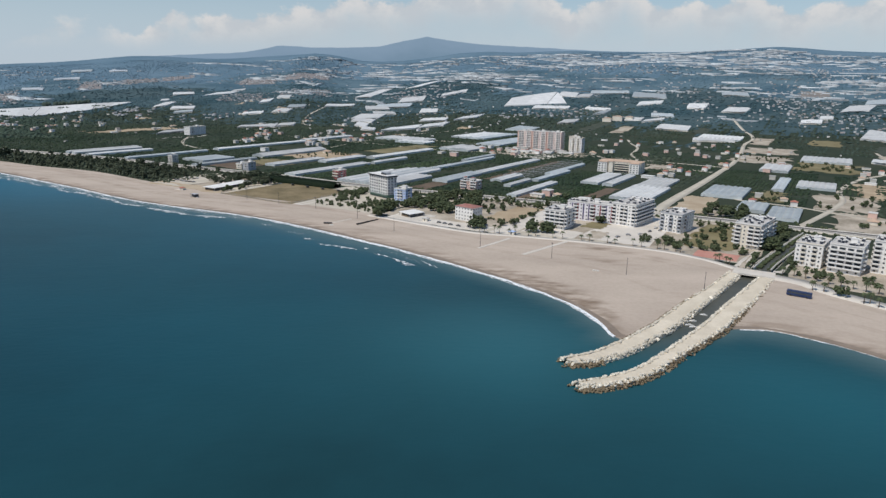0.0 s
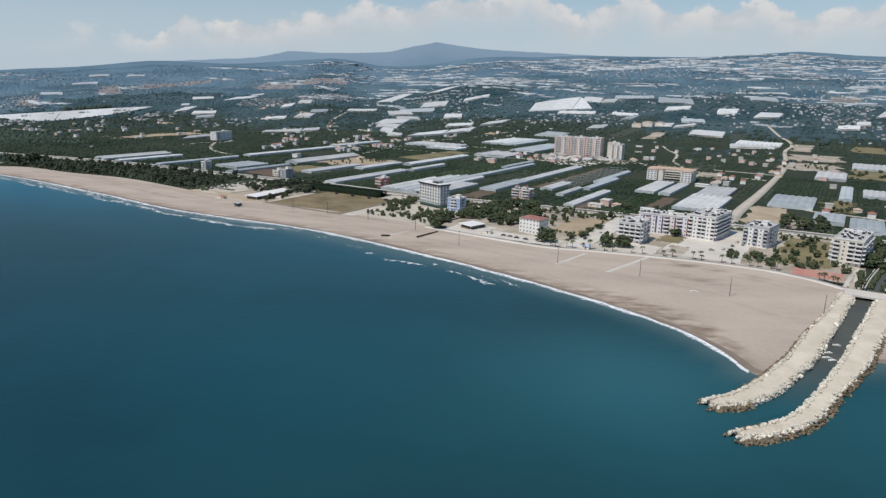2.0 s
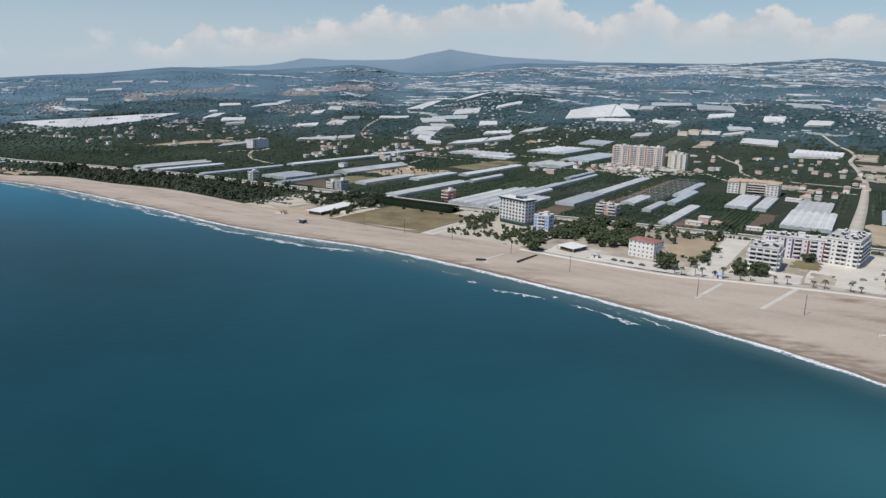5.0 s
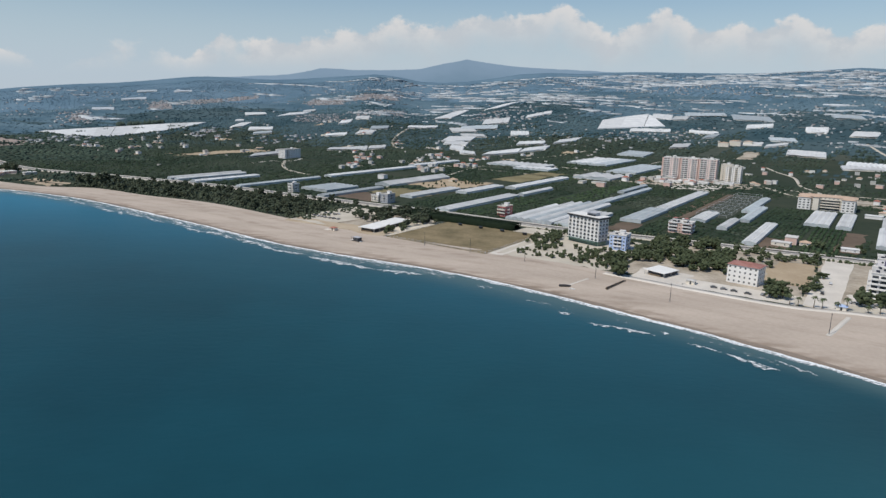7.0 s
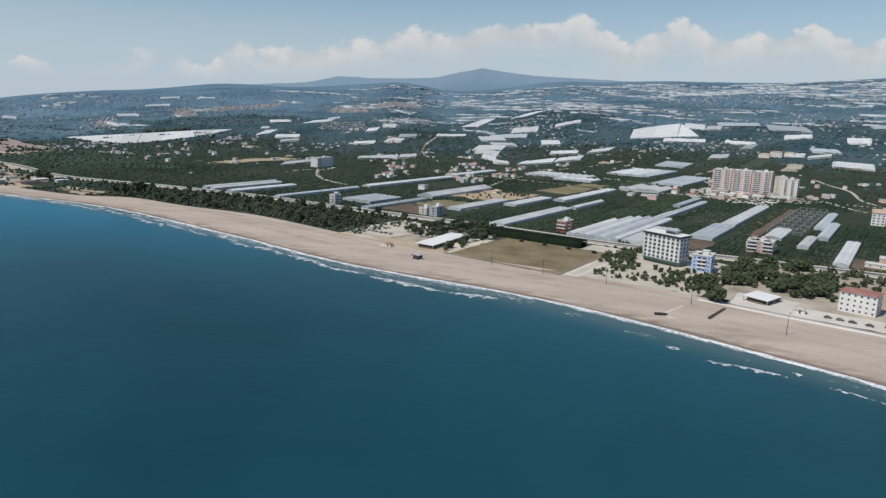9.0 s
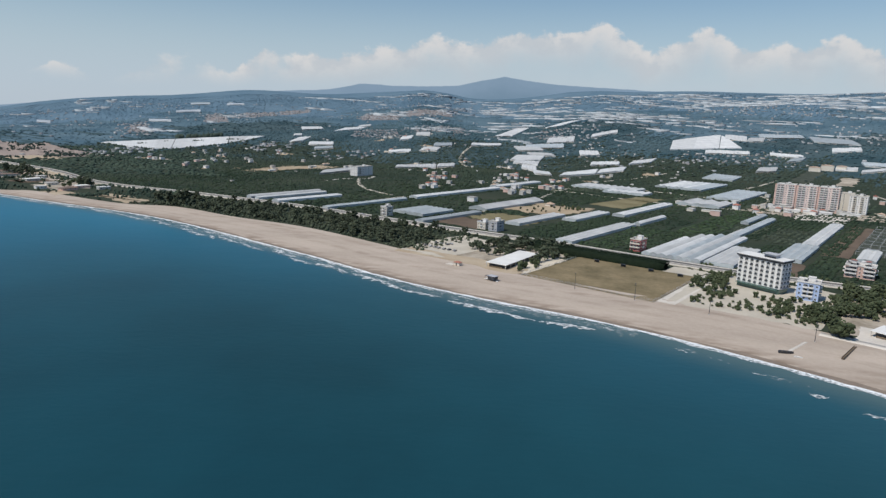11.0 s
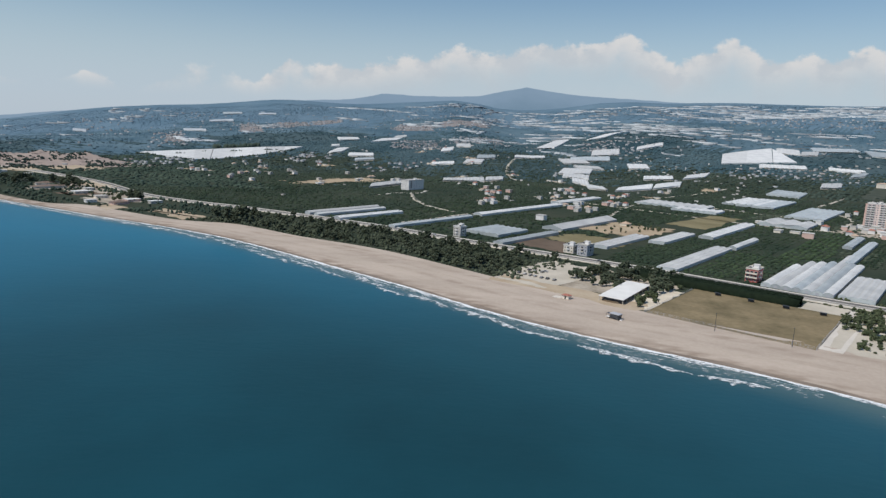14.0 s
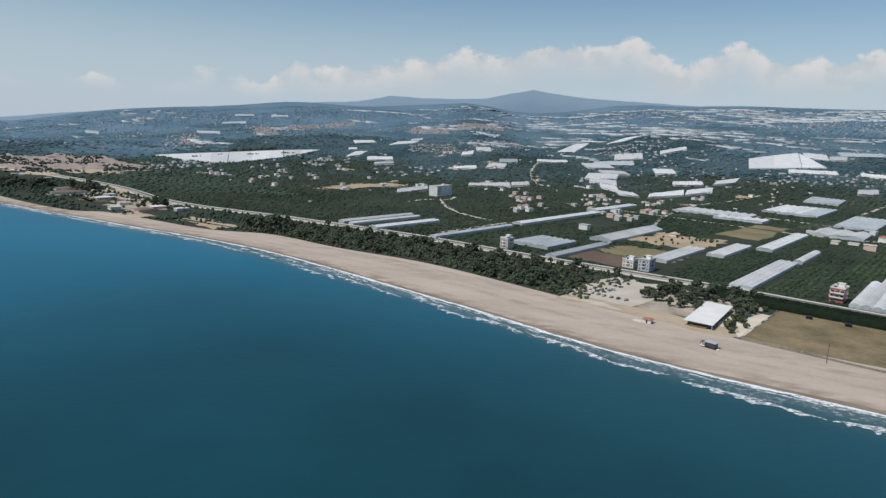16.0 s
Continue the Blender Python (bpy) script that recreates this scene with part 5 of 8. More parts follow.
for f in (1, 2, 3):
    for x in (-4.8, 4.8):
        part("balcony", balcony_mesh(5.4, 1.3, "white_wall"), "", villa, m=pose(x, -7.05, 3.0 * f + 0.2))
        # Dark glazing stands in for the shaded recess behind the balcony.
        part("balcony_door", ring_mesh(4.2, 2.2), "", villa, m=pose(x, -7.08, 3.0 * f + 0.2))
for x in (-4.8, 4.8):
    dormer = part("dormer", boxes((x, -4.9, 11.9, 3.4, 3.6, 1.6)), "white_wall", villa, "white roof dormer")
    part("dormer_roof", hip_roof(3.6, 4.0, 13.5, 0.9, 0.3), "faded_tile", dormer, "", pose(x, -4.9, 0))
house(-257, 905, 2, 58, 24, 5, "wide cream school building with an orange tiled roof", "cream_wall", "orange_tile", 14, 6, "school_building")
school = bpy.data.objects["school_building"]
for x, w, mat in ((-22.5, 13.0, "white_wall"), (-11.0, 6.0, "cream_wall"), (21.0, 13.0, "white_wall")):
    wing = part("wing", boxes((x, -14.0, -0.6, w, 4.6, 15.4 if w < 8 else 14.4)), mat, school, "projecting pale wing")
    part("wing_roof", hip_roof(w, 5.0, 14.8 if w < 8 else 13.8, 1.3), "orange_tile", wing, "", pose(x, -14.0, 0))
for f in range(4):
    gallery = part("gallery", boxes((3.2, -12.9, 3.0 * f + 3.0, 20, 1.8, 0.25), (3.2, -13.7, 3.0 * f + 3.25, 20, 0.15, 0.9)), "cream_wall", school)
    # Dark plate in place of the shaded opening behind the gallery.
    part("gallery_opening", boxes((3.2, -12.06, 3.0 * f + 0.6, 19, 0.1, 2.1)), "glass", gallery)
    for x in (-22.5, 21.0):
        for dx in (-4.2, 0, 4.2):
            part("window", WIN["wide"], "", school, m=pose(x + dx, -16.33, 3.0 * f + 1.2))


# ------------------------------------------------------------ beach structures
def open_shed(u, v, turn, w, d, h, label, name, slope=0.8, roof="white_sheet"):
    """A flat-roofed open hall on posts."""
    t = thing(name, at(u, v, float(ground_z(*xy(u, v))), turn), label, "pavilion")
    bm = bmesh.new()
    top = [bm.verts.new((i * w / 2, j * d / 2, h + slope * (0.5 - 0.5 * i))) for i, j in ((-1, -1), (1, -1), (1, 1), (-1, 1))]
    low = [bm.verts.new(p.co - Vector((0, 0, 0.3))) for p in top]
    bm.faces.new(top)
    bm.faces.new(low[::-1])
    for i in range(4):
        bm.faces.new((top[i], low[i], low[(i + 1) % 4], top[(i + 1) % 4]))
    part("roof", bm, roof, t, "pale sheet roof")
    n = max(2, int(d / 8))
    for j in range(n + 1):
        for i in (-1, 1):
            y = -d / 2 + 0.5 + (d - 1.0) * j / n
            part("post", boxes((i * (w / 2 - 0.5), y, -0.3, 0.3, 0.3, h + slope * (0.5 - 0.5 * i))), "concrete", t)
    part("counter", boxes((0, -d / 2 + 1.1, 0, w * 0.6, 0.7, 1.1)), "bark", t, "dark serving counter")
    # Added dark box in place of the deep shade and furnishing under the roof.
    part("bar_room", boxes((0.4, 0.4, 0, w - 3.2, d - 3.6, h - 0.5)), "dark_metal", t, "added dark box for the shade under the roof")
    part("back_wall", boxes((0, d / 2 - 0.6, 0, w - 1.6, 0.2, h - 0.6)), "grey_wall", t)
    return t


open_shed(-565, 481, 5.5, 17, 58, 3.4, "long open beach hall with a white sheet roof", "beach_hall", 0.25)
open_shed(-318.5, 474, -16, 15.5, 18, 3.2, "open beach pavilion with a flat white roof", "beach_pavilion", 0.3)


def kiosk(u, v, turn):
    t = thing("beach_kiosk", at(u, v, float(ground_z(*xy(u, v))), turn), "dark timber beach kiosk on short legs with a canopy", "kiosk")
    for i in (-1, 1):
        for j in (-1, 1):
            part("leg", boxes((i * 3.0, j * 1.8, -0.4, 0.25, 0.25, 1.4)), "dark_metal", t)
    part("cabin", boxes((0, 0, 1.0, 5.6, 4.2, 2.3)), "dark_metal", t)
    part("roof", boxes((0, 0, 3.3, 6.6, 5.0, 0.25)), "grey_wall", t, "grey flat roof")
    part("deck", boxes((-4.2, -0.4, 0.7, 2.8, 3.4, 0.3)), "white_wall", t, "pale wooden deck")
    part("awning", boxes((-4.2, -0.4, 2.9, 2.4, 3.2, 0.12)), "dark_metal", t)
    for j in (-1, 1):
        part("post", boxes((-5.3, j * 1.4 - 0.4, -0.4, 0.16, 0.16, 3.4)), "dark_metal", t)
    part("step", boxes((3.9, 0, 0.0, 1.0, 1.6, 0.5)), "white_wall", t)


kiosk(-544, 421, -6)


def beach_hut(u, v, turn, label, roof):
    t = thing("beach_hut", at(u, v, float(ground_z(*xy(u, v))), turn), label, "hut")
    part("wall", boxes((0, 0, -0.3, 5.0, 4.0, 2.7)), "cream_wall", t)
    part("roof", hip_roof(5.0, 4.0, 2.4, 1.0, 0.6), roof, t)
    part("terrace", boxes((-6.0, -1.0, 0.0, 6.0, 5.0, 0.25)), "paving", t, "pale terrace")
    part("door", boxes((0, -2.03, 0.0, 1.0, 0.06, 2.05)), "dark_metal", t)


beach_hut(-588, 440, 0, "small beach hut with a red roof and terrace", "red_tile")
beach_hut(-296, 462, 0, "small dark-roofed kiosk beside the promenade", "roof_grey")
beach_hut(-213, 460, 0, "small beach bar with a blue awning", "blue_wall")


def lamp_mast(u, v, h=11.0):
    t = thing("lamp_mast", at(u, v, float(ground_z(*xy(u, v)))), "thin grey steel lamp mast on the beach", "lamp post", "masts along the beach")
    bm = bmesh.new()
    bmesh.ops.create_cone(bm, cap_ends=True, segments=8, radius1=0.19, radius2=0.10, depth=h + 0.4, matrix=Matrix.Translation((0, 0, h / 2 - 0.2)))
    part("pole", bm, "dark_metal", t)
    part("lamp_head", boxes((0, -0.5, h - 0.1, 0.5, 1.3, 0.18)), "dark_metal", t)
    part("base_plate", boxes((0, 0, -0.1, 0.7, 0.7, 0.3)), "concrete", t)


for u, v in ((-492, 441), (-452, 444), (-407, 446), (-350, 436), (-296, 415), (-215, 410), (-160, 412), (-105, 402), (-57, 397)):
    lamp_mast(u, v)


def stair_ramp(u, v, turn):
    t = thing("beach_ramp", at(u, v, float(ground_z(*xy(u, v))), turn), "dark wooden ramp from the promenade to the sand", "ramp")
    part("deck", boxes((0, 0, 0.3, 1.2, 26, 0.2)), "bark", t)
    for s in (-1, 1):
        part("rail", boxes((s * 0.55, 0, 0.5, 0.06, 26, 0.5)), "dark_metal", t)
    for k in range(5):
        part("trestle", boxes((0, -12 + 6 * k, -0.5, 1.6, 0.3, 0.8)), "dark_metal", t)


stair_ramp(-333.5, 429, -6)


def beached_boat(u, v, turn, label, hull, k):
    """An open rowing boat pulled up on the sand."""
    t = thing("rowing_boat", at(u, v, float(ground_z(*xy(u, v))) + 0.25 * k, turn), label, "boat")
    bm = bmesh.new()
    sec = [(-2.3, 0.55), (-1.2, 0.8), (0.3, 0.82), (1.5, 0.5), (2.5, 0.04)]
    rings = [[bm.verts.new((x, -w, 0.55)), bm.verts.new((x, -w * 0.6, -0.2)), bm.verts.new((x, w * 0.6, -0.2)), bm.verts.new((x, w, 0.55)),
              bm.verts.new((x, w * 0.88, 0.53)), bm.verts.new((x, w * 0.5, -0.05)), bm.verts.new((x, -w * 0.5, -0.05)), bm.verts.new((x, -w * 0.88, 0.53))] for x, w in sec]
    for a, b in zip(rings, rings[1:]):
        for j in range(8):
            bm.faces.new((a[j], b[j], b[(j + 1) % 8], a[(j + 1) % 8]))
    bm.faces.new(rings[0])
    bm.faces.new(rings[-1])
    bmesh.ops.recalc_face_normals(bm, faces=bm.faces)
    part("hull", bm, hull, t)
    for x in (-1.1, 0.4):
        part("thwart", boxes((x, 0, 0.3, 0.3, 1.3, 0.06)), "bark", t, "wooden seat board")
    t.scale = (k, k, k)


beached_boat(-358.5, 407, 30, "dark open boat drawn up on the sand", "dark_metal", 1.5)
beached_boat(-352.4, 404.5, 10, "small white open boat on the sand", "boat_white", 0.8)
beached_boat(-124, 399, 15, "small white open boat on the sand", "boat_white", 0.9)


def bus(u, v, turn):
    t = thing("coach", at(u, v, float(ground_z(*xy(u, v))) + 0.1, turn), "long dark blue coach parked on the sand", "bus")
    part("body", boxes((0, 0, 0.45, 13, 2.5, 2.6), (0, 0, 3.05, 12.6, 2.3, 0.25)), "blue_paint", t)
    for k in range(6):
        for s in (-1, 1):
            part("window", boxes((-5.0 + 2.0 * k, s * 1.27, 1.7, 1.7, 0.05, 1.0)), "glass", t)
    for x in (-4.2, 4.0):
        for s in (-1, 1):
            bm = bmesh.new()
            bmesh.ops.create_cone(bm, cap_ends=True, segments=14, radius1=0.5, radius2=0.5, depth=0.35, matrix=pose(x, s * 1.12, 0.5, 90))
            part("wheel", bm, "tyre", t)


bus(-8, 415.5, -6)


def car_proto():
    t = thing("car", at(-640, 500, 2.14), "parked car on the gravel", "car", "parked cars")
    bm = bmesh.new()
    prof = [(-2.1, 0.45), (-2.15, 0.8), (-1.5, 0.95), (-0.9, 1.42), (0.5, 1.42), (1.1, 0.95), (2.0, 0.8), (2.1, 0.45)]
    a = [bm.verts.new((x, -0.85, z)) for x, z in prof]
    b = [bm.verts.new((x, 0.85, z)) for x, z in prof]
    bm.faces.new(a)
    bm.faces.new(b[::-1])
    for i in range(len(prof)):
        j = (i + 1) % len(prof)
        bm.faces.new((a[i], b[i], b[j], a[j]))
    bmesh.ops.recalc_face_normals(bm, faces=bm.faces)
    part("body", bm, "car", t)
    part("glazing", boxes((-0.2, 0, 1.0, 1.9, 1.74, 0.36)), "glass", t)
    wheel = bmesh.new()
    bmesh.ops.create_cone(wheel, cap_ends=True, segments=12, radius1=0.33, radius2=0.33, depth=0.22, matrix=pose(0, 0, 0, 90))
    me = to_mesh("wheel", wheel, "tyre")
    for x in (-1.35, 1.35):
        for s in (-1, 1):
            part("wheel", me, "", t, m=pose(x, s * 0.78, 0.33))
    return t


car = car_proto()
rng = np.random.RandomState(5)
for k in range(10):
    copy_thing(car, at(-652 + (k % 7) * 5.2 + rng.rand(), 478 + (k // 7) * 16 + rng.rand() * 2, 2.14, 88 + rng.rand() * 6))
for u, v, a in ((-282, 461, 10), (-276, 460.5, 4), (-270, 459.8, 0), (-262, 459.2, -4), (-254, 463, 70), (-250, 468, 80), (-140, 500, 60), (-128, 520, 85),
                (-118, 545, 85), (-208, 478, 20), (-202, 477, 20), (-124, 536, 82), (-123, 552, 80), (-135, 512, 20), (-121, 578, 84), (-225, 490, 88), (-223, 520, 92)):
    copy_thing(car, at(u, v, 2.16, a))
for k in range(9):
    s = np.array(ROAD[70 + 16 * k])
    g = ROAD[71 + 16 * k] - ROAD[70 + 16 * k]
    side = 3.6 if k % 2 else -3.6
    copy_thing(car, at(s[0], s[1] + side, float(ground_z(*xy(s[0], s[1] + side))) + 0.06, math.degrees(math.atan2(g[1], g[0]))))


def fence(u0, v0, u1, v1, label):
    length = math.hypot(u1 - u0, v1 - v0)
    t = thing("fence", at((u0 + u1) / 2, (v0 + v1) / 2, 2.0, math.degrees(math.atan2(v1 - v0, u1 - u0))), label, "fence")
    post = to_mesh("post", boxes((0, 0, -0.6, 0.12, 0.12, 2.4)), "grey_wall")
    n = int(length / 4)
    for k in range(n + 1):
        part("post", post, "", t, m=pose(-length / 2 + length * k / n, 0, 0))
    for z in (0.3, 1.0, 1.65):
        part("rail", boxes((0, 0, z, length, 0.06, 0.06)), "grey_wall", t)


fence(-441, 448, -441, 533, "thin grey wire fence beside the sports field")
fence(-537, 448, -537, 533, "thin grey wire fence beside the sports field")
fence(-537, 448.3, -441, 448.3, "thin grey wire fence between field and beach")
for k in range(4):
    t = thing("team_shelter", at(-518 + 22 * k, 530.5, 2.1), "small dark shelter at the field's edge", "shelter", "shelters along the field")
    part("wall", boxes((0, 1.0, 0, 4.0, 0.1, 2.1)), "dark_metal", t)
    part("roof", boxes((0, 0, 2.1, 4.2, 2.2, 0.12)), "dark_metal", t)
    part("bench", boxes((0, 0.5, 0.0, 3.6, 0.5, 0.45)), "bark", t)

# ------------------------------------------------------------ greenhouses
TAKEN = []      # plan rectangles already built on: u0, u1, v0, v1


def take(u0, u1, v0, v1, pad=2.0):
    TAKEN.append((u0 - pad, u1 + pad, v0 - pad, v1 + pad))


def greenhouse(u, v, length, width, spans, arch, film, label="", turn=0.0, h=2.6, fittings=True, sink=0.4, hoops=False):
    """Film-covered tunnels side by side, running inland."""
    z = float(ground_z(*xy(u, v)))
    t = thing("greenhouse", at(u, v, z, turn), label, "greenhouse", "greenhouses on the plain")
    take(u - width / 2, u + width / 2, v - length / 2, v + length / 2)
    sw = width / spans
    rise = sw * (0.2 if arch else 0.14)
    seg = 8 if arch else 2
    ring = [(-width / 2, -sink)]
    for s in range(spans):
        for k in range(seg + 1):
            if s and k == 0:
                continue
            a = k / seg
            zz = math.sin(math.pi * a) if arch else 1 - abs(2 * a - 1)
            ring.append((-width / 2 + sw * (s + a), h + rise * zz))
    ring.append((width / 2, -sink))
    n = max(2, int(length / 12))
    bm = bmesh.new()

    def lift(x, y):
        return float(ground_z(*xy(u + x, v + y))) - z
    rows = [[bm.verts.new((x, yy, zz + lift(x, yy))) for x, zz in ring] for yy in np.linspace(-length / 2, length / 2, n + 1)]
    for a, b in zip(rows, rows[1:]):
        for i in range(len(ring) - 1):
            bm.faces.new((a[i], a[i + 1], b[i + 1], b[i]))
    part("cover", bm, film, t)
    if hoops:
        bm = bmesh.new()
        for y in (-0.12, 0.12):
            for x, zz in ring[1:-1]:
                bm.verts.new((x, y, zz + 0.05))
        bm.verts.ensure_lookup_table()
        k = len(ring) - 2
        for i in range(k - 1):
            bm.faces.new((bm.verts[i], bm.verts[i + 1], bm.verts[k + i + 1], bm.verts[k + i]))
        hoop = to_mesh("hoop", bm, "grey_wall")
        for y in np.arange(-length / 2 + 0.2, length / 2, 12.0):
            part("hoop", hoop, "", t, m=pose(0, y, 0))
    for s in (-1, 1):
        bm = bmesh.new()
        bm.faces.new([bm.verts.new((x, s * length / 2, zz + lift(x, s * length / 2))) for x, zz in (ring if s < 0 else ring[::-1])])
        bmesh.ops.triangulate(bm, faces=bm.faces)
        part("end_wall", bm, "film_clear", t)
        if not fittings or s > 0:
            continue
        part("door", boxes((-width / 2 + sw / 2, s * (length / 2 + 0.04), 0, 2.2, 0.06, 2.1)), "grey_wall", t)
    for s in range(1, spans if fittings else 1):
        part("gutter", boxes((-width / 2 + sw * s, 0, h - 0.02, 0.35, length, 0.12)), "concrete", t)
    if not arch and spans < 4:
        for s in range(spans):
            part("ridge_vent", boxes((-width / 2 + sw * (s + 0.5), 0, h + rise - 0.05, 0.5, length * 0.96, 0.16)), "film_white", t)
    return t


WHITE, CLEAR = "long white plastic-film greenhouse", "long greenhouse with dull bluish film"
# x, y of the middle, length inland, width along the coast, spans
for x, y, length, width, spans in (
        (-559, 1023, 116, 9, 1), (-546, 1013, 112, 7, 1), (-518, 995, 104, 13, 2), (-344, 1152, 205, 14, 2), (-263, 1323, 141, 16, 2),
        (-266, 1043, 140, 26, 1), (-230, 929, 103, 18, 3), (-171, 976, 92, 17, 3), (-90, 1070, 170, 16, 2), (-168, 862, 152, 17, 3),
        (-100, 967, 83, 8, 1), (-107, 1348, 60, 110, 9), (-83, 1285, 40, 68, 6), (11, 1177, 70, 60, 3)):
    greenhouse(x * UX + y * UY, -x * UY + y * UX, length, width, spans, spans == 1 and width < 12, "film_white", WHITE)
for x, y, length, width, spans in (
        (-360, 940, 57, 44, 6), (-325, 909, 107, 11, 2), (-437, 980, 139, 9, 1), (72, 1471, 170, 59, 8), (163, 1654, 75, 60, 7),
        (12, 961, 180, 9, 1), (35, 1034, 97, 9, 1), (3, 813, 91, 21, 3), (154, 917, 131, 10, 1), (124, 845, 110, 10, 1),
        (103, 1334, 178, 51, 6), (309, 742, 80, 42, 6), (405, 813, 120, 13, 2), (297, 647, 52, 26, 4), (313, 614, 64, 27, 4)):
    greenhouse(x * UX + y * UY, -x * UY + y * UX, length, width, spans, False, "film_clear", CLEAR)
for x, y, length, width, spans in (
        (75, 935, 194, 14, 2), (64, 815, 63, 15, 2), (74, 775, 60, 9, 1), (88, 732, 118, 11, 2), (205, 817, 100, 13, 2),
        (206, 721, 103, 41, 6), (247, 797, 88, 33, 5), (478, 983, 91, 38, 4), (445, 807, 60, 42, 7), (622, 1111, 90, 74, 9),
        (186, 830, 100, 22, 4), (-63, 775, 92, 23, 4), (595, 1500, 70, 90, 10), (48, 1483, 150, 56, 5)):
    greenhouse(x * UX + y * UY, -x * UY + y * UX, length, width, spans, False, "film_white", WHITE)
# the large arched block behind the road
for k, end in enumerate((700, 728, 735, 745, 800, 750, 748)):
    greenhouse(-501.5 + 7.0 * k, (592 + end) / 2, end - 592, 6.95, 1, True, "film_clear" if k in (3, 5) else "film_white",
               "large arched plastic-film greenhouse behind the coast road", 0.0, 2.1, hoops=True)


def net_house(u0, u1, v0, v1):
    """Posts and beams that carry a net over a crop."""
    t = thing("net_house", at((u0 + u1) / 2, (v0 + v1) / 2, 2.0), "open frame of pale posts and beams over a crop", "net house")
    w, d = u1 - u0, v1 - v0
    post = to_mesh("post", boxes((0, 0, -0.3, 0.25, 0.25, 3.3)), "concrete")
    rows = int(d / 24)
    for k in range(rows + 1):
        y = -d / 2 + d * k / rows
        part("beam", boxes((0, y, 3.0, w, 0.3, 0.2)), "grey_wall", t)
        for i in range(5):
            part("post", post, "", t, m=pose(-w / 2 + w * i / 4, y, 0))
    for i in range(5):
        part("wire", boxes((-w / 2 + w * i / 4, 0, 3.2, 0.2, d, 0.1)), "grey_wall", t)


net_house(-364, -334, 750, 964)
take(-365, -333, 748, 966)

# ------------------------------------------------------------ small houses on the plain
rng = np.random.RandomState(21)
KINDS = []
for row in (("white_wall", "flat_roof", 11, 9, 2), ("cream_wall", "orange_tile", 10, 9, 1), ("concrete", "flat_roof", 9, 9, 2), ("pink_wall", "flat_roof", 12, 9, 2),
            ("cream_wall", "flat_roof", 14, 8, 1), ("white_wall", "red_tile", 9, 8, 2), ("white_wall", "white_sheet", 16, 9, 1)):
    KINDS.append(row)
first = {}


def small_house(u, v, k, turn):
    wall, roof, w, d, fl = KINDS[k]
    z = float(ground_z(*xy(u, v)))
    take(u - w / 2, u + w / 2, v - d / 2, v + d / 2, 1.5)
    words = ("white two-storey farmhouse with a flat roof", "low cream cottage with an orange tiled roof", "bare concrete house with a flat roof",
             "pink rendered house with a flat roof", "long low cream farm building", "white house with a muted red roof", "white-roofed packing shed")[k]
    key = (k, v > 720)          # far ones show no windows
    if key not in first:
        first[key] = house(u, v, turn, w, d, fl, words + " among orchards", wall, roof, 0 if v > 720 else 2, 0, "farmhouse", "farmhouses on the plain", z, roof in ("flat_roof", "white_sheet"))
    else:
        c = copy_thing(first[key], at(u, v, z, turn))
        c.scale = (0.8, 0.8, 0.8)


for u, v, spread_u, spread_v, count in ((-760, 790, 50, 60, 2), (-600, 960, 90, 60, 5), (-470, 1065, 40, 22, 9), (-330, 1130, 50, 40, 6),
                                        (-190, 880, 30, 60, 6), (-105, 1050, 50, 120, 5), (-60, 760, 30, 50, 4), (60, 700, 60, 60, 5), 
                                        (150, 900, 80, 120, 7), (-240, 640, 30, 14, 4), (-1650, 440, 60, 20, 4), (-1330, 880, 40, 90, 6), (-420, 1300, 120, 120, 7), (-140, 1200, 60, 150, 7), (0, 1150, 90, 150, 4), (-250, 1350, 140, 140, 9),
                                        (120, 1080, 90, 120, 6), (-460, 1082, 55, 14, 12), (-620, 1250, 90, 120, 5), (30, 640, 60, 16, 5)):
    for _ in range(count):
        a, b = u + (rng.rand() - 0.5) * 2 * spread_u, v + (rng.rand() - 0.5) * 2 * spread_v
        if any(p < a < q and r < b < s for p, q, r, s in TAKEN) or b - np.interp(a, ROAD[:, 0], ROAD[:, 1]) < 14 and b > 540:
            continue
        small_house(a, b, rng.choice([0, 1, 1, 2, 2, 2, 3, 3, 4, 4, 5, 5, 6]) if a > -1200 else rng.choice([2, 4, 6]), rng.choice([0, 90]) + rng.randint(-6, 7))

# low houses, yards and sheds at the far end of the beach: middle u, v; turn; across, deep; walls, roof
for u, v, turn, w, d, wall, roof, words in ((-1394, 411, 0, 12, 44, "concrete", "brown_tile", "long low house with a brown roof"), (-1313, 423, 4, 12, 24, "concrete", "white_sheet", "low house with a pale sheet roof"),
                                             (-1251, 421, -6, 11, 14, "cream_wall", "flat_roof", "low cream house with a flat roof"), (-1200, 437, 3, 12, 17, "pink_wall", "white_sheet", "pink house with a white sheet roof"),
                                             (-1182, 413, 8, 10, 20, "pink_wall", "brown_tile", "low pink house with a brown roof"), (-1216, 394, -4, 9, 12, "white_wall", "flat_roof", "small white hut by the beach"),
                                             (-1171, 452, 0, 8, 15, "concrete", "white_sheet", "pale sheet-roofed store"), (-1345, 444, 5, 9, 12, "concrete", "flat_roof", "bare concrete house"), (-1440, 425, -3, 9, 30, "cream_wall", "brown_tile", "low house with a brown roof")):
    house(u, v, turn, w, d, 1, words + " behind the beach", wall, roof, 2, 3, "beach_house", "houses behind the far beach", 2.0, roof != "brown_tile")
    take(u - w / 2, u + w / 2, v - d / 2, v + d / 2, 2)
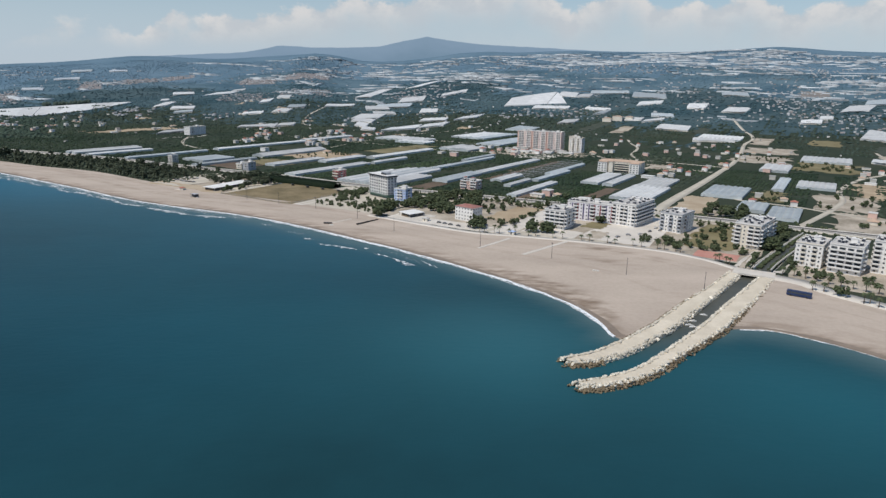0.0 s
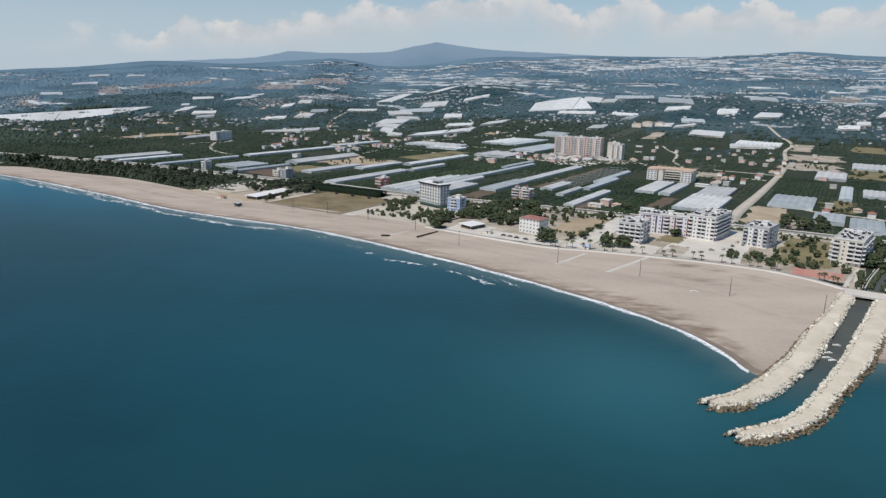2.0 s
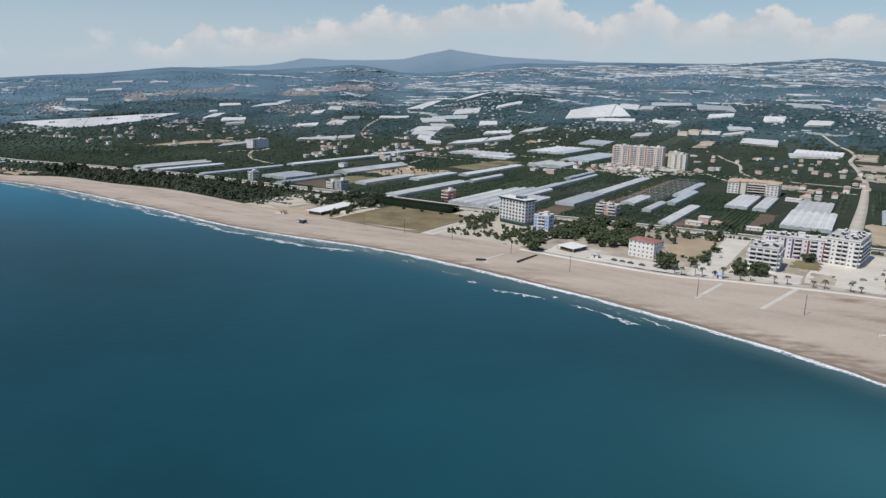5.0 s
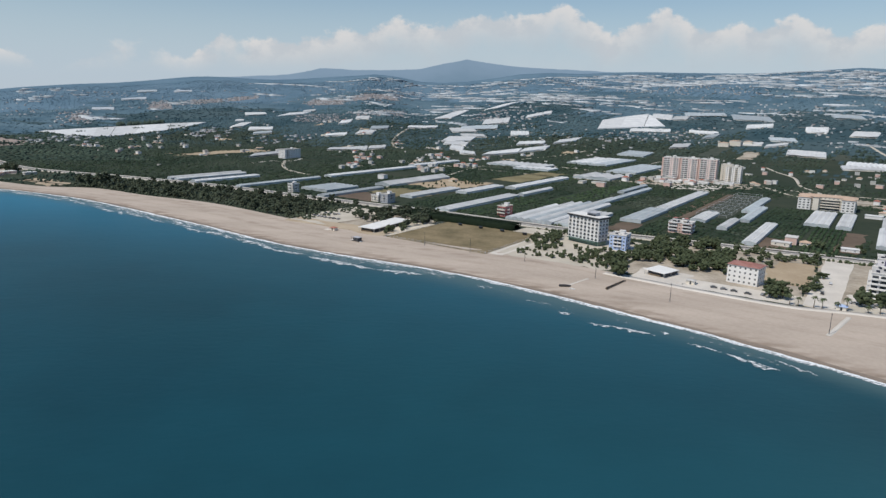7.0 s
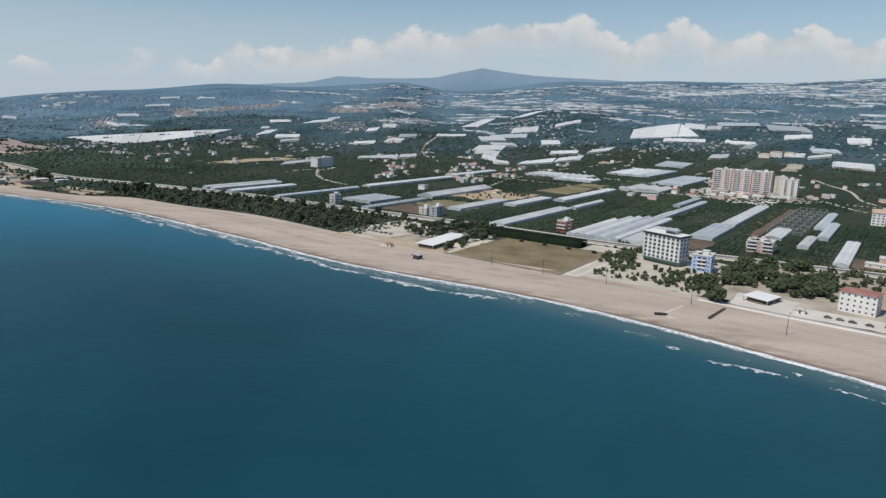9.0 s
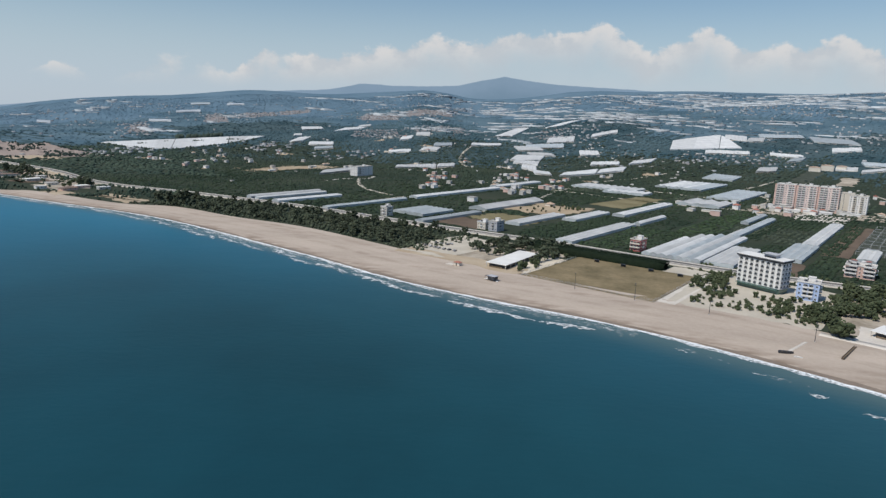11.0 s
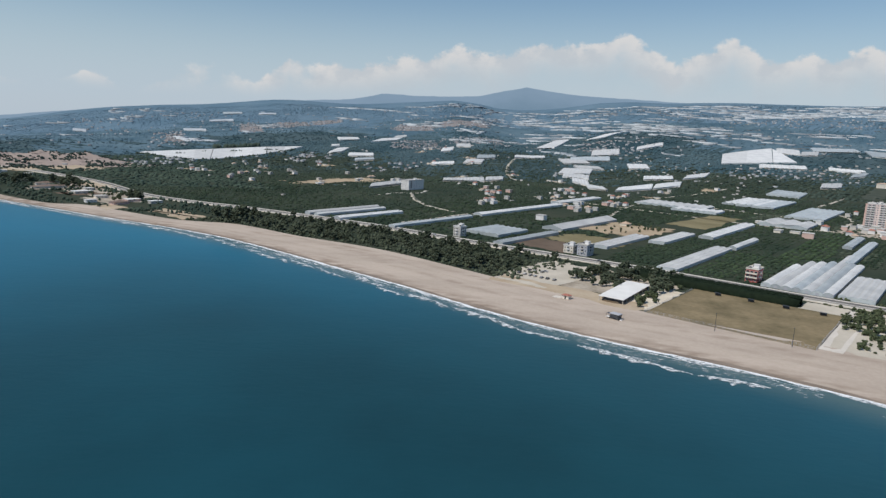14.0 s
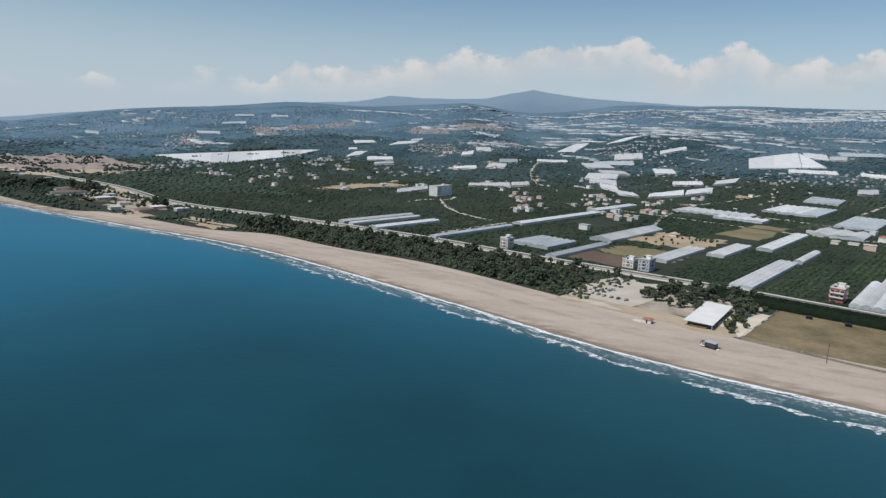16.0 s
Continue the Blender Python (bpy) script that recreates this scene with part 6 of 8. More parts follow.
for k, (a, b, c, d, mat) in enumerate(((-1181, -1140, 384, 408, "sandy_lot"), (-1262, -1190, 402, 446, "dusty"), (-1335, -1290, 400, 440, "brown_earth"), (-1410, -1375, 386, 440, "dusty"), (-1500, -1375, 466, 500, "sandy_lot"))):
    patch("yard", a, b, c, d, 0.13, mat, "trodden bare yard round low houses", "yard", wobble=6, seed=940 + k)
# knots of houses among the groves: middle u, v; run across, run inland; houses
for u, v, au, av, bu, bv, n in ((-1592, 866, 50, 77, -483, 333, 16), (-838, 928, 31, 53, -47, 99, 13), (-844, 1071, 29, 52, -87, 211, 12), (-1021, 967, 25, 53, -166, 253, 12), (-952, 1081, 44, 89, -113, 219, 12), (-204, 1173, 82, 71, -72, 385, 12), (-483, 1035, 70, 55, -68, 144, 12)):
    for _ in range(n):
        c, d = rng.rand() - 0.5, rng.rand() - 0.5
        a, b = u + c * au + d * bu, v + c * av + d * bv
        if not any(p < a < q and r < b < e for p, q, r, e in TAKEN):
            small_house(a, b, rng.choice([0, 1, 2, 2, 3, 3, 4, 5, 5] if a > -1200 else [2, 2, 2, 3, 1]), rng.choice([0, 90]) + rng.randint(-14, 15))

# ------------------------------------------------------------ trees
def clump_crown(rx, rz, count, size, seed, mat, low=0.0):
    """A crown of many small jagged clumps with gaps between them."""
    rng = np.random.RandomState(seed)
    protos = [ico(1, 0.35, 0.9, seed * 7 + k) for k in range(3)]
    p = rng.normal(size=(count, 3))
    p /= np.linalg.norm(p, axis=1)[:, None]
    p *= (0.55 + 0.45 * rng.rand(count, 1)) * (0.85 + 0.3 * np.sin(p[:, :1] * 4 + seed))
    place = p * (rx, rx, rz) + (0, 0, low + rz)
    s = size * (0.6 + 0.8 * rng.rand(count))
    np.random.seed(seed)
    v, f = spread(protos, place - np.stack([0 * s, 0 * s, s * 0.45], 1), s, rng.rand(count) * 6.28, s * 0.9)
    me = bpy.data.meshes.new("crown")
    me.from_pydata(v.tolist(), [], f.tolist())
    me.materials.append(M[mat])
    return me


def trunk_mesh(h, r, seed, limbs=4):
    rng = np.random.RandomState(seed)
    bm = bmesh.new()
    bmesh.ops.create_cone(bm, cap_ends=True, segments=7, radius1=r, radius2=r * 0.5, depth=h + 0.4, matrix=Matrix.Translation((0, 0, h / 2 - 0.2)))
    for k in range(limbs):
        a = k * 6.28 / limbs + rng.rand()
        d = Vector((math.cos(a) * 0.6, math.sin(a) * 0.6, 0.8)).normalized()
        m = Matrix.Translation(Vector((0, 0, h * 0.75)) + d * h * 0.22) @ d.to_track_quat("Z", "Y").to_matrix().to_4x4()
        bmesh.ops.create_cone(bm, cap_ends=True, segments=5, radius1=r * 0.45, radius2=r * 0.15, depth=h * 0.5, matrix=m)
    return to_mesh("trunk", bm, "bark")


def tree_kind(name, label, group, h, rx, rz, count, size, seed, mat, low):
    t = thing(name, at(0, 470, 2.0), label, "tree", group)
    part("trunk", trunk_mesh(h, 0.22, seed), "", t)
    part("crown", clump_crown(rx, rz, count, size, seed, mat, low), "", t)
    return t


PINES = [tree_kind("pine_tree", "dusky green pine in the shelter belt behind the beach", "shelter belt", 3.6, 2.9, 2.9, 50, 1.42, 40 + k, "pine", 1.3) for k in range(4)]
BROAD = [tree_kind("garden_tree", "dark green leafy garden tree", "garden trees", 2.0, 2.4, 2.0, 42, 1.3, 50 + k, "leaf", 0.5) for k in range(4)]
BIG = [tree_kind("large_tree", "large dark spreading tree", "large trees", 4.0, 4.4, 3.4, 72, 2.0, 60 + k, "leaf", 1.0) for k in range(3)]
BROAD_LOW = [tree_kind("bushy_tree", "low dusky bushy tree in the sandy garden", "garden bushes", 1.2, 1.5, 1.5, 28, 1.08, 75 + k, "leaf", 0.1) for k in range(3)]
SHRUBS = [tree_kind("shrub", "small round dark green garden shrub", "garden shrubs", 0.8, 1.2, 0.9, 22, 0.9, 70 + k, "leaf", 0.2) for k in range(2)]


def palm_kind(k):
    t = thing("palm_tree", at(0, 470, 2.0), "young palm with a brown trunk on the promenade", "palm tree", "palms along the promenade")
    rng = np.random.RandomState(80 + k)
    h = 4.2 + k * 0.8
    part("trunk", trunk_mesh(h, 0.24, 80 + k, 0), "", t)
    bm = bmesh.new()
    for i in range(15):
        a, up = i * 2.4, 0.2 + 0.9 * rng.rand()
        prev = None
        for j in range(5):
            s = j / 4
            r, z = 2.3 * s * math.cos(up * 0.5), h + 2.0 * s * up - 2.6 * s * s
            w = 0.42 * math.sin(math.pi * min(0.95, s + 0.12))
            c = Vector((math.cos(a) * r, math.sin(a) * r, z))
            n = Vector((-math.sin(a), math.cos(a), 0)) * w
            cur = [bm.verts.new(c - n - Vector((0, 0, w * 0.5))), bm.verts.new(c), bm.verts.new(c + n - Vector((0, 0, w * 0.5)))]
            if prev:
                bm.faces.new((prev[0], cur[0], cur[1], prev[1]))
                bm.faces.new((prev[1], cur[1], cur[2], prev[2]))
            prev = cur
    part("fronds", bm, "leaf", t)
    return t


PALMS = [palm_kind(k) for k in range(3)]
used = set()


KEEP_CLEAR = ((-82, -49, 472, 495), (-576, -551, 444, 512), (-332, -304, 455, 492), (-416, -380, 520, 560), (-380, -358, 522, 545), (-282, -258, 478, 502))


def plant(kinds, u, v, scale=1.0, turn=None):
    """Sets one of the kinds at a place: the first use moves the original there, later ones copy it."""
    k = rng.randint(len(kinds))
    t = kinds[k]
    if t.name in used and any(a < u < b and c < v < d for a, b, c, d in KEEP_CLEAR):
        return
    z = float(ground_z(*xy(u, v)))
    m = at(u, v, z, rng.rand() * 360)
    if t.name not in used:
        used.add(t.name)
        t.matrix_basis = m
        return
    c = copy_thing(t, m)
    c.scale = (scale, scale, scale * (0.85 + 0.3 * rng.rand()))


# palms and trees along the promenade and round the blocks
for s in range(34):
    p = PROM[int(8 + s * 1.5)] if s < 34 else None
    if p[0] > -245:
        plant(PALMS, p[0] + rng.rand(), p[1] + 4.4 + rng.rand() * 0.6, 0.9 + 0.3 * rng.rand())
for u, v in ((-2, 433), (4, 433), (24, 421), (27, 423), (31, 418)):
    plant(PALMS, u, v, 1.2)
for k in range(16):
    plant(PALMS, -20 + 6.5 * k, 460 - 1.6 * k + rng.rand() * 2 - (k > 3) * 2, 0.9 + 0.4 * rng.rand())
for u0, u1, v0, v1, n, kinds in ((-122, -62, 488, 514, 34, BROAD), (-58, -47, 496, 516, 6, BROAD), (-12, 60, 460, 480, 34, BROAD_LOW), (-96, -60, 520, 600, 14, BROAD), (-96, -60, 510, 600, 16, BROAD_LOW),
                                 (-40, -28, 525, 610, 14, BIG), (-19, -15, 470, 500, 8, BROAD), (-41.5, -39.2, 468, 508, 14, BROAD_LOW), (-34, -29, 512, 560, 12, BROAD_LOW), (5, 150, 640, 735, 30, BROAD), (-10, 40, 750, 860, 16, BROAD), (70, 190, 640, 900, 24, BROAD), (-426, -350, 466, 512, 90, BROAD_LOW), (-428, -348, 462, 520, 44, SHRUBS), (-441, -414, 505, 540, 30, BROAD), (-436, -424, 535, 562, 8, BROAD), (-420, -360, 552, 566, 12, BROAD),
                                 (-380, -345, 470, 520, 24, BROAD), (-352, -296, 502, 590, 42, BIG), (-352, -290, 496, 590, 40, BROAD), (-362, -344, 466, 500, 7, BIG), (-730, -664, 738, 826, 26, BROAD_LOW), (-300, -286, 500, 560, 14, BIG), (-284, -262, 500, 590, 16, BROAD), (-262, -234, 500, 504, 6, SHRUBS), (-236, -232, 502, 574, 8, SHRUBS),
                                 (-250, -236, 458, 476, 5, BIG), (-206, -186, 470, 488, 5, BIG), (-228, -234, 480, 560, 8, BROAD), (-170, -168, 545, 590, 3, BIG),
                                 (-300, -236, 570, 600, 18, BROAD), (-100, -60, 640, 690, 10, BIG), (-344, -334, 452, 462, 3, BIG), (-556, -540, 455, 530, 12, BROAD),
                                 (-612, -545, 488, 540, 34, PINES), (-250, -160, 640, 660, 12, BROAD), (11, 13, 428, 430, 1, BIG), (-72, -48, 768, 850, 8, BROAD), (-50, 26, 1105, 1220, 26, BROAD), (-150, -75, 1170, 1290, 22, BROAD), (-1460, -1210, 420, 468, 34, BROAD)):
    for _ in range(n):
        plant(kinds, u0 + (u1 - u0) * rng.rand(), v0 + (v1 - v0) * rng.rand(), 0.7 + 0.6 * rng.rand())
# shelter belt behind the beach
for _ in range(186):
    u = -1000 + 340 * rng.rand() ** 0.9
    b = float(back(u)) + 4
    r = float(np.interp(u, ROAD[:, 0], ROAD[:, 1])) - 13
    plant(PINES, u, b + (r - b) * (rng.rand() * 0.95), 0.75 + 0.5 * rng.rand())
for _ in range(66):
    plant(PINES, -618 + 66 * rng.rand(), 490 + 74 * rng.rand(), 0.8 + 0.5 * rng.rand())

# tall pines round the far beach houses and at the dune's edge
for u0, u1, v0, v1, n in ((-1580, -1470, 352, 420, 16), (-1450, -1375, 428, 458, 10), (-1226, -1196, 438, 458, 4), (-1034, -984, 440, 486, 9)):
    for _ in range(n):
        plant(PINES, u0 + (u1 - u0) * rng.rand(), v0 + (v1 - v0) * rng.rand(), 1.5 + 0.9 * rng.rand())
CL = [ico(1, 0.30, 1.0, k) for k in range(6)]


def grove(name, us, vs, size, high, mat, label, category, protos=CL):
    x, y = xy(us, vs)
    z = ground_z(x, y) - 0.25 * size
    n = len(us)
    v, f = spread(protos, np.stack([x, y, z], 1), size * (0.62 + 0.76 * np.random.rand(n)), np.random.rand(n) * 6.28, high * (0.55 + 0.9 * np.random.rand(n) ** 1.5))
    return mass(name, v, f, mat, label, category)


# undergrowth of the belt, continued beyond the far houses
np.random.seed(3)
bu2 = -1600 + 960 * np.random.rand(4200)
bb, rr = back(bu2) + 3, np.interp(bu2, ROAD[:, 0], ROAD[:, 1]) - 11
keep = (rr > bb + 3) & ~((bu2 < -1030) & (np.random.rand(4200) < 0.25))
bv2 = bb + (rr - bb) * np.random.rand(4200)
bare = ((bu2 > -1340) & (bu2 < -1140) & (bv2 > 384) & (bv2 < 446)) | ((bu2 > -1412) & (bu2 < -1374) & (bv2 > 384)) | ((bu2 > -1105) & (bu2 < -1032) & (bv2 < 430 + 8 * np.sin(bu2 * 0.13))) | ((bu2 > -1225) & (bu2 < -1150) & (bv2 < 424 + 6 * np.sin(bu2 * 0.2))) | ((bu2 > -1345) & (bu2 < -1235) & (bv2 > 398) & (bv2 < 450))
keep &= ~(bare & (np.random.rand(4200) < 0.93))
for side, mat, size in ((keep & (bu2 > -1030), "pine", 2.8), (keep & (bu2 <= -1030) & (np.sin(bu2 * 0.05) + np.sin(bv2 * 0.13 + bu2 * 0.021) > -1.1), "dark_wood", 3.6)):
    grove("thicket", bu2[side], bv2[side], np.full(side.sum(), size), np.full(side.sum(), size), mat, "dense dusky scrub and pines behind the beach", "thicket")
gu, gv = np.meshgrid(np.arange(-387, -376, 3.6), np.arange(722, 958, 3.4))
gu, gv = gu.ravel() + 0.5 * np.random.randn(gu.size), gv.ravel() + 0.5 * np.random.randn(gv.size)
grove("orchard", gu, gv, np.full(gu.size, 4.0), np.full(gu.size, 2.2), "orchard", "narrow strip of citrus trees", "orchard")
gu, gv = np.meshgrid(np.arange(-252, -224, 4.0), np.arange(617, 755, 2.6))
gu, gv = gu.ravel() + 0.3 * np.random.randn(gu.size), gv.ravel() + 0.4 * np.random.randn(gv.size)
grove("orchard", gu, gv, np.full(gu.size, 3.0), np.full(gu.size, 2.0), "young_grove", "young citrus trees in close rows", "orchard")
# reeds on both banks of the canal above the bridge
gv = 474 + 136 * np.random.rand(620)
gu = np.interp(gv, CANAL[:, 1], CANAL[:, 0]) + np.random.choice([-1, 1], 620) * (2.0 + 3.0 * np.random.rand(620) ** 0.7)
x, y = xy(gu, gv)
v, f = spread(CL, np.stack([x, y, np.full(620, 0.1)], 1), 1.2 + 1.4 * np.random.rand(620), 6.28 * np.random.rand(620), 1.0 + 1.3 * np.random.rand(620))
mass("reeds", v, f, "leaf", "dense green reeds on the canal banks", "reeds")
# clipped dark hedge behind the sports field
def hedge_block(u0, u1, v0, v1, high):
    rngh = np.random.RandomState(9)
    us, prof = np.linspace(u0, u1, 70), ((0, 0.0), (0.0, 0.75), (0.14, 0.97), (0.5, 1.0), (0.86, 0.97), (1.0, 0.75), (1.0, 0.0))
    vs = []
    for i, a in enumerate(us):
        end = min(1.0, 0.45 + 0.14 * min(i, 69 - i))
        for f, h in prof:
            b = (v0 + v1) / 2 + (v1 - v0) * (f - 0.5) * end + rngh.randn() * 0.25 + 0.03 * (a - u0)
            vs.append((*xy(a + rngh.randn() * 0.2, b), 1.8 + high * h * (0.7 + 0.3 * end) * (1 + 0.03 * rngh.randn())))
    k = len(prof)
    fs = [[i * k + j, (i + 1) * k + j, (i + 1) * k + j + 1, i * k + j + 1] for i in range(69) for j in range(k - 1)]
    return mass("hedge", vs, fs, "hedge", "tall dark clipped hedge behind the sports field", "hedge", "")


hedge_block(-588, -468.5, 537, 551, 5.6)
hu = -587 + 118 * np.random.rand(2600)
hf = np.random.rand(2600)
hv = 540.2 + 12.6 * hf + 0.03 * (hu + 588)
x, y = xy(hu, hv)
hz = 1.8 + np.where((hf < 0.1) | (hf > 0.9), 4.6 * np.random.rand(2600), 5.0)
v, f = spread(CL, np.stack([x, y, hz], 1), 1.1 + 0.8 * np.random.rand(2600), np.random.rand(2600) * 6.28, 0.8 + 0.5 * np.random.rand(2600))
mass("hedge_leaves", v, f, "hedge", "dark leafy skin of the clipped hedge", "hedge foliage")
ru = -460 + 470 * np.random.rand(420)
rv = np.interp(ru, ROAD[:, 0], ROAD[:, 1]) + np.where(np.random.rand(420) < 0.5, 14, -14) + (np.random.rand(420) - 0.5) * 4
grove("roadside_bushes", ru, rv, np.full(420, 2.6), np.full(420, 2.6), "leaf", "dark bushes along the coast road", "bushes")

# plots of irregular outline by their corners: front left, front right, back right, back left
WEST_ESTATE_PLOTS = (((-2165, 910), (-2089, 910), (-2182, 958), (-2192, 937)), ((-2089, 910), (-1969, 914), (-2177, 1030), (-2182, 958)), ((-1969, 914), (-1908, 920), (-2166, 1074), (-2177, 1030)),
                     ((-1908, 920), (-1903, 963), (-2148, 1120), (-2166, 1074)), ((-1912, 971), (-1921, 1047), (-2120, 1179), (-2147, 1121)), ((-1921, 1047), (-1923, 1100), (-2093, 1219), (-2120, 1179)),
                     ((-1923, 1100), (-1926, 1149), (-2070, 1252), (-2093, 1219)), ((-1934, 1158), (-1942, 1215), (-2024, 1290), (-2069, 1253)), ((-1942, 1215), (-1960, 1264), (-1981, 1318), (-2024, 1290)))
FAN_PLOTS = (((-946, 1934), (-895, 1980), (-949, 2186), (-990, 2082)), ((-895, 1980), (-840, 2035), (-908, 2290), (-949, 2186)), ((-839, 2036), (-788, 2074), (-865, 2221), (-903, 2281)))
# greenhouse blocks farther off: middle u, v; run of the front, run of the side
WEST_FIELDS = ((-2094, 1605, 22, 76, -84, 65), (-1993, 1696, -6, 122, -104, 147), (-2082, 1853, -7, 72, -49, 56), (-1930, 1404, 13, 22, -43, 37), (-1828, 1329, 20, 31, -54, 84),
         (-1708, 1302, 59, 38, -33, 32), (-1640, 1251, 29, 41, -24, 21), (-1227, 917, -23, 106, -47, 51), (-1592, 1609, 38, 21, -46, 58), (-1574, 1512, 10, 40, -44, 61),
         (-1431, 1322, 36, 44, -21, 25), (-1407, 1472, 20, 54, -30, 42))
WEST_PLOTS = ((-1382, 1385, 37, 27, -27, 50), (-1368, 1625, 42, 90, -26, 40), (-1227, 1147, 54, 71, -35, 45), (-1192, 1208, 16, 42, -26, 36), (-1249, 1661, 52, 51, -54, 63),
         (-1242, 1739, 79, 83, -35, 67), (-1163, 1580, 56, 33, -36, 41), (-1149, 1489, 55, 52, -39, 93), (-1106, 1409, 60, 12, -30, 59), (-1055, 1336, 50, -20, -37, 64),
         (-985, 1273, 43, -3, -35, 53), (-931, 1337, 28, 110, -24, 66))
MIDDLE_PLOTS = ((-902, 1439, 24, 88, -20, 66), (-963, 1538, 47, 58, -22, 55), (-914, 1650, 21, 94, -17, 85), (-801, 1976, 107, 37, -15, 55), (-855, 2267, 61, 17, -26, 99),
         (-796, 2271, 39, 35, -14, 85), (-641, 1713, 35, 29, -10, 80), (-652, 1985, 53, -4, -11, 37), (-1083, 1700, 40, 35, -39, 71), (-1503, 1982, 39, 44, -82, 255),
         (-1437, 2215, 33, 66, -6, 171), (-1265, 1880, 55, 69, -41, 87))
INLAND_PLOTS = ((-1200, 2051, 34, 121, -19, 47), (-602, 2386, 126, -40, -44, 176), (-758, 2435, 110, 108, -31, 101), (-537, 2152, 63, 53, -11, 74), (-442, 1917, 63, -3, -14, 50),
         (-442, 1826, 42, 59, -2, 36), (-365, 1714, 79, -6, -7, 77), (-496, 1827, 43, 15, -4, 43), (-657, 2000, 84, -15, -7, 32), (-619, 1927, 27, 37, 1, 61),
         (-384, 2108, 49, 22, -7, 87), (-242, 1551, 83, 28, -8, 47))
EAST_PLOTS = ((-271, 2071, 60, 15, 5, 83), (-388, 2104, 54, -26, -8, 81), (-74, 1955, 48, 22, -1, 56), (-43, 2038, 31, 15, -1, 50), (30, 2305, 71, 90, 21, 181),
         (85, 2533, 74, 93, 6, 125), (68, 1775, 50, -27, 17, 145), (67, 1305, 36, -22, 4, 58), (-341, 2522, 86, 3, -22, 123))
FILM_PLOTS = WEST_FIELDS + WEST_PLOTS + MIDDLE_PLOTS + INLAND_PLOTS + EAST_PLOTS


def corners(row):
    u, v, au, av, bu, bv = row
    return tuple((u + i * au / 2 + j * bu / 2, v + i * av / 2 + j * bv / 2) for i, j in ((-1, -1), (1, -1), (1, 1), (-1, 1)))


RIDGE_PLOTS = (((-2794, 1388), (-2659, 1402), (-2753, 1455), (-2966, 1479)), ((-3236, 1759), (-3205, 1868), (-3273, 1910), (-3300, 1797)), ((-3536, 2019), (-3504, 2114), (-3643, 2203), (-3699, 2117)),
               ((-3410, 2151), (-3361, 2227), (-3409, 2262), (-3480, 2204)), ((-3405, 1218), (-3330, 1242), (-3426, 1281), (-3497, 1253)))
PLOTS = WEST_ESTATE_PLOTS + FAN_PLOTS + tuple(corners(row) for row in FILM_PLOTS) + RIDGE_PLOTS
# cleared slopes of earth and rubble: corners as above; houses, bushes
CLEARED = (((-2523, 1452), (-2421, 1493), (-2966, 1847), (-3043, 1798), 40, 60), ((-2481, 1146), (-2422, 1187), (-2656, 1306), (-2704, 1274), 26, 30), ((-2519, 1627), (-2745, 1971), (-3029, 2191), (-3021, 1987), 46, 70),
           ((-2835, 2041), (-2917, 2314), (-3031, 2412), (-3052, 2209), 36, 40), ((-2277, 2020), (-2107, 2089), (-2258, 2233), (-2466, 2230), 34, 40), ((-2199, 2190), (-2025, 2340), (-2152, 2482), (-2323, 2341), 50, 24),
           ((-1719, 1459), (-1576, 1495), (-1884, 1832), (-1983, 1725), 8, 420), ((-1662, 1636), (-1537, 1786), (-1768, 2044), (-1895, 1905), 44, 90), ((-1320, 1864), (-1222, 1887), (-1268, 1961), (-1357, 1941), 6, 20))
CLEARED_PLOTS = tuple(row[:4] for row in CLEARED)


def on_film(us, vs, pad=3.0, plots=PLOTS):
    """True where a plan place lies on one of the far plots."""
    hit = np.zeros(len(us), bool)
    for plot in plots:
        inside = np.ones(len(us), bool)
        for (a, b), (c, d) in zip(plot, plot[1:] + plot[:1]):
            inside &= ((c - a) * (vs - b) - (d - b) * (us - a)) / math.hypot(c - a, d - b) > -pad
        hit |= inside
    return hit


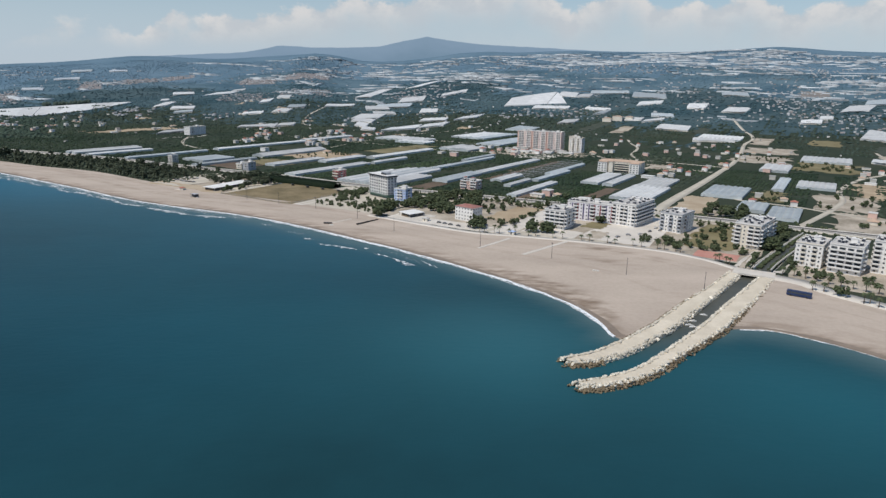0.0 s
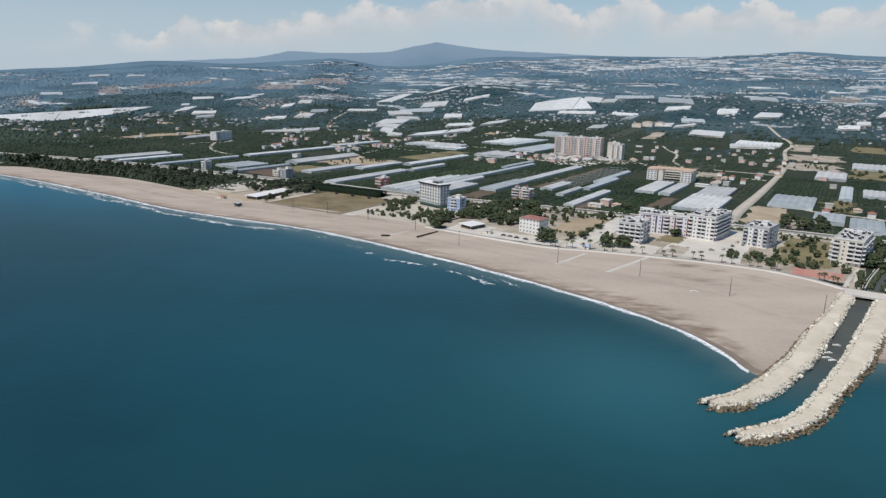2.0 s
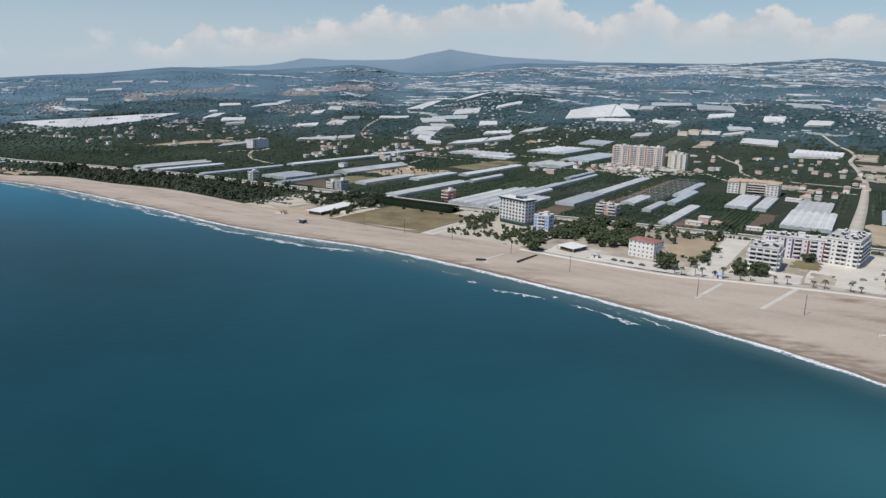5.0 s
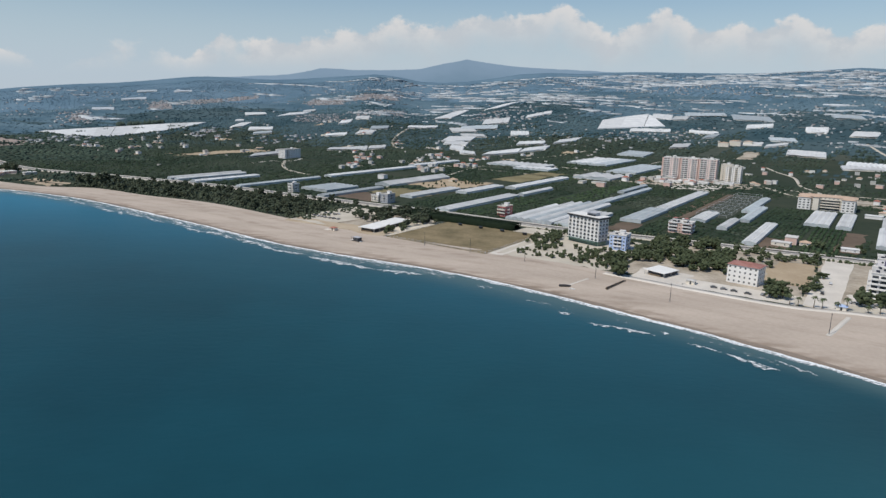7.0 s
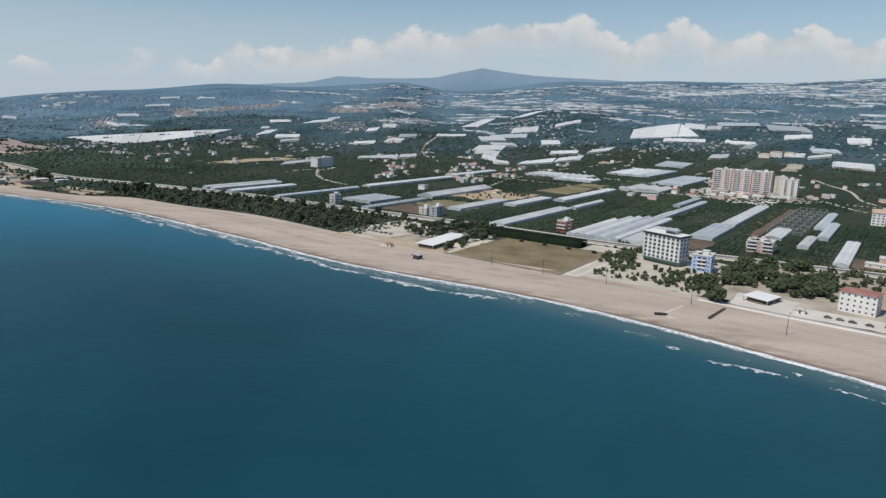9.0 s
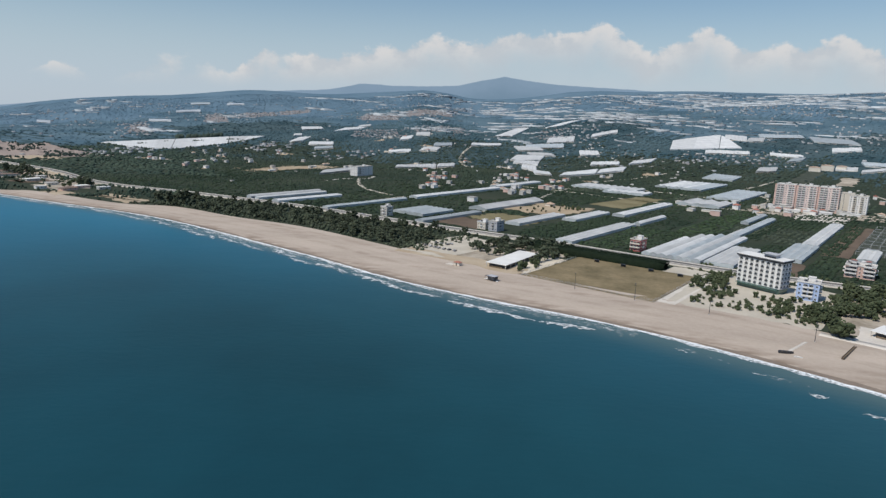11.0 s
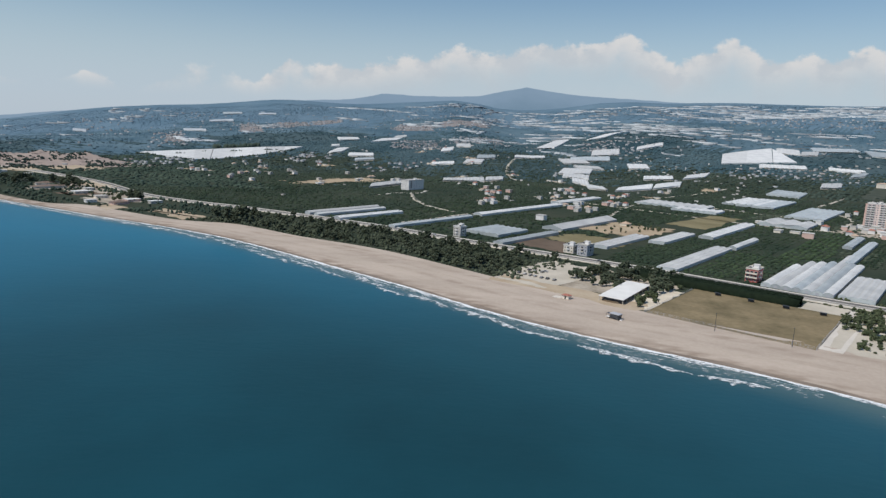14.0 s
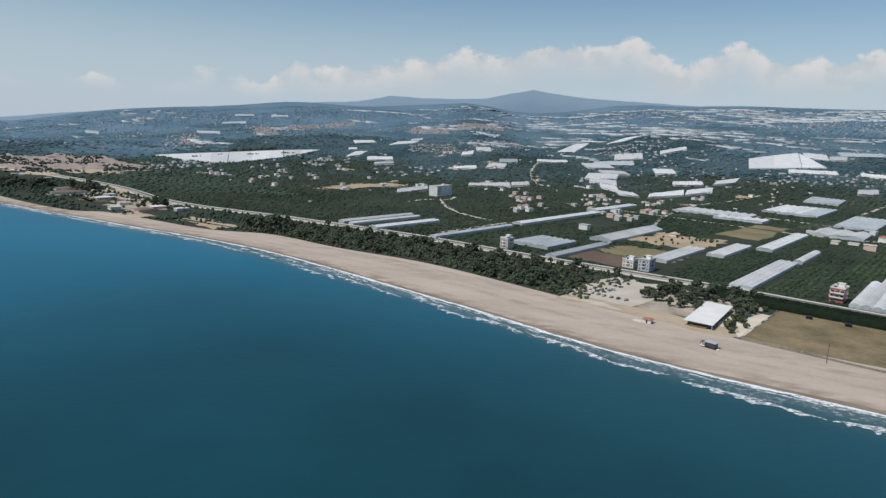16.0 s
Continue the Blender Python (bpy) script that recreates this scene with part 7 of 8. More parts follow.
def film_block(plot, words, k, whole=False):
    """A field of ridged film roofs over a four-sided plot, following the ground."""
    nl, nr, fr, fl = (np.array(q, float) for q in plot)
    rngb = np.random.RandomState(k)
    mid = (nl + nr + fr + fl) / 4
    wide = np.linalg.norm(nr + fr - nl - fl) / 2
    deep = np.linalg.norm(fl + fr - nl - nr) / 2
    spans = int(max(2, min(12, wide / rngb.uniform(7, 10))))
    z0 = float(ground_z(*xy(*mid)))
    t = thing("greenhouse", at(*mid, z0), words, "greenhouse", "greenhouses on the plain")

    def spot(c, b, h):
        p = (nl * (1 - c) + nr * c) * (1 - b) + (fl * (1 - c) + fr * c) * b
        return (*(p - mid), float(ground_z(*xy(*p))) - z0 + h)
    cols = [0.0] + [i / (2 * spans) for i in range(2 * spans + 1)] + [1.0]
    rise = [-2.0] + [2.9 + ((0.25 if whole else 0.8) if i % 2 else 0.0) for i in range(2 * spans + 1)] + [-2.0]
    n = max(3, int(deep / 18))
    trim = [0.0 if whole else rngb.uniform(-0.05, 0.09) for _ in range(spans + 1)]     # tunnels of unequal length
    bm = bmesh.new()
    rings = []
    for b in np.linspace(0, 1, n + 1):
        rings.append([bm.verts.new(spot(c, 0.5 + (b - 0.5) * (1 - 2 * trim[min(int(c * spans), spans)]), h)) for c, h in zip(cols, rise)])
    for a, b in zip(rings, rings[1:]):
        for i in range(len(cols) - 1):
            bm.faces.new((a[i], a[i + 1], b[i + 1], b[i]))
    ends = [bm.faces.new(rings[0]), bm.faces.new(rings[-1][::-1])]
    bmesh.ops.triangulate(bm, faces=ends)
    bmesh.ops.recalc_face_normals(bm, faces=bm.faces)
    # Farthest plots take duller film, their white greyed for haze.
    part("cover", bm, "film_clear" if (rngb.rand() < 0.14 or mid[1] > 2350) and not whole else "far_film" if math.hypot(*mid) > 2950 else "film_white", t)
    if wide > 30 and not whole:
        lane = bmesh.new()          # pale service strip along the front
        rows = [[lane.verts.new(spot(c, -d / deep, 0.25)) for c in (0, 0.5, 1)] for d in (0.5, 5.0)]
        for i in range(2):
            lane.faces.new((rows[1][i], rows[1][i + 1], rows[0][i + 1], rows[0][i]))
        part("service_strip", lane, "track", t, "pale trodden strip in front")
    return t


# ------------------------------------------------------------ orchards on the plain
def free(us, vs):
    ok = np.ones(len(us), bool)
    for a, b, c, d in TAKEN:
        ok &= ~((us > a) & (us < b) & (vs > c) & (vs < d))
    ok &= ~on_film(us, vs)
    road = np.interp(us, ROAD[:, 0], ROAD[:, 1])
    ok &= vs > road + 15
    town = np.interp(vs, [q[1] for q in TOWN_ROAD], [q[0] for q in TOWN_ROAD])
    ok &= np.abs(us - town) > np.interp(vs, [900, 1300], [9, 13])
    ok &= np.abs(us - np.interp(vs, CANAL[:, 1], CANAL[:, 0])) > 11
    return ok


for a, b, c, d in ((2, 160, 640, 735), (-14, 40, 748, 860), (70, 190, 770, 900), (-100, -82, 640, 690), (-735, -660, 735, 830), (-738, -676, 588, 640), (-725, -655, 642, 700), (-134, -104, 648, 752), (-411, -388, 600, 656), (-287, -262, 613, 666), (-230, -212, 640, 745),
                   (-388, -366, 720, 960), (-254, -223, 614, 756), (-300, -215, 880, 925), (-520, -385, 1075, 1140), (-1165, -1135, 875, 930)):
    take(a, b, c, d)
hole = np.random.RandomState(61)
for k in range(26):
    a, b = hole.uniform(-1750, -820), hole.uniform(720, 1500)
    w, d = hole.uniform(10, 34), hole.uniform(12, 46)
    if any(p < a + w and q > a and g < b + d and h > b for p, q, g, h in TAKEN):
        continue
    patch("clearing", a, a + w, b, b + d, 0.12, "bare_earth" if k % 3 else "dusty", "small dry clearing between the groves", "clearing", wobble=5, seed=200 + k)
    take(a, a + w, b, b + d, -2)
    for _ in range(hole.randint(1, 4)):
        small_house(a + w * hole.rand(), b + d * hole.rand(), hole.choice([0, 1, 2, 4, 5]), hole.choice([0, 90]) + hole.randint(-20, 20))
for a, b, c, d in (*(q[:4] for q in DRY), (-1960, -1700, 520, 690), (-1360, -1290, 790, 985)):
    take(a, b, c, d, -8)
rng = np.random.RandomState(33)
tree_u, tree_v, tree_s, tree_k, fallow = [], [], [], [], []
u = -2100.0
while u < 700:
    w = rng.uniform(34, 70)
    v = float(np.interp(u, (-2100, -1560, -1257, -1065, -900, -770), (500, 515, 497, 537, 566, 575)))
    while v < 2060:
        ln = rng.uniform(90, 230)
        kind = rng.rand()
        pitch = rng.uniform(4.6, 6.2) if v < 1000 else rng.uniform(6.5, 8.0) if v < 1500 else rng.uniform(9.5, 12)
        gap = 6.0 if kind < 0.85 else 3.0
        if kind < (0.97 if u < -760 else 0.86 if u < -420 else 0.74):
            fill = rng.uniform(0.25, 0.6) if (u > -210 and v > 860) or u > 15 else 0.97 if kind < (0.88 if u < -760 else 0.6) else rng.uniform(0.45, 0.85)
            gu, gv = np.meshgrid(np.arange(u + gap / 2, u + w - gap / 2, pitch), np.arange(v + gap / 2, v + ln - gap / 2, pitch * 0.85))
            soft = 0.5 if v < 900 else 1.3
            gu, gv = gu.ravel() + rng.randn(gu.size) * soft, gv.ravel() + rng.randn(gv.size) * soft
            ok = rng.rand(gu.size) < fill
            tree_u.append(gu[ok])
            tree_v.append(gv[ok])
            tree_s.append(np.full(ok.sum(), pitch * rng.uniform(0.80, 1.10)))
            tree_k.append(np.full(ok.sum(), rng.choice([0, 0, 0, 1, 2]) if u > -900 else 0))
        elif v > 640 and -760 < u < 500 and v < 1700:
            fallow.append((u + 3, u + w - 3, v + 3, v + ln - 3, rng.randint(4)))
        v += ln
    u += w
for a, b, c, d in ((-134, -84, 866, 1040), (-58, 18, 972, 1060), (-44, -16, 750, 812), (-556, -508, 602, 742), (-640, -592, 602, 790), (-387, -362, 604, 715), (-318, -298, 612, 735), (-283, -256, 670, 760), (-306, -262, 770, 880), (-436, -414, 596, 740), (-470, -445, 760, 900), (-395, -366, 610, 640)):
    gu, gv = np.meshgrid(np.arange(a + 1.5, b - 1, 3.8), np.arange(c + 1.5, d - 1, 3.4))
    tree_u.append(gu.ravel() + rng.randn(gu.size) * 0.4)
    tree_v.append(gv.ravel() + rng.randn(gv.size) * 0.4)
    tree_s.append(np.full(gu.size, 4.0))
    tree_k.append(np.full(gu.size, 0))
for k, (a, b, c, d, kind) in enumerate(fallow):
    if on_film(np.array([a, b, (a + b) / 2]), np.array([c, d, (c + d) / 2])).any() or any(p < b and q > a and r < d and e > c for p, q, r, e in TAKEN):
        continue
    patch("fallow_field", a, b, c, d, 0.09, ("dusty", "dry_grass", "brown_earth", "net_crop")[kind], ("pale dusty fallow field", "dry yellow-brown fallow field", "ploughed brown field", "dull low green field")[kind], "field", wobble=5, seed=700 + k)
tree_u, tree_v, tree_s, tree_k = (np.concatenate(q) for q in (tree_u, tree_v, tree_s, tree_k))
ok = free(tree_u, tree_v)
x, y = xy(tree_u, tree_v)
az = np.degrees(np.arctan2(x - HUB[0], y - HUB[1]))
ok &= (az > -52) & (az < np.where(np.hypot(x - HUB[0], y - HUB[1]) < 1300, 66, 45))
tree_u, tree_v, tree_s, tree_k = tree_u[ok], tree_v[ok], tree_s[ok], tree_k[ok]
I0 = []
for k in range(6):
    bm = bmesh.new()
    bmesh.ops.create_icosphere(bm, subdivisions=1, radius=0.5)
    vv = np.array([p.co[:] for p in bm.verts])
    ff = np.array([[q.index for q in p.verts] for p in bm.faces])
    bm.free()
    vv *= 1 + 0.5 * (rng.rand(len(vv), 1) - 0.5)
    vv[:, 2] = vv[:, 2] + 0.42
    I0.append((vv, ff))
OCT_F = np.array([(0, 2, 4), (2, 1, 4), (1, 3, 4), (3, 0, 4), (2, 0, 5), (1, 2, 5), (3, 1, 5), (0, 3, 5)])
OCT_V = np.array([(1, 0, 0), (-1, 0, 0), (0, 1, 0), (0, -1, 0), (0, 0, 1), (0, 0, -1)]) * 0.56
I8 = [(OCT_V * (1 + 0.5 * (rng.rand(6, 1) - 0.5)) + (0, 0, 0.42), OCT_F) for k in range(6)]
wood = (tree_u < np.interp(tree_v, (480, 517, 569, 622, 681, 740, 960), (-1400, -1381, -1346, -1306, -1250, -1400, -1600))) & (tree_v < 960)
wu, wv = tree_u[wood] + rng.randn(wood.sum()) * 1.8, tree_v[wood] + rng.randn(wood.sum()) * 1.8
ok = rng.rand(wood.sum()) < 0.8
grove("dark_wood", wu[ok], wv[ok], 7.0 + 4.0 * rng.rand(ok.sum()), 2.4 + 2.2 * rng.rand(ok.sum()), "dark_wood", "dark irregular wood behind the orchards", "wood", I0)
tree_u, tree_v, tree_s, tree_k = tree_u[~wood], tree_v[~wood], tree_s[~wood], tree_k[~wood]
tx, ty = xy(tree_u, tree_v)
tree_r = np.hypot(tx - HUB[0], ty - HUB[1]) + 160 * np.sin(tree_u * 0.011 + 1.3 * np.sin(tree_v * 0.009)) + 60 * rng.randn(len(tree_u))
# Bands by distance: the farther groves carry haze in their colour.
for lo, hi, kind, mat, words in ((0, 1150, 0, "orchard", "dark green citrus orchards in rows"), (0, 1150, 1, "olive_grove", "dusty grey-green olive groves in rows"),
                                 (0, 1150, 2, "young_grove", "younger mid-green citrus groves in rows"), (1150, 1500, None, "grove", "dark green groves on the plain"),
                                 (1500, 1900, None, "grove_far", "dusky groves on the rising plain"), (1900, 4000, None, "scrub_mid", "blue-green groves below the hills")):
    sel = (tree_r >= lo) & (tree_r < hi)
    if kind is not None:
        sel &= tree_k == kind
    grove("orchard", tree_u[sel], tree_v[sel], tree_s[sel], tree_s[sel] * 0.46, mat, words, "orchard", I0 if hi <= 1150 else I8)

# ------------------------------------------------------------ the distance: foothills
rng = np.random.RandomState(77)


def sector(n, r0, r1, a0, a1):
    r = r0 + (r1 - r0) * np.sqrt(rng.rand(n))
    a = np.radians(a0 + (a1 - a0) * rng.rand(n))
    return HUB[0] + r * np.sin(a), HUB[1] + r * np.cos(a), r, np.degrees(a)


def far_mass(name, x, y, size, high, protos, mat, label, category, turn=None):
    z = ground_z(x, y) - 0.2
    n = len(x)
    v, f = spread(protos, np.stack([x, y, z], 1), size, turn if turn is not None else rng.rand(n) * 6.28, high)
    return mass(name, v, f, mat, label, category)


def lumps(x, y, f):
    return np.sin(x * f + 2.1 * np.sin(y * f * 0.7)) * np.cos(y * f * 1.1 + 1.7 * np.sin(x * f * 0.6))


I20 = []
for k in range(6):
    bm = bmesh.new()
    bmesh.ops.create_icosphere(bm, subdivisions=1, radius=0.5)
    bm.verts.ensure_lookup_table()
    vv = np.array([p.co[:] for p in bm.verts]) * (1 + 0.6 * (rng.rand(12, 1) - 0.5)) * (1, 1, 0.8)
    ff = np.array([[q.index for q in p.verts] for p in bm.faces])
    bm.free()
    I20.append((vv, ff))
x, y, r, a = sector(64000, 1480, 4560, -50, 50)
keep = lumps(x, y, 0.006) + 1.3 * rng.rand(len(x)) > -0.1
x, y, r = x[keep], y[keep], r[keep]
s = rng.uniform(4, 11, len(x)) * (0.75 + r / 5000)
su, sv = x * UX + y * UY, -x * UY + y * UX
clear = np.ones(len(x), bool)
for p, q, g, h in TAKEN:
    clear &= ~((su > p - 3) & (su < q + 3) & (sv > g - 3) & (sv < h + 3))
clear &= ~on_film(su, sv) & ~on_film(su, sv, -6.0 * lumps(x, y, 0.05), CLEARED_PLOTS)
x, y, r, s = x[clear], y[clear], r[clear], s[clear]
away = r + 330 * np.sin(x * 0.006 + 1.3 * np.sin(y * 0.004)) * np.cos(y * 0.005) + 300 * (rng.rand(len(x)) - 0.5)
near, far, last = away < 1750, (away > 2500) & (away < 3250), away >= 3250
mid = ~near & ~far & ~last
# Woods by distance, haze painted ever stronger into their colour.
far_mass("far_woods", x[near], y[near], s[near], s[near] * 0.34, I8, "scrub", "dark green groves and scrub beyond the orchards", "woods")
far_mass("far_woods", x[mid], y[mid], s[mid] * 0.85, s[mid] * 0.24, I8, "scrub_mid", "groves on the rising plain with haze in their green", "woods")
far_mass("far_woods", x[far], y[far], s[far] * 0.6, s[far] * 0.13, I8, "scrub_far_haze", "scrub on the foothills with haze mixed into its colour", "woods")
far_mass("far_woods", x[last], y[last], s[last] * 0.6, s[last] * 0.13, I8, "scrub_haze", "woods below the mountains, coloured in haze blue", "woods")

BOX = (np.array([(i, j, k) for k in (-2.0, 1.0) for j in (-0.5, 0.5) for i in (-0.5, 0.5)], float),
       np.array([(0, 2, 3, 1), (4, 5, 7, 6), (0, 1, 5, 4), (2, 6, 7, 3), (0, 4, 6, 2), (1, 3, 7, 5)]))
LONG = [(BOX[0] * (k, 0.9 / k, 1), BOX[1]) for k in (0.6, 0.9, 1.2, 1.6, 2.2)]
# sheds, tanks and walls scattered among the groves
shx, shy, shr, sha = sector(2600, 980, 2100, -34, 40)
shu, shv = shx * UX + shy * UY, -shx * UY + shy * UX
ok = free(shu, shv) & (shv > 640) & (rng.rand(2600) < np.interp(sha, (-34, -14, 0, 40), (0.03, 0.16, 0.36, 0.42)) * np.clip(0.12 + 1.1 * lumps(shx, shy, 0.014), 0.04, 1))
far_mass("sheds", shx[ok], shy[ok], rng.uniform(2.5, 6.5, ok.sum()), rng.uniform(1.8, 3.6, ok.sum()), LONG[:3], "shed_wall", "small pale sheds, tanks and walls among the groves", "sheds", radians(TURN) + rng.choice([0, 1.57], ok.sum()) + 0.15 * rng.randn(ok.sum()))
# greenhouses in clusters: rows of tunnels round a common middle
cx, cy, cr, ca = sector(1900, 1500, 4480, -50, 50)
dense = np.interp(ca, [-50, -30, -16, -6, 4, 38, 55], [0.03, 0.05, 0.16, 0.5, 0.95, 0.9, 0.5]) * (0.6 + 0.55 * lumps(cx + 300, cy, 0.0032))
dense = dense * np.interp(cr, (1500, 1900, 2600, 4000, 4480), (0.10, 0.32, 0.72, 0.66, 0.5))
gx, gy, gs, gt = [], [], [], []
cr = np.hypot(cx - HUB[0], cy - HUB[1])
for k in np.where(rng.rand(len(cx)) < dense)[0]:
    n = rng.randint(2, 8)
    turn = radians(TURN) + rng.choice([0, 0, 0.06, -0.08, 0.35, -0.3])
    step = rng.uniform(14, 30) * (0.7 + cr[k] / 6000)
    for i in range(n):
        o = (i - n / 2) * step * rng.uniform(0.9, 1.3)
        q = rng.randn() * step * 0.7
        gx.append(cx[k] + o * math.cos(turn) - q * math.sin(turn))
        gy.append(cy[k] + o * math.sin(turn) + q * math.cos(turn))
        gs.append(step * rng.uniform(0.7, 1.7))
        gt.append(turn)
gx, gy, gs, gt = (np.array(q) for q in (gx, gy, gs, gt))
open_land = ~on_film(gx * UX + gy * UY, -gx * UY + gy * UX, 25.0)
gx, gy, gs, gt = gx[open_land], gy[open_land], gs[open_land], gt[open_land]
far_mass("far_greenhouses", gx, gy, gs, np.full(len(gx), 2.8), LONG, "far_film", "countless white plastic greenhouses over the plain, greyed with haze", "greenhouses", gt)
x, y, r, a = sector(14000, 1480, 4300, -50, 45)
keep = rng.rand(len(x)) < np.clip(0.05 + 0.8 * lumps(x, y + 900, 0.0045) + 0.4 * lumps(x + 500, y, 0.011), 0, 1) * np.where(a < -10, 0.12, 0.6)
x, y = x[keep], y[keep]
s = rng.uniform(4, 9, len(x))
# hamlets: middle u, v; run across, run inland; houses
WEST_HAMLETS = ((-1780, 1586, 110, 78, -212, 259, 90), (-1782, 1860, 107, 128, -139, 184, 50), (-2282, 2119, 159, 70, -123, 135, 50), (-2134, 2250, 170, 117, -163, 217, 30), (-1759, 1174, 80, 74, -118, 98, 46), (-2792, 1747, 72, 346, -712, 513, 44), (-2587, 1218, 82, 89, -427, 230, 60), (-1853, 857, 15, 68, -262, 147, 30), (-1849, 761, 15, 93, -221, 109, 18))
EAST_HAMLETS = ((-809, 1838, 137, 127, -61, 256, 46), (-699, 1937, 72, 43, -46, 275, 22), (-1320, 2008, 189, 85, -87, 191, 60), (-1504, 1193, 106, 111, -109, 112, 24), (-1060, 3238, 197, 173, -301, 1436, 60), (-141, 2502, 196, 65, -61, 883, 120), (37, 1980, 99, 50, 4, 324, 50), (-86, 2014, 96, 56, -11, 175, 26), (-390, 2247, 56, 13, -58, 318, 8))
hx, hy = [], []
for u, v, au, av, bu, bv, n in WEST_HAMLETS + EAST_HAMLETS:
    c, d = rng.rand(n) - 0.5, rng.rand(n) - 0.5
    p, q = xy(u + c * au + d * bu, v + c * av + d * bv)
    hx.append(p)
    hy.append(q)
hx, hy = np.concatenate(hx), np.concatenate(hy)
s2 = rng.uniform(4, 8.5, len(hx))
half = rng.rand(len(hx)) < 0.25
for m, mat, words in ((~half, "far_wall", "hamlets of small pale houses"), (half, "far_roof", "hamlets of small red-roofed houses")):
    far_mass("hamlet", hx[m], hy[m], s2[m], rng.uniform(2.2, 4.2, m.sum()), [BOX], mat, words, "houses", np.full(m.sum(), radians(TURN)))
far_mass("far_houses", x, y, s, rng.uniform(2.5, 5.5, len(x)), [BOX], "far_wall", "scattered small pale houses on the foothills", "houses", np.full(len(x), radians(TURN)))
# The clearings' ochre is greyed in the colour for haze.
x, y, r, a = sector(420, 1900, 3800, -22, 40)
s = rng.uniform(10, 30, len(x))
far_mass("far_clearings", x, y, s, np.full(len(x), 0.4), LONG, "far_bare", "bare clearings on the slopes, their ochre greyed with haze", "clearings", rng.rand(len(x)) * 0.6 - 0.6)
# white greenhouse blocks on the rising plain
whole = len(WEST_ESTATE_PLOTS) + len(FAN_PLOTS)
for k, plot in enumerate(PLOTS):
    film_block(plot, "broad white plastic greenhouse estate in the distance" if k < whole else "white plastic greenhouse block on the rising plain", 500 + k, k < whole)


def cleared_slope(plot, k):
    """Bare earth laid over the slope, with a ragged edge."""
    nl, nr, fr, fl = (np.array(q, float) for q in plot)
    rngb = np.random.RandomState(k)
    n = 12
    bm = bmesh.new()
    grid = []
    for i in range(n + 1):
        row = []
        for j in range(n + 1):
            c, b = i / n, j / n
            if i in (0, n):
                c += 0.09 * rngb.randn()
            if j in (0, n):
                b += 0.09 * rngb.randn()
            p = (nl * (1 - c) + nr * c) * (1 - b) + (fl * (1 - c) + fr * c) * b
            x, y = xy(*p)
            edge = i in (0, n) or j in (0, n)
            row.append(bm.verts.new((x, y, float(ground_z(x, y)) + (-0.5 if edge else 0.8))))
        grid.append(row)
    for a, b in zip(grid, grid[1:]):
        for j in range(n):
            bm.faces.new((a[j], b[j], b[j + 1], a[j + 1]))
    tagged(new("cleared_slope", to_mesh("cleared_slope", bm, "far_earth")), "bare reddish earth cleared on a far slope", "bare ground", kind="structure")


for k, (nl, nr, fr, fl, houses, bushes) in enumerate(CLEARED):
    cleared_slope((nl, nr, fr, fl), 860 + k)
    tr = np.random.RandomState(870 + k)
    for n, name, size, protos, mat, words, kind in ((houses, "hamlet", 6.5, [BOX], "far_wall", "small pale houses on a cleared slope", "houses"), (bushes, "far_bushes", 5.5, I8, "scrub_mid", "dark bushes dotted over cleared ground", "bushes")):
        c, b = tr.rand(n), tr.rand(n)
        p = [(nl[i] * (1 - c) + nr[i] * c) * (1 - b) + (fl[i] * (1 - c) + fr[i] * c) * b for i in (0, 1)]
        far_mass(name, *xy(*p), size * (0.6 + 0.7 * tr.rand(n)), 2.6 + 2.4 * tr.rand(n), protos, mat, words, kind, radians(TURN) + 0.2 * tr.randn(n))
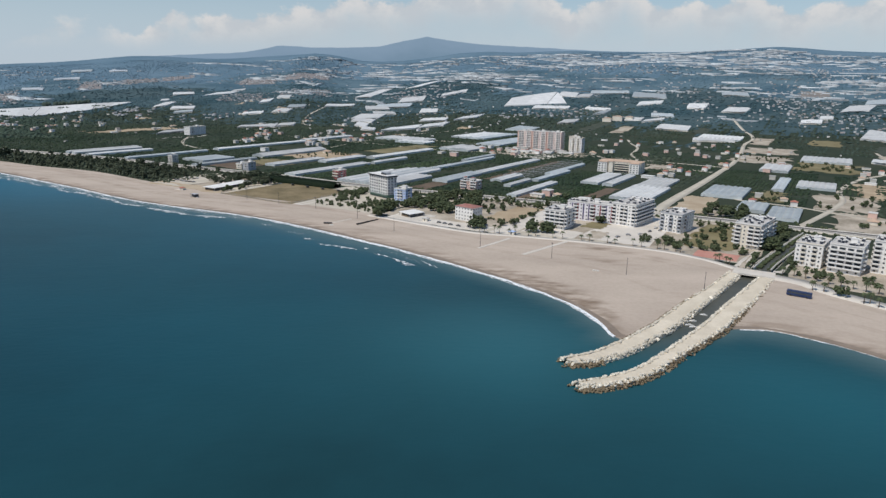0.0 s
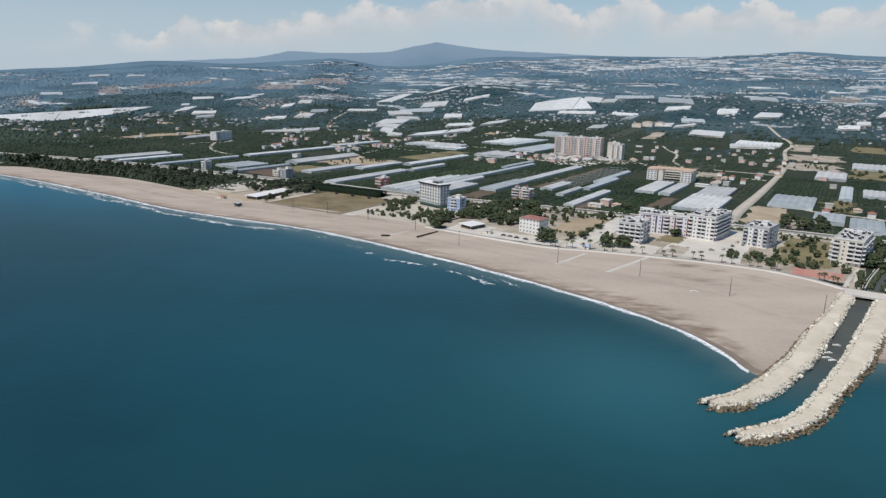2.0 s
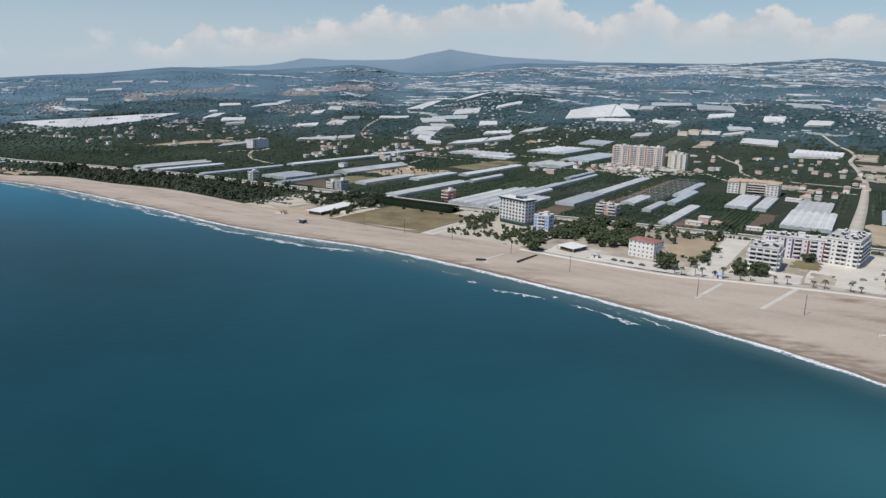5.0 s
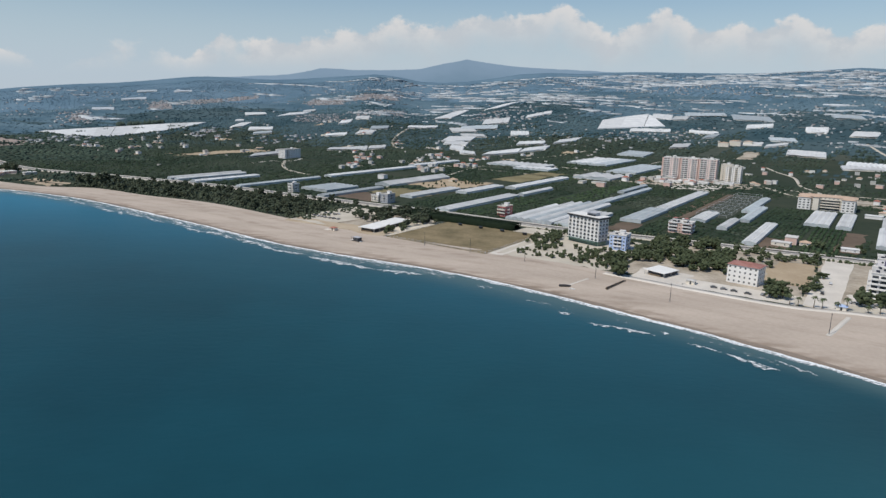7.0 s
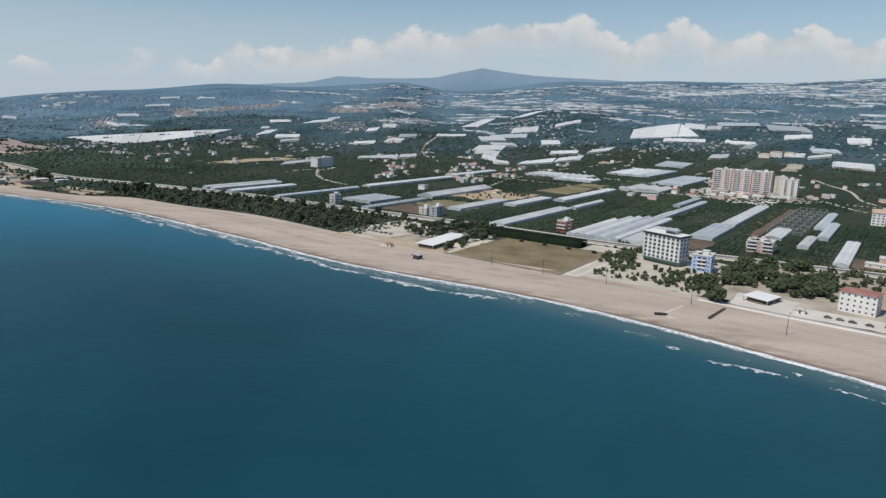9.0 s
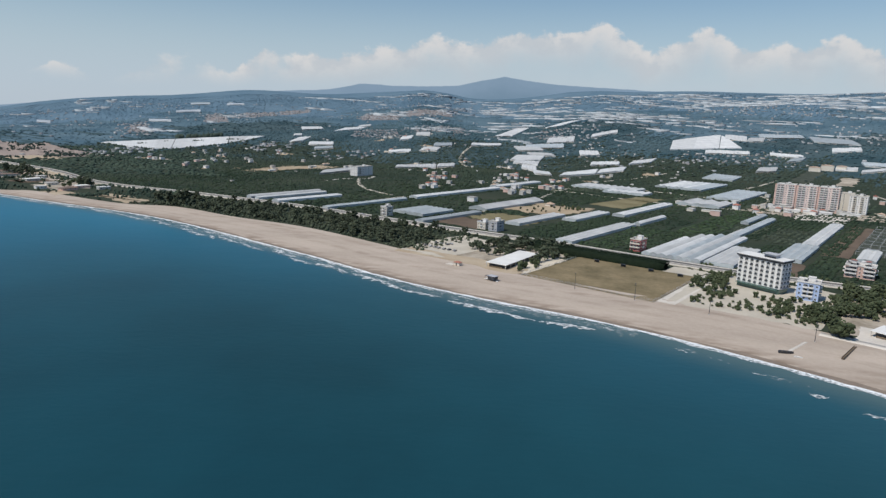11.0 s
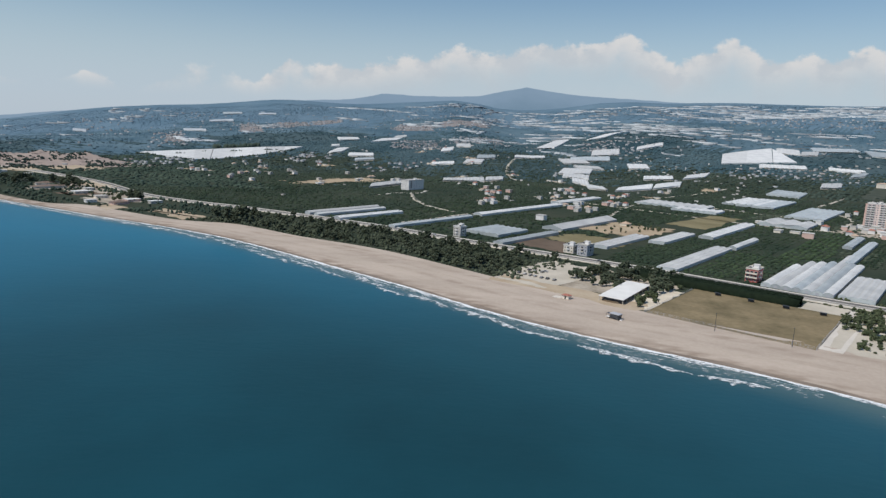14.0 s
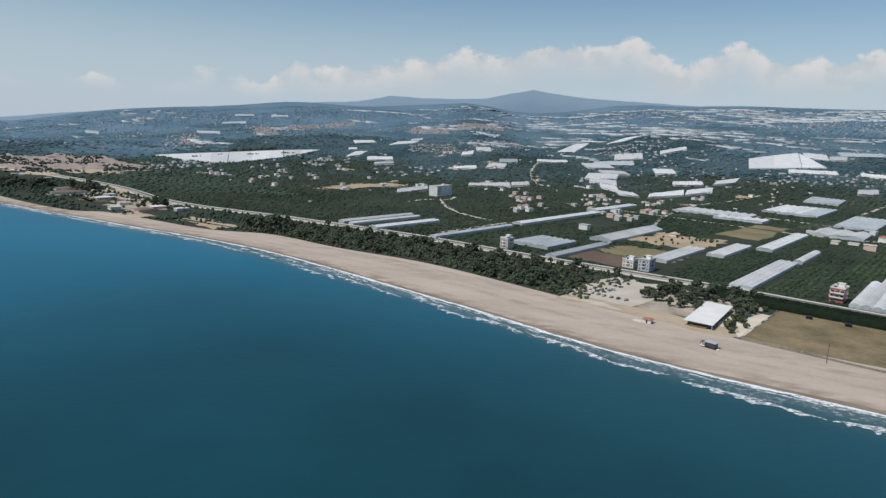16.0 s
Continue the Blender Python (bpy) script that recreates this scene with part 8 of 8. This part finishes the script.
# ragged trees along the front of the west estate, and dark rows between and behind its blocks
tr = np.random.RandomState(91)
for (a, b), (c, d), _, _ in WEST_ESTATE_PLOTS:
    n = int(math.hypot(c - a, d - b) / 5)
    f = tr.rand(n)
    far_mass("tree_row", *xy(a + (c - a) * f + 10 + 7 * tr.randn(n), b + (d - b) * f - 6 + 5 * tr.randn(n)), 5 + 6 * tr.rand(n), 9 + 10 * tr.rand(n), I20, "grove_far", "dark trees in front of the far greenhouses", "trees")
for (a, b), (c, d), n, size in (((-2086, 971), (-2080, 994), 8, 6), ((-2050, 1117), (-2028, 1147), 14, 6), ((-2005, 1194), (-1977, 1222), 14, 6), ((-2101, 1047), (-2097, 1065), 6, 5), ((-2190, 1150), (-2126, 1262), 70, 11)):
    f = tr.rand(n)
    far_mass("tree_row", *xy(a + (c - a) * f + tr.randn(n) * size * 0.35, b + (d - b) * f + tr.randn(n) * size * 0.35), size * (0.9 + 0.7 * tr.rand(n)), size * (2.2 + 1.0 * tr.rand(n)), I20, "grove_far", "dark tree row among the far greenhouses", "trees")
patch("bare_ground", -150, -62, 2580, 2740, 0.4, "far_bare", "bare cutting on a far slope, its ochre greyed with haze", "bare ground", wobble=12, seed=45)
# terraced quarry slope beside the far road
qu, qv = np.meshgrid(np.linspace(-1735, -2060, 44), np.linspace(470, 745, 40), indexing="ij")
rngq = np.random.RandomState(8)
rise = np.clip((-1775 - qu) / 170, 0, 1) * np.clip((qv - 470) / 60, 0, 1) * np.clip((745 - qv) / 50, 0, 1)
bench = 9 * rise + 2.5 * np.sin(qv * 0.06 + qu * 0.03) * rise
bench += 4.0 * np.abs(np.sin(qv * 0.075 + 0.9 * np.sin(qu * 0.05))) * rise
height = np.floor(bench / 3) * 3 + np.clip((bench % 3 - 2) / 1, 0, 1) * 3 + rngq.randn(*qu.shape) * 0.9 * (rise > 0)
qx, qy = xy(qu, qv)
qi = np.arange(qu.size).reshape(qu.shape)
qf = np.stack([qi[:-1, :-1], qi[:-1, 1:], qi[1:, 1:], qi[1:, :-1]], -1).reshape(-1, 4)
mass("quarry_slope", np.stack([qx, qy, ground_z(qx, qy) + 0.15 + height], -1).reshape(-1, 3), qf, "quarry", "terraced bare reddish quarry slope", "quarry", "structure")

# scrub growing back on the benches
pick = np.random.RandomState(21)
band = (np.sin(qu * 0.035 + 1.4 * np.sin(qv * 0.03)) + np.sin(qv * 0.05 + 0.8) > 0.0) & (pick.rand(*qu.shape) < 0.42)
n = int(band.sum())
pts = np.stack([qx[band], qy[band], (ground_z(qx, qy) + 0.1 + height)[band]], 1)
v, f = spread(I8, pts, 4 + 5 * pick.rand(n), pick.rand(n) * 6.28, 2.5 + 2.5 * pick.rand(n))
mass("quarry_scrub", v, f, "scrub", "dark scrub on the quarry benches", "scrub")
